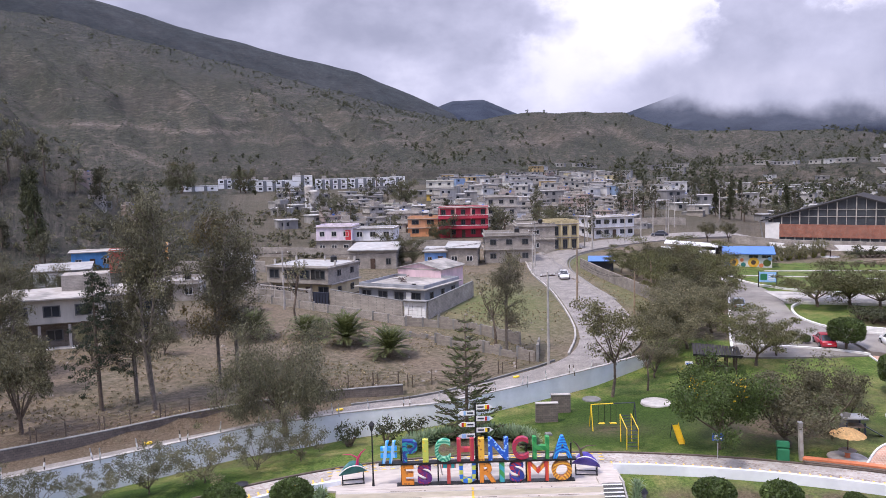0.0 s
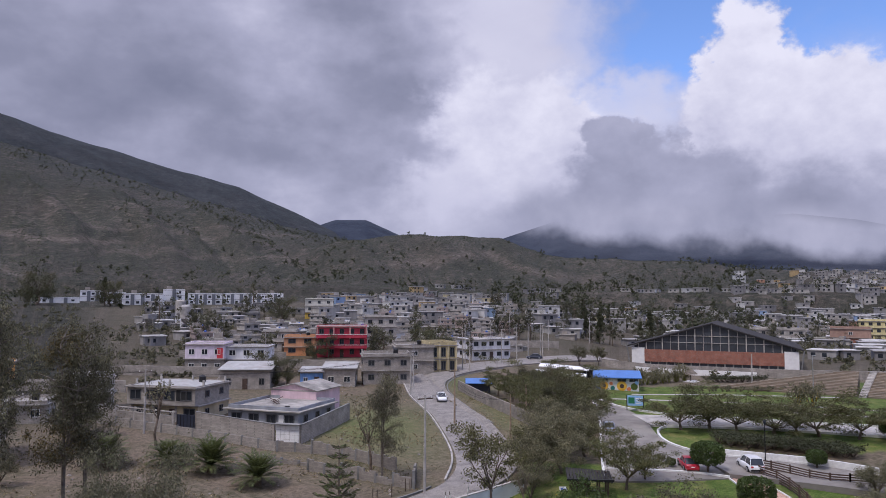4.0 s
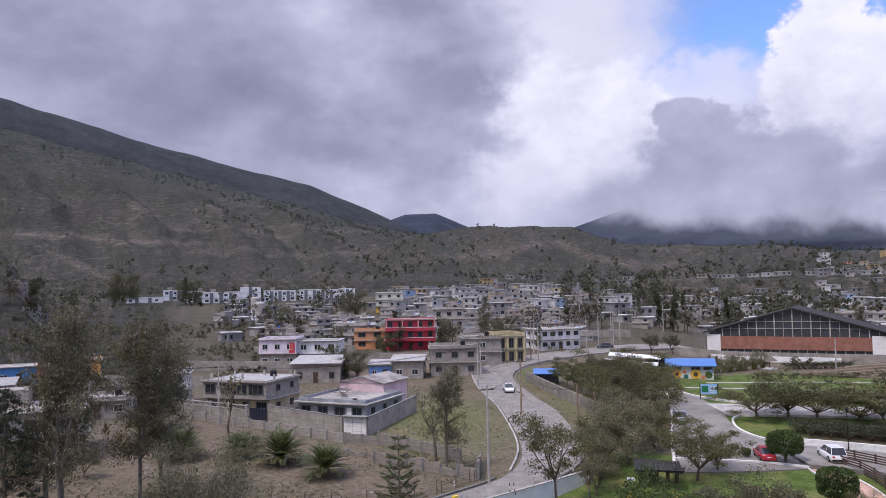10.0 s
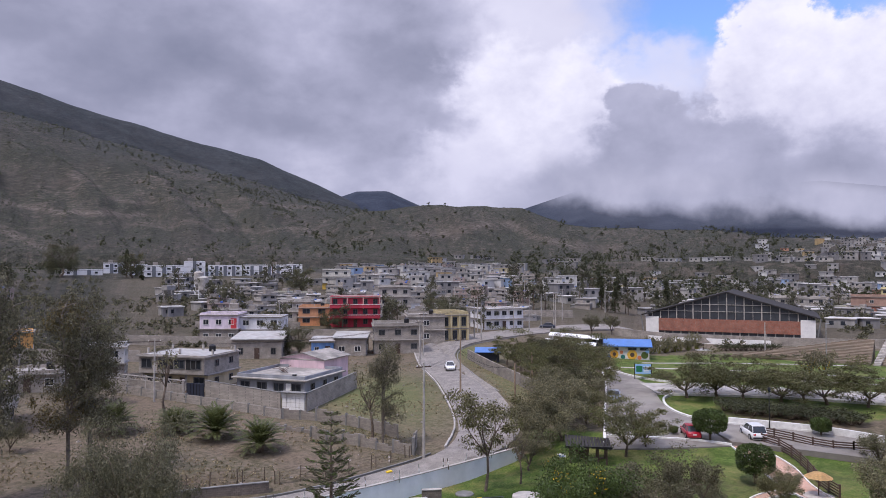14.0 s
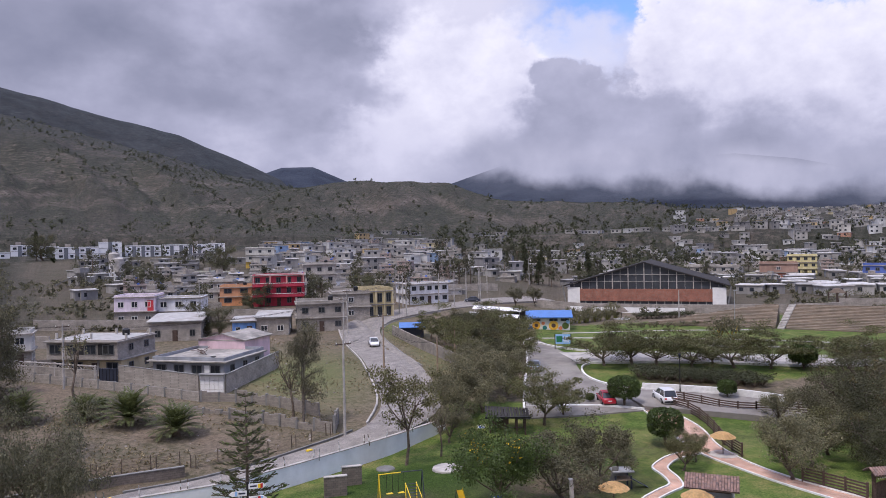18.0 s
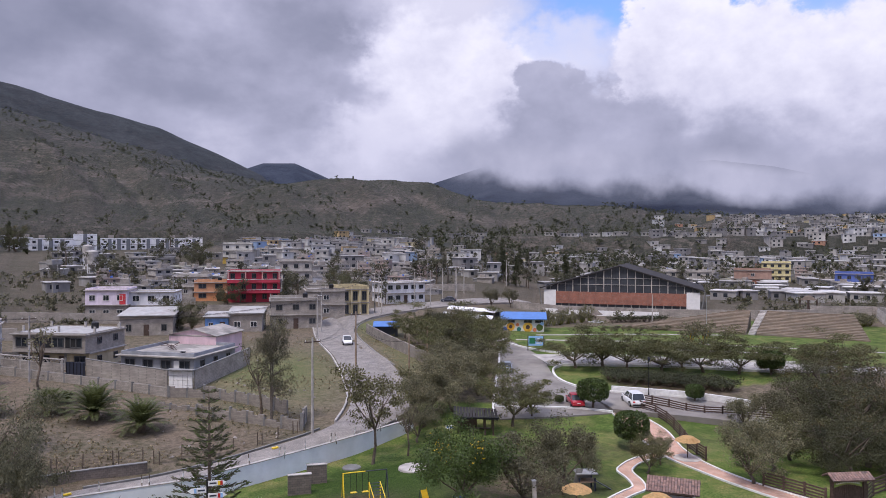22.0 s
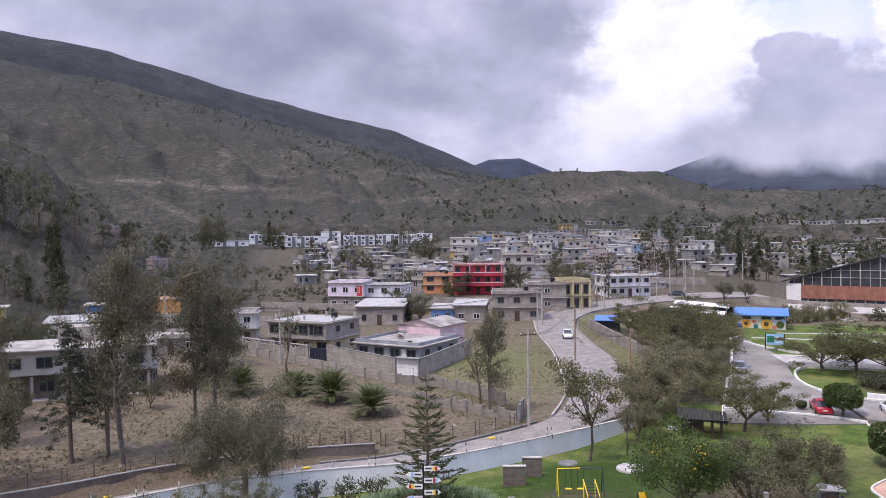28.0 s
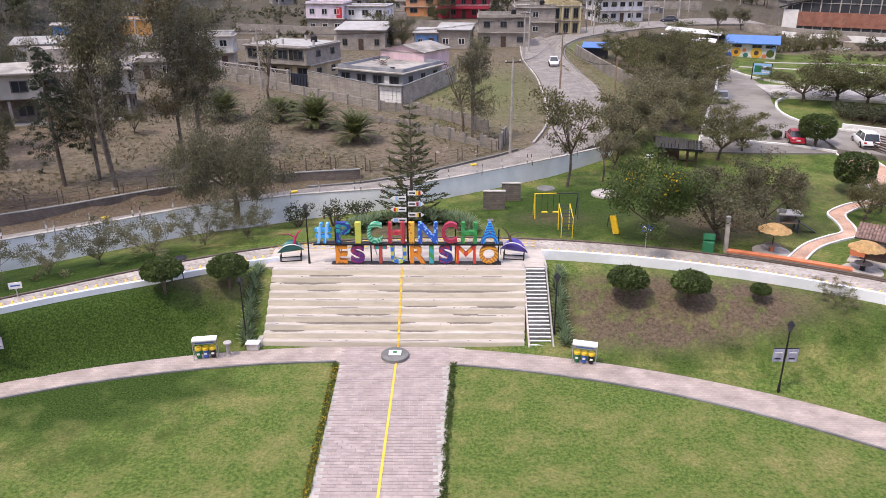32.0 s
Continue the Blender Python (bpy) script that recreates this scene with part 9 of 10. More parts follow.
for x, y, turn, lab in ((19.4, 53.7, -6, "blue notice board on a thin steel post"), (24.8, 75, -10, "small white notice on a thin post")):
    t = thing("notice_sign", pose(x, y, land(x, y), 0, 0, turn), lab, "sign")
    blue = "blue" in lab
    part("post", rodded((0, 0, -0.2), (0, 0, 1.9 if blue else 1.3), 0.04, n=6), M["steel"], t)
    part("panel", boxed(-0.42, 0.42, -0.07, -0.03, 1.45 if blue else 1.1, 2.0 if blue else 1.5, 0.01), M["plastic_blue"] if blue else M["white_paint"], t)
    part("pictogram", boxed(-0.28, -0.05, -0.08, -0.072, (1.55 if blue else 1.2), (1.9 if blue else 1.35)), M["white_paint"] if blue else M["plastic_blue"], t)
    part("text_bar", boxed(0.02, 0.3, -0.08, -0.072, (1.55 if blue else 1.2), (1.66 if blue else 1.3)), M["white_paint"] if blue else M["plastic_blue"], t)
t = thing("park_bench", pose(24.0, 52.9, land(24, 52.9), 0, 0, -16), "green slatted park bin with a hinged lid", "bin")
part("bin_body", boxed(-0.42, 0.42, -0.3, 0.3, 0.1, 1.0, 0.04), M["green_bin"], t)
part("bin_lid", boxed(-0.45, 0.45, -0.34, 0.2, 1.02, 1.5, 0.04, turn=Matrix.Rotation(radians(-12), 4, "X")), M["green_bin"], t)
for s in (-0.36, 0.36):
    part("bin_foot", boxed(s - 0.05, s + 0.05, -0.25, 0.25, -0.05, 0.1), M["black_steel"], t)
t = thing("concrete_post", pose(25.4, 52.9, land(25.4, 52.9), 0, -3, 0), "pale square concrete post beside a tree", "post")
part("shaft", boxed(-0.14, 0.14, -0.14, 0.14, -0.2, 2.9, 0.02), M["concrete"], t)
part("cap", boxed(-0.16, 0.16, -0.16, 0.16, 2.902, 2.98), M["steel"], t)
wall_thing("wall_orange", arc(UP_C, UP_R1 + 0.55, 21.0, 29.5, 14), 0.55, 0.32, "orange_paint", "low orange-painted wall beside the upper walk", base=0.3)
wall_thing("wall_dark", arc(UP_C, UP_R1 + 0.02, 21.0, 42, 14), 0.3, 0.22, "soil", "dark stone edging of the upper walk", base=0.3)


def parasol(x, y, label, table=True, disc=True):
    z = land(x, y)
    t = thing("thatched_parasol", pose(x, y, z) @ Matrix.Diagonal((0.8, 0.8, 0.8, 1)), label, "parasol", "straw parasols with round tables")
    bm = bmesh.new()
    n, top = 28, bm.verts.new((0, 0, 2.95))
    ring0 = [bm.verts.new((0.75 * math.cos(2 * math.pi * i / n), 0.75 * math.sin(2 * math.pi * i / n), 2.75 - 0.03 * (i % 2))) for i in range(n)]
    ring1 = [bm.verts.new((1.55 * math.cos(2 * math.pi * i / n), 1.55 * math.sin(2 * math.pi * i / n), 2.28 - 0.07 * (i % 2))) for i in range(n)]
    for i in range(n):
        j = (i + 1) % n
        bm.faces.new((top, ring0[i], ring0[j])); bm.faces.new((ring0[i], ring1[i], ring1[j], ring0[j]))
    bmesh.ops.solidify(bm, geom=bm.faces, thickness=0.05)
    part("straw_canopy", bm, M["thatch"], t)
    part("pole", rodded((0, 0, 0), (0, 0, 2.8), 0.06, n=8), M["wood_dark"], t)
    if table:
        part("table_top", lathe(bmesh.new(), [(0.72, 0.74), (0.78, 0.78), (0.72, 0.82), (0.05, 0.82)], 20), M["concrete_dark"], t)
        part("table_stem", lathe(bmesh.new(), [(0.3, 0.0), (0.22, 0.3), (0.3, 0.74)], 10), M["orange_paint"] if disc else M["black_steel"], t)
    part("stone_base", lathe(bmesh.new(), [(1.75, -0.1), (1.75, 0.08), (1.65, 0.12), (0.05, 0.12)], 26), M["concrete"], t)


parasol(29.0, 53.1, "straw parasol over a round stone table on a paved disc")
parasol(34.1, 49.4, "straw parasol over a dark round table on a paved disc", True, False)
parasol(46.3, 63.6, "straw parasol beside the brick path", False)
t = thing("play_house", pose(32.2, 57.9, land(32.2, 57.9), 0, 0, -10) @ Matrix.Diagonal((0.78, 0.78, 0.78, 1)), "grey raised play house with slide panel", "play house")
for x in (-0.9, 0.9):
    for y in (-0.7, 0.7):
        part("stilt", boxed(x - 0.08, x + 0.08, y - 0.08, y + 0.08, -0.1, 1.5), M["blue_steel"], t)
part("deck", boxed(-1.0, 1.0, -0.8, 0.8, 1.0, 1.1), M["wood_pale"], t)
part("flat_roof", boxed(-1.2, 1.2, -0.95, 0.95, 1.9, 2.05, 0.03), M["roof_sheet"], t)
part("side_panel", boxed(-1.75, -1.0, -0.6, -0.5, 0.6, 2.3, 0.05, turn=Matrix.Rotation(radians(14), 4, "Y")), M["concrete_dark"], t)
part("back_panel", boxed(-0.95, 0.95, 0.68, 0.74, 1.1, 1.9), M["concrete_dark"], t)
part("slide_chute", boxed(-0.3, 0.3, 0, 2.2, 0, 0.07, 0.02, turn=Matrix.Translation((1.0, -0.2, 1.05)) @ Matrix.Rotation(radians(-90), 4, "Z") @ Matrix.Rotation(radians(-30), 4, "X")), M["blue_steel"], t)


def tiled_roof(parent, w, run, z_ridge, drop, n_cols, n_rows, sides=(-1, 1)):
    """Rows of half-round roof tiles on a ridge roof; the ridge runs along x."""
    ang = math.atan2(drop, run)
    bm = bmesh.new()
    k = 7
    length = math.hypot(run, drop) / n_rows
    lo = [bm.verts.new((0.5 * w / n_cols * math.cos(math.pi * i / (k - 1)), 0, 0.09 * math.sin(math.pi * i / (k - 1)))) for i in range(k)]
    hi = [bm.verts.new((0.44 * w / n_cols * math.cos(math.pi * i / (k - 1)), length * 1.12, 0.075 * math.sin(math.pi * i / (k - 1)) + 0.03)) for i in range(k)]
    for i in range(k - 1):
        bm.faces.new((lo[i], lo[i + 1], hi[i + 1], hi[i]))
    me = bpy.data.meshes.new("tile"); bm.to_mesh(me); bm.free(); me.materials.append(M["rust_tile"])
    for s in sides:
        sl = boxed(-w / 2, w / 2, -run, 0, -0.08, -0.01)
        bmesh.ops.transform(sl, matrix=Matrix.Translation((0, 0, z_ridge)) @ Matrix.Diagonal((1, s, 1, 1)) @ Matrix.Shear("XY", 4, (0, 0)) @ Matrix(((1, 0, 0, 0), (0, 1, 0, 0), (0, drop / run, 1, 0), (0, 0, 0, 1))), verts=sl.verts)
        bmesh.ops.recalc_face_normals(sl, faces=sl.faces)
        part("roof_deck", sl, M["wood_dark"], parent)
        for r in range(n_rows):
            for c in range(n_cols):
                o = part("tile", me, None, parent)
                y = -run + run * r / n_rows
                m = Matrix.Translation((-w / 2 + w * (c + 0.5) / n_cols, s * y, z_ridge - drop + drop * r / n_rows + 0.01))
                o.matrix_local = m @ Matrix.Rotation(0 if s > 0 else math.pi, 4, "Z") @ Matrix.Rotation(ang, 4, "X")


t = thing("park_kiosk", pose(36.8, 51.5, 3.45, 0, 0, -36) @ Matrix.Diagonal((0.84, 0.84, 0.84, 1)), "small white kiosk with a barrel-tiled roof", "kiosk")
part("back_wall", boxed(-1.9, 1.9, 1.0, 1.15, 0, 2.2), M["white_paint"], t)
for s in (-1, 1):
    part("side_wall", boxed(s * 1.9 - 0.08, s * 1.9 + 0.08, -0.9, 1.0, 0, 2.2), M["white_paint"], t)
part("counter", boxed(-1.8, 1.8, -1.0, -0.75, 0, 0.95, 0.02), M["wood_dark"], t)
part("shelf", boxed(-1.7, 1.7, 0.6, 0.98, 1.2, 1.25), M["wood_pale"], t)
part("floor_slab", boxed(-2.6, 2.6, -2.4, 1.3, -0.2, 0.08), M["concrete"], t)
tiled_roof(t, 4.9, 1.9, 3.05, 0.85, 19, 8)
part("banner_cloth", boxed(-2.6, -1.3, -1.35, -1.30, 0.3, 1.3), M["orange_paint"], t)
t = thing("gate_house", pose(51.6, 48.9, 3.45, 0, 0, -10) @ Matrix.Diagonal((0.84, 0.84, 0.84, 1)), "dark timber gate under a small tiled roof", "gate")
for s in (-1.7, 1.7):
    part("gate_post", boxed(s - 0.14, s + 0.14, -0.14, 0.14, -0.2, 2.5), M["wood_dark"], t)
part("lintel", boxed(-1.9, 1.9, -0.12, 0.12, 2.2, 2.42), M["wood_dark"], t)
for i in range(16):
    u = (i + 0.5) / 16
    part("picket", boxed(-1.6 + 3.2 * i / 16 + 0.01, -1.6 + 3.2 * (i + 1) / 16 - 0.02, -0.03, 0.03, 0.1, 1.55 + 0.35 * math.sin(math.pi * u)), M["wood_dark"], t)
for i in range(12):
    part("white_tip", boxed(-1.3 + i * 0.22, -1.2 + i * 0.22, -0.05, 0.0, 1.92 + 0.15 * math.sin(math.pi * i / 11), 2.04 + 0.15 * math.sin(math.pi * i / 11)), M["white_paint"], t)
tiled_roof(t, 4.4, 0.95, 3.05, 0.5, 15, 4)


def rail_fence(pts, h, label, rails=5, gap=2.2, mat="wood_dark", group="brown timber rail fences"):
    p = smooth_line(pts, 0.5)
    s = np.r_[0, np.cumsum(np.linalg.norm(np.diff(p, axis=0), axis=1))]
    n = max(1, round(s[-1] / gap))
    q = [(float(np.interp(u, s, p[:, 0])), float(np.interp(u, s, p[:, 1]))) for u in np.linspace(0, s[-1], n + 1)]
    t = thing("fence", pose(q[0][0], q[0][1], 0), label, "fence", group)
    o = Vector((q[0][0], q[0][1], 0))
    P = [Vector((x, y, land(x, y))) - o for x, y in q]
    for a in P:
        part("fence_post", boxed(a.x - 0.07, a.x + 0.07, a.y - 0.07, a.y + 0.07, a.z - 0.3, a.z + h + 0.12), M[mat], t)
    for a, b in zip(P, P[1:]):
        for k in range(rails):
            z = 0.2 + (h - 0.25) * k / (rails - 1)
            d = (b - a)
            m = Matrix.Translation((a + b) / 2 + Vector((0, 0, z))) @ d.to_track_quat("X", "Z").to_matrix().to_4x4()
            part("rail", boxed(-d.length / 2, d.length / 2, -0.03, 0.03, -0.07, 0.07, turn=m), M[mat], t)
    return t


F_L = "dark brown timber rail fence"
rail_fence([(50.8, 81.2), (53.4, 78.2), (55.6, 75.6), (58.4, 74.4)], 1.3, F_L + " beside the car park")
rail_fence([(49.9, 78.6), (51.0, 75.9), (50.4, 71.6), (48.4, 66.1), (47.6, 62.4)], 1.3, F_L + " beside the brick path")
rail_fence([(58.4, 74.4), (63.3, 72.4), (66, 71), (71.6, 69.8)], 1.4, F_L + " before the dark trees")
rail_fence([(47.8, 54.4), (49.0, 51.2), (49.6, 49.2)], 1.3, F_L + " beside the timber gate")
rail_fence([(53.2, 48.6), (56.5, 50.4), (60.5, 50.2), (66, 48)], 1.5, F_L + " beside the timber gate")


def field_fence(pts, lift):
    p = smooth_line(pts, 0.4)
    s = np.r_[0, np.cumsum(np.linalg.norm(np.diff(p, axis=0), axis=1))]
    q = [(float(np.interp(u, s, p[:, 0])), float(np.interp(u, s, p[:, 1]))) for u in np.arange(0, s[-1], 2.5)]
    t = thing("field_fence", pose(q[0][0], q[0][1], 0), "rusty mesh fence on thin leaning posts", "fence", "rusty field fences")
    o = Vector((q[0][0], q[0][1], 0))
    P = [Vector((x, y, land(x, y) + lift)) - o for x, y in q]
    for i, a in enumerate(P):
        part("fence_post", rodded(a - Vector((0, 0, 0.4)), a + Vector((0.04 * (i % 3 - 1), 0, 1.35)), 0.055, n=6), M["bark"], t)
        if i % 2 == 0:
            part("fence_post", rodded(a + Vector((0.45, 0, -0.4)), a + Vector((0.45, 0.02, 1.25)), 0.05, n=6), M["bark"], t)
    for a, b in zip(P, P[1:]):
        bm = bmesh.new()
        for k in range(5):
            rod(bm, a + Vector((0, 0, 0.15 + 0.28 * k)), b + Vector((0, 0, 0.15 + 0.28 * k)), 0.014, n=4)
        part("wire_panel", bm, M["bark"], t)


field_fence([(x, y + 0.9) for x, y in BROWN], 0.1)
field_fence([(-4.5, 72.2), (1, 74), (5.9, 76.2), (8.8, 79)], 0.0)
# paths in the park
def park_path(name, left, right, mat, label, kerb=True):
    sheet(name, left, right, 0.05, mat, label, "path", 70)
    if kerb:
        for q in (left, right):
            wall_thing("kerb_path", q, 0.15, 0.16, "kerb_white", "white scalloped kerb of the park path", "kerb", 0.2, step=0.6)


park_path("path_brick", [(46.2, 79), (45.7, 72.6), (45.0, 69), (44.4, 64), (44.8, 60), (45.6, 55), (47, 50), (49, 44)], [(48.8, 78.4), (49.4, 75.4), (49.4, 71.7), (47.7, 66.2), (47.0, 62), (47.2, 57.5), (48.4, 52.5), (51, 46)], "paver_orange", "orange brick path with white kerbs")
park_path("path_winding", [(29.6, 51.6), (31.3, 53.6), (32.8, 55.0), (35.2, 56.5), (36.5, 57.3), (37.2, 59.7), (37.4, 61.7), (38.6, 63.1), (41, 64.8), (44.4, 66)], [(30.6, 50.9), (32.1, 52.8), (33.6, 54.2), (35.6, 55.4), (37.2, 56.3), (38.1, 58.3), (38.6, 60.9), (39.4, 62.1), (41.4, 63.6), (44.6, 64.6)], "paver_orange", "winding brick path edged with white stones")
t = thing("shelter", pose(28.2, 76.4, land(28.2, 76.4) - 0.35, 0, 0, -16), "dark timber shelter with a sloping slatted roof", "shelter")
for x in (-1.9, -0.3, 1.0, 1.9):
    for y in (-1.0, 1.0):
        part("post", boxed(x - 0.09, x + 0.09, y - 0.09, y + 0.09, -0.2, 2.3 + y * 0.2), M["wood_dark"], t)
for i in range(14):
    part("roof_slat", boxed(-2.4 + i * 0.345, -2.11 + i * 0.345, -1.6, 1.6, 0, 0.06, turn=Matrix.Translation((0, 0, 2.42 - 0.02 * i)) @ Matrix.Rotation(radians(9), 4, "X")), M["roof_dark"], t)
part("edge_beam", boxed(-2.45, 2.45, -1.7, -1.55, 2.05, 2.25), M["black_steel"], t)
part("bench_seat", boxed(-1.7, 1.7, 0.5, 0.9, 0.45, 0.52), M["wood_dark"], t)
part("back_lattice", boxed(-1.9, 0.2, 0.98, 1.02, 0, 2.1), M["wood_dark"], t)
# map board by the big lawn
t = thing("map_board", pose(52.2, 116.2, land(52.2, 116.2), 0, 0, -20), "large park map panel on two black posts", "board")
for s in (-1.35, 1.35):
    part("post", boxed(s - 0.07, s + 0.07, -0.07, 0.07, -0.2, 2.7), M["black_steel"], t)
part("panel", boxed(-1.25, 1.25, -0.06, 0.02, 0.95, 2.6), M["pale_blue"], t)
part("map_print", boxed(-1.1, -0.1, -0.075, -0.065, 1.3, 2.3), M["green_bin"], t)
for i in range(4):
    part("text_bar", boxed(0.1, 1.0, -0.075, -0.065, 1.25 + i * 0.28, 1.36 + i * 0.28), M["white_paint"], t)
# painted hut, canopies and shed by the upper end of the car park
t = thing("mural_hut", pose(59.6, 140.2, land(59.6, 140.2) - 0.1, 0, 0, -22), "hut with a bright painted mural and a blue sheet roof", "hut")
part("mural_wall", boxed(-4.2, 4.2, 0, 6, -1, 2.55), material("mural", (0.62, 0.60, 0.55), 0.6, 0.2, 1.0, (0.40, 0.48, 0.55)), t)
M["mural_gold"] = material("mural_gold", (0.72, 0.36, 0.03), 0.6, 0.2, 1.5, (0.75, 0.5, 0.08))
for x, z, r, m in ((-2.6, 1.0, 0.85, "mural_gold"), (0.9, 0.95, 1.0, "mural_gold"), (-3.8, 0.5, 0.5, "plastic_blue"), (3.3, 0.9, 0.7, "leaf_bright"), (-0.9, 0.5, 0.45, "paint_teal"), (2.3, 0.4, 0.4, "orange_paint"), (3.8, 1.7, 0.4, "pale_blue"), (-1.2, 1.4, 0.35, "orange_paint")):
    part("mural_shape", lathe(bmesh.new(), [(r, 0.0), (r * 0.97, 0.03), (0.05, 0.03)], 14), M[m], t).matrix_local = pose(x, 0.0, z, 90, 0, 0)
    if r > 0.8:
        part("mural_eye", lathe(bmesh.new(), [(r * 0.45, 0), (r * 0.43, 0.05), (0.05, 0.05)], 12), M["wood_dark"], t).matrix_local = pose(x, -0.01, z, 90, 0, 0)
for x in (-2.6, 0.9, 3.2):
    add_window(t, x, 0, 2.12, 1.7, 0.55, 0, "dark")
bm = boxed(-4.8, 4.8, -0.6, 6.4, 0, 0.14)
bmesh.ops.transform(bm, matrix=Matrix.Translation((0, 0, 2.6)) @ Matrix.Rotation(radians(7), 4, "X"), verts=bm.verts)
part("blue_roof", bm, M["blue_roof"], t)
for x, y, z in ((47.2, 139.0, 3.3), (49.6, 143.5, 4.0)):
    t = thing("canopy", pose(x, y, land(x, y), 0, 0, -24), "white corrugated canopy on thin steel posts", "canopy", "white canopies beside the mural hut")
    part("sheet_roof", boxed(-5, 5, -1.6, 1.8, 0, 0.12, turn=Matrix.Translation((0, 0, z)) @ Matrix.Rotation(radians(6), 4, "X") @ Matrix.Rotation(radians(4), 4, "Y")), M["white_paint"], t)
    for s in (-4.6, 0, 4.6):
        part("post", rodded((s, -1.3, -0.5), (s, -1.3, z), 0.06, n=6), M["steel"], t)
        part("post", rodded((s, 1.5, -0.5), (s, 1.5, z + 0.1), 0.06, n=6), M["steel"], t)
t = thing("dark_kiosk", pose(53.6, 143.2, land(53.6, 143.2), 0, 0, -24), "black box kiosk with an open counter", "kiosk")
part("kiosk_body", boxed(-1.8, 1.8, 0, 3, -0.3, 3.6, 0.03), M["black_steel"], t)
part("counter_opening", boxed(-1.2, 1.2, -0.05, 0.0, 1.0, 2.0), M["wood_pale"], t)
t = thing("blue_shed", pose(30.4, 137.5, land(30.4, 137.5), 0, 0, -12), "small shed with a bright blue sheet roof", "shed")
part("shed_wall", boxed(-2.2, 2.2, 0, 3.5, -0.5, 2.0), M["blue_steel"], t)
part("sheet_roof", boxed(-2.5, 2.6, -0.5, 4, 0, 0.1, turn=Matrix.Translation((0, 0, 2.05)) @ Matrix.Rotation(radians(7), 4, "X")), M["blue_roof"], t)
for x, y in ((77.6, 160.5), (82.5, 152.6)):
    t = thing("thatched_gazebo", pose(x, y, land(x, y)) @ Matrix.Diagonal((0.75, 0.75, 0.8, 1)), "grey thatched gazebo on a round stone base", "gazebo", "thatched gazebos on the big lawn")
    part("thatch_roof", lathe(bmesh.new(), [(2.1, 2.1), (1.9, 2.25), (0.9, 3.1), (0.1, 3.6)], 16), M["bark_pale"], t)
    part("pole", rodded((0, 0, 0), (0, 0, 3.2), 0.12, n=8), M["wood_dark"], t)
    part("stone_base", lathe(bmesh.new(), [(2.4, -0.3), (2.4, 0.15), (0.1, 0.15)], 20), M["kerb_white"], t)
t = thing("white_cabin", pose(88.9, 90.6, land(88.9, 90.6), 0, 0, -44), "small white cabin with a dark doorway", "cabin")
part("cabin_wall", boxed(-1.3, 1.3, 0, 2.2, -0.3, 2.3), M["white_paint"], t)
part("roof_slab", boxed(-1.6, 1.6, -0.3, 2.5, 2.302, 2.5, 0.02), M["white_paint"], t)
add_door(t, 0.5, 0, 0, 0.9, 2.0, M["wood_dark"])
for x, y in ((82.8, 116.4), (84.6, 115)):
    o = tree("shrub", x, y, 2.6, 2, "round shrub covered in yellow blossom", "shrub", "yellow blossom shrubs", name="shrub", sz=3.0)
    o.children[1].data = o.children[1].data.copy()
    o.children[1].data.materials.append(M["leaf_yellow"])
    o.children[1].data.polygons.foreach_set("material_index", [1 if k % 3 == 0 else 0 for k in range(len(o.children[1].data.polygons))])
M["leaf_bamboo"] = material("leaf_bamboo", (0.20, 0.21, 0.05), 0.6, 0.3, 0.8, bump=0, island=0.4)
leafy(M["leaf_bamboo"])
for i in range(17):
    u = i / 16
    x, y = 66.5 + 15.5 * u + 0.6 * math.sin(i * 2.7), 147.5 + 6.5 * u + 0.8 * math.sin(i * 1.9)
    o = tree("shrub", x, y, 1.5 + 0.5 * math.sin(i * 3.1), 2, "yellow-green bamboo clump in the garden bed", "shrub", "bamboo clumps before the hall", name="shrub", sz=1.9 + 0.8 * math.sin(i * 2.2))
    o.children[1].data = BAMBOO = PLANT.setdefault(("bamboo", 0), (None, o.children[1].data.copy()))[1]
    BAMBOO.materials[0] = M["leaf_bamboo"]
for i in range(12):
    tree("shrub", 85.5 + 1.1 * i, 150.6 - 0.15 * i, 1.7, 1, "clipped dark hedge bush before the hall", "shrub", "dark hedge before the hall", name="shrub", sz=1.0)
for i in range(26):
    u = i / 25
    tree("shrub", 76 + 22 * u, 137.5 - 4 * u + 0.5 * math.sin(i * 2), 0.75, i % 3, "low flowering plant in the lawn border", "shrub", "low plants in the lawn border", name="shrub")
for i in range(14):
    u = i / 13
    o = tree("shrub", 137.5 + 6 * math.sin(i * 1.3) * 0.4 - 5 * u, 135 - 8 * u, 2.2, 2, "tall yellow-green grass clump beside the terraces", "shrub", "grass clumps beside the terraces", name="shrub", sz=1.6)
    o.children[1].data = PLANT[("bamboo", 0)][1]
for pts in ([(53.5, 129), (62, 127), (74, 122), (86, 114.5), (97, 106), (108, 98)], [(72, 112.5), (84, 106), (96, 98)], [(60, 134.5), (72, 133), (84, 129.5), (98, 124)]):
    sheet("lawn_path", pts, [(x + 0.5, y + 1.0) for x, y in pts], 0.03, "concrete", "narrow pale path across the big lawn", "path", 40, 3)
tree("dense", 77.1, 88.4, 0.5, 1, "dark round bush beside the drive", "shrub", name="shrub")
tree("dense", 58.6, 57.6, 0.35, 2, "low yellowish bush beside the timber gate", "shrub", name="shrub")
t = thing("lamp_pole", pose(91.8, 124.4, land(91.8, 124.4)), "tall thin grey lamp pole on the big lawn", "pole")
part("shaft", rodded((0, 0, -0.3), (0, 0, 8.0), 0.1, 0.07, n=8), M["steel"], t)
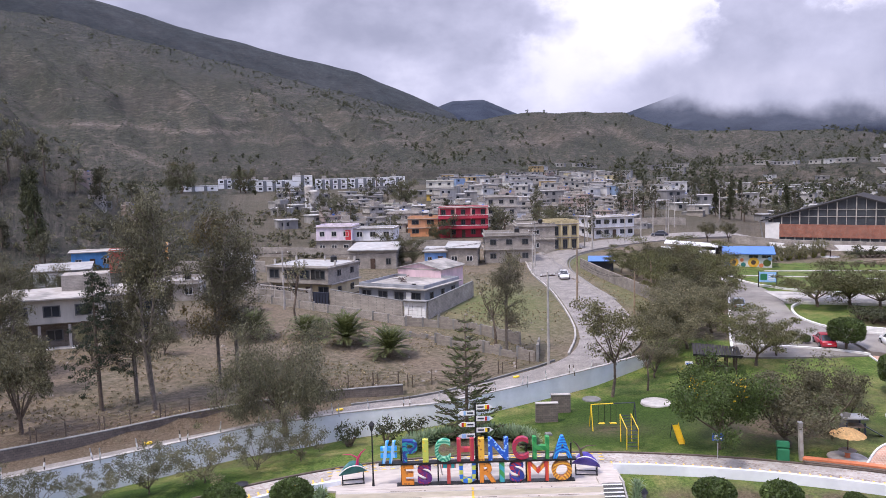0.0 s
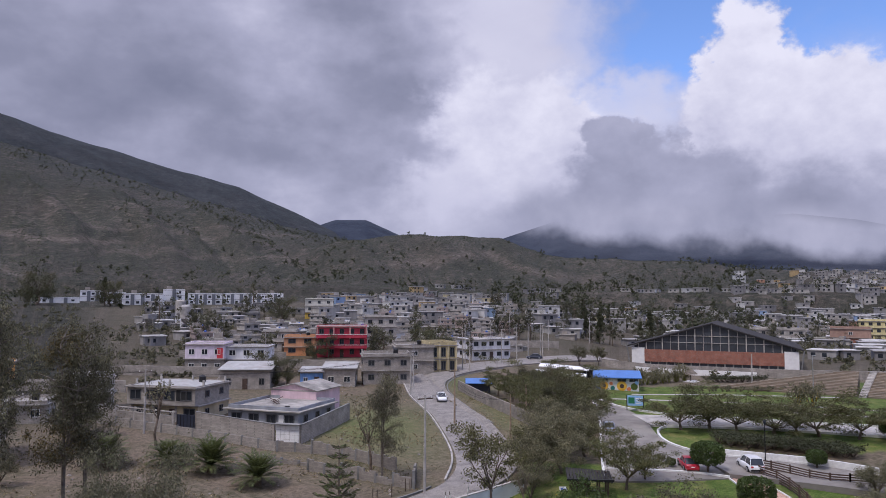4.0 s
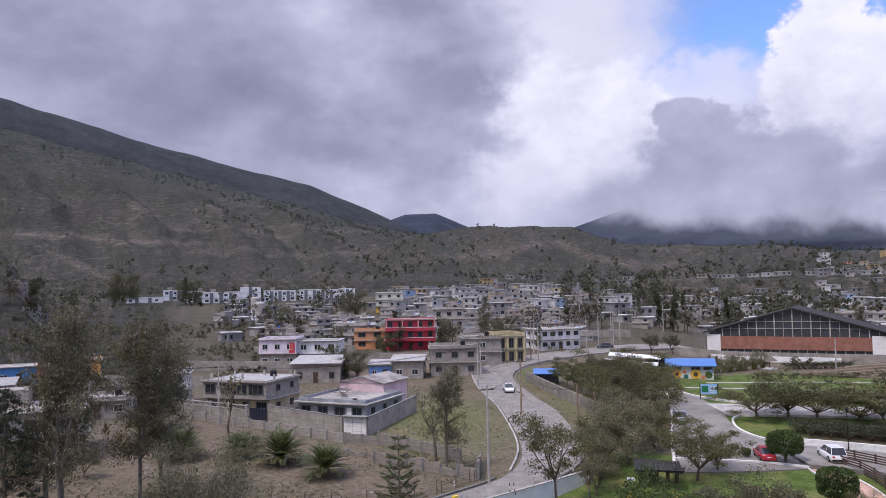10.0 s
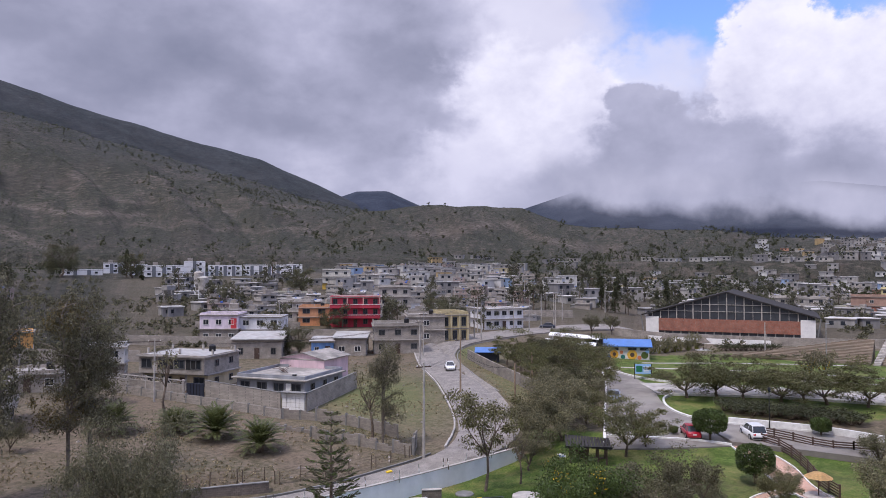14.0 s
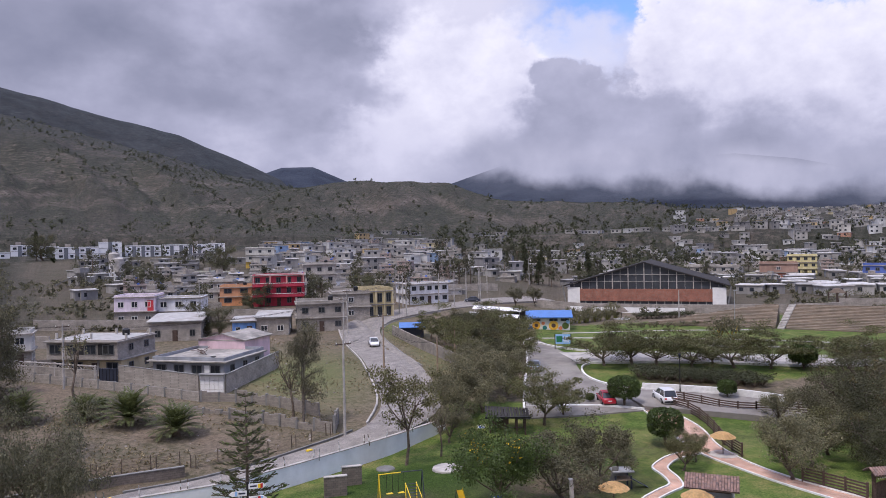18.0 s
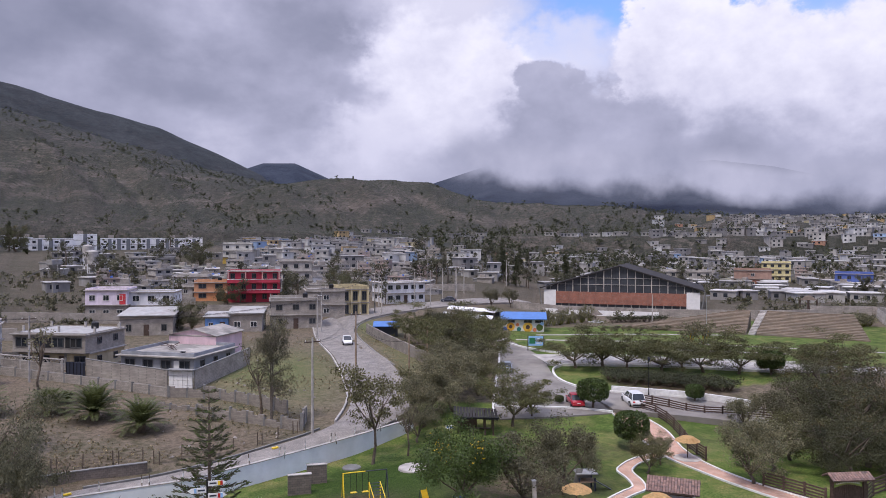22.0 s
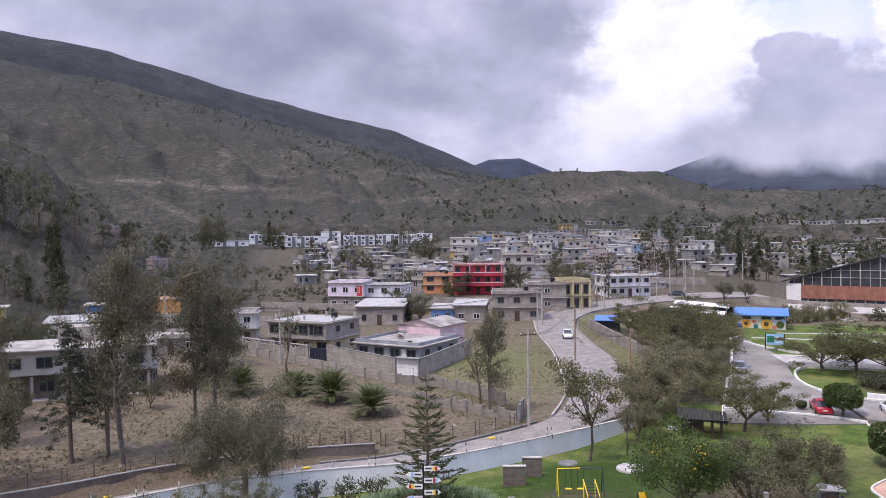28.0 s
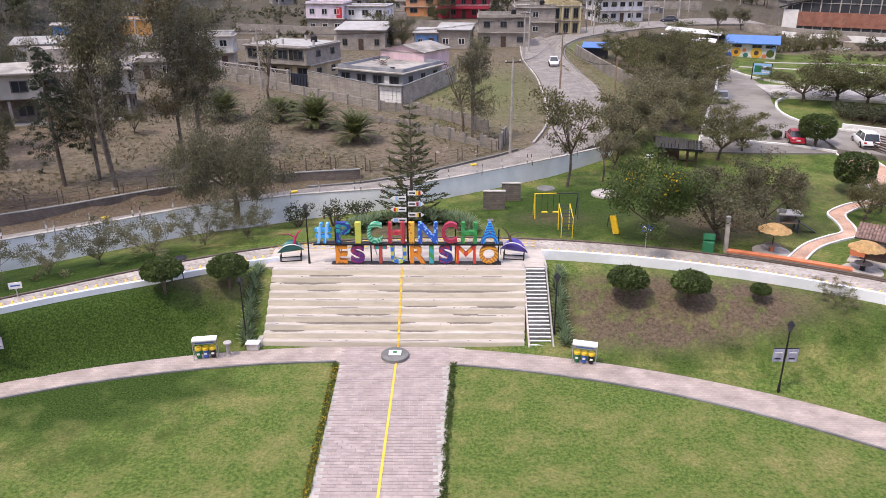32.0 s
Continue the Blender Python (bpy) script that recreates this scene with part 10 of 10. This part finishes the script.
part("lamp_head", boxed(-0.15, 0.7, -0.1, 0.1, 7.95, 8.1, 0.02), M["steel"], t)
t = thing("thatched_shelter", pose(146, 157.5, land(146, 157.5)), "small thatched lookout hut behind the terraces", "hut")
part("thatch_roof", lathe(bmesh.new(), [(2.6, 3.0), (2.4, 3.15), (1.2, 3.9), (0.1, 4.2)], 4), M["bark"], t)
for dx in (-1.4, 1.4):
    for dy in (-1.4, 1.4):
        part("post", boxed(dx - 0.12, dx + 0.12, dy - 0.12, dy + 0.12, -0.3, 3.05), M["wood_dark"], t)
part("parapet", boxed(-1.5, 1.5, -1.5, -1.4, 0, 1.1), M["wood_dark"], t)
# water tank on legs
for x, y, hh in ((-43.5, 268, 9.5), (-47.6, 283, 10.5)):
    t = thing("silo", pose(x, y, land(x, y)), "pale cylindrical silo on four concrete legs", "silo", "silos of the mixing plant")
    part("tank", lathe(bmesh.new(), [(0.3, hh - 6.2), (1.7, hh - 4.6), (1.75, hh - 0.3), (1.2, hh + 0.1), (0.1, hh + 0.3)], 16), M["concrete"], t)
    for dx in (-1.25, 1.25):
        for dy in (-1.25, 1.25):
            part("leg", boxed(dx - 0.14, dx + 0.14, dy - 0.14, dy + 0.14, -1, hh - 4.4), M["white_paint"], t)
    part("ladder", boxed(1.74, 1.82, -0.25, 0.25, hh - 4.6, hh), M["steel"], t)
t = thing("gravel_hopper", pose(-56, 272, land(-56, 272)), "grey steel hopper with a sloping conveyor", "hopper")
part("bin_cone", lathe(bmesh.new(), [(0.8, 2.6), (2.4, 4.6), (2.4, 6.2), (2.2, 6.2), (0.1, 4.8)], 4), M["roof_sheet"], t)
for dx in (-1.5, 1.5):
    for dy in (-1.5, 1.5):
        part("leg", rodded((dx, dy, -1), (dx * 0.9, dy * 0.9, 4.6), 0.14, n=6), M["concrete"], t)
part("conveyor", boxed(-9, 0, -0.4, 0.4, -0.15, 0.15, turn=Matrix.Translation((0, 0, 4.6)) @ Matrix.Rotation(radians(-27), 4, "Y")), M["concrete_dark"], t)
# flower borders along the walk
def border(side, x0, x1, mats, label, name):
    rng = np.random.default_rng(40 + side)
    y = rng.uniform(26, 42, 420)
    x = np.interp(y, [26, 42], [x0, x1]) + rng.uniform(-0.16, 0.16, 420)
    C, U, V = leaf_cloud(rng, np.stack([x, y, 0.10 + 0 * x], 1), rng.uniform(0.1, 0.2, 420), 12, 0.055, 0.9, 0, 0.2)
    tagged(new(name, quads_mesh(name, C, U, V, mats, (rng.uniform(size=len(C)) < 0.25).astype(int) if len(mats) > 1 else None)), label, "flower border", kind="stuff")


border(0, -2.95, -3.35, [M["leaf_bright"], M["leaf_yellow"]], "narrow border of yellow flowers beside the walk", "flower_border")
border(1, 3.65, 4.35, [M["leaf_bright"]], "narrow green hedge strip beside the walk", "hedge_border")
for x, y, w, d, m, lab in ((5.3, 57.7, 1.5, 1.0, "wood_dark", "low dark plank platform set in the lawn"), (7.6, 60.1, 0.7, 0.5, "concrete_dark", "grey concrete lid set in the lawn"), (13.7, 71.1, 1.9, 1.0, "concrete_dark", "flat grey rock on the lawn"), (19.2, 68, 2.6, 2.2, "concrete", "pale round concrete slab on the lawn")):
    t = thing("lawn_slab", pose(x, y, land(x, y), 0, 0, 10), lab, "slab")
    part("slab", lathe(bmesh.new(), [(1.0, -0.15), (0.98, 0.12), (0.9, 0.18), (0.1, 0.19)], 12 if "round" in lab or "rock" in lab else 4), M[m], t).matrix_local = Matrix.Diagonal((w / 1.6, d / 1.6, 1, 1)) @ Matrix.Rotation(radians(45), 4, "Z")

# ---- pavers of the plaza walk, last ----
def pave():
    w, h, gap = 0.52, 0.26, 0.012
    bm = boxed(-w / 2 + gap, w / 2 - gap, -h / 2 + gap, h / 2 - gap, -0.02, 0.03)
    bmesh.ops.bevel(bm, geom=[e for e in bm.edges if all(v.co.z > 0 for v in e.verts)], offset=0.008, segments=1, affect="EDGES")
    me = bpy.data.meshes.new("paver"); bm.to_mesh(me)
    mat = material("paver_stone", (0.37, 0.305, 0.285), 0.85, 0.14, 2.0, (0.33, 0.27, 0.25), obj=0.09, island=0.0)
    mat2 = material("paver_stone", (0.37, 0.305, 0.285), 0.85, 0.14, 2.0, (0.33, 0.27, 0.25), island=0.09)
    me.materials.append(mat)
    rng = random.Random(2)
    V, F, count = [], [], 0
    base = [v.co.copy() for v in bm.verts]; faces = [[v.index for v in f.verts] for f in bm.faces]
    bm.free()
    y, row = 28.4, 0
    while y < 44.0:
        half = 3.08 + (y - 28.4) * 0.041
        c = 0.47 + 0.0 * y
        lo = -half + c
        x = lo + w / 2 + (w / 2 if row % 2 else 0)
        while x < c + half - w / 2 + 0.01:
            dz = rng.uniform(-0.006, 0.006)
            if count < 300:
                o = part("paver", me, None, walk_slab)
                o.matrix_local = pose(x, y, 0.012 + dz)
            else:
                n = len(V)
                V.extend([(p.x + x, p.y + y, p.z + 0.012 + dz) for p in base]); F.extend([[n + i for i in f] for f in faces])
            count += 1
            x += w
        y += h; row += 1
    part("pavers", mesh_from("pavers", V, F, [mat2]), None, walk_slab, kind="stuff")


pave()
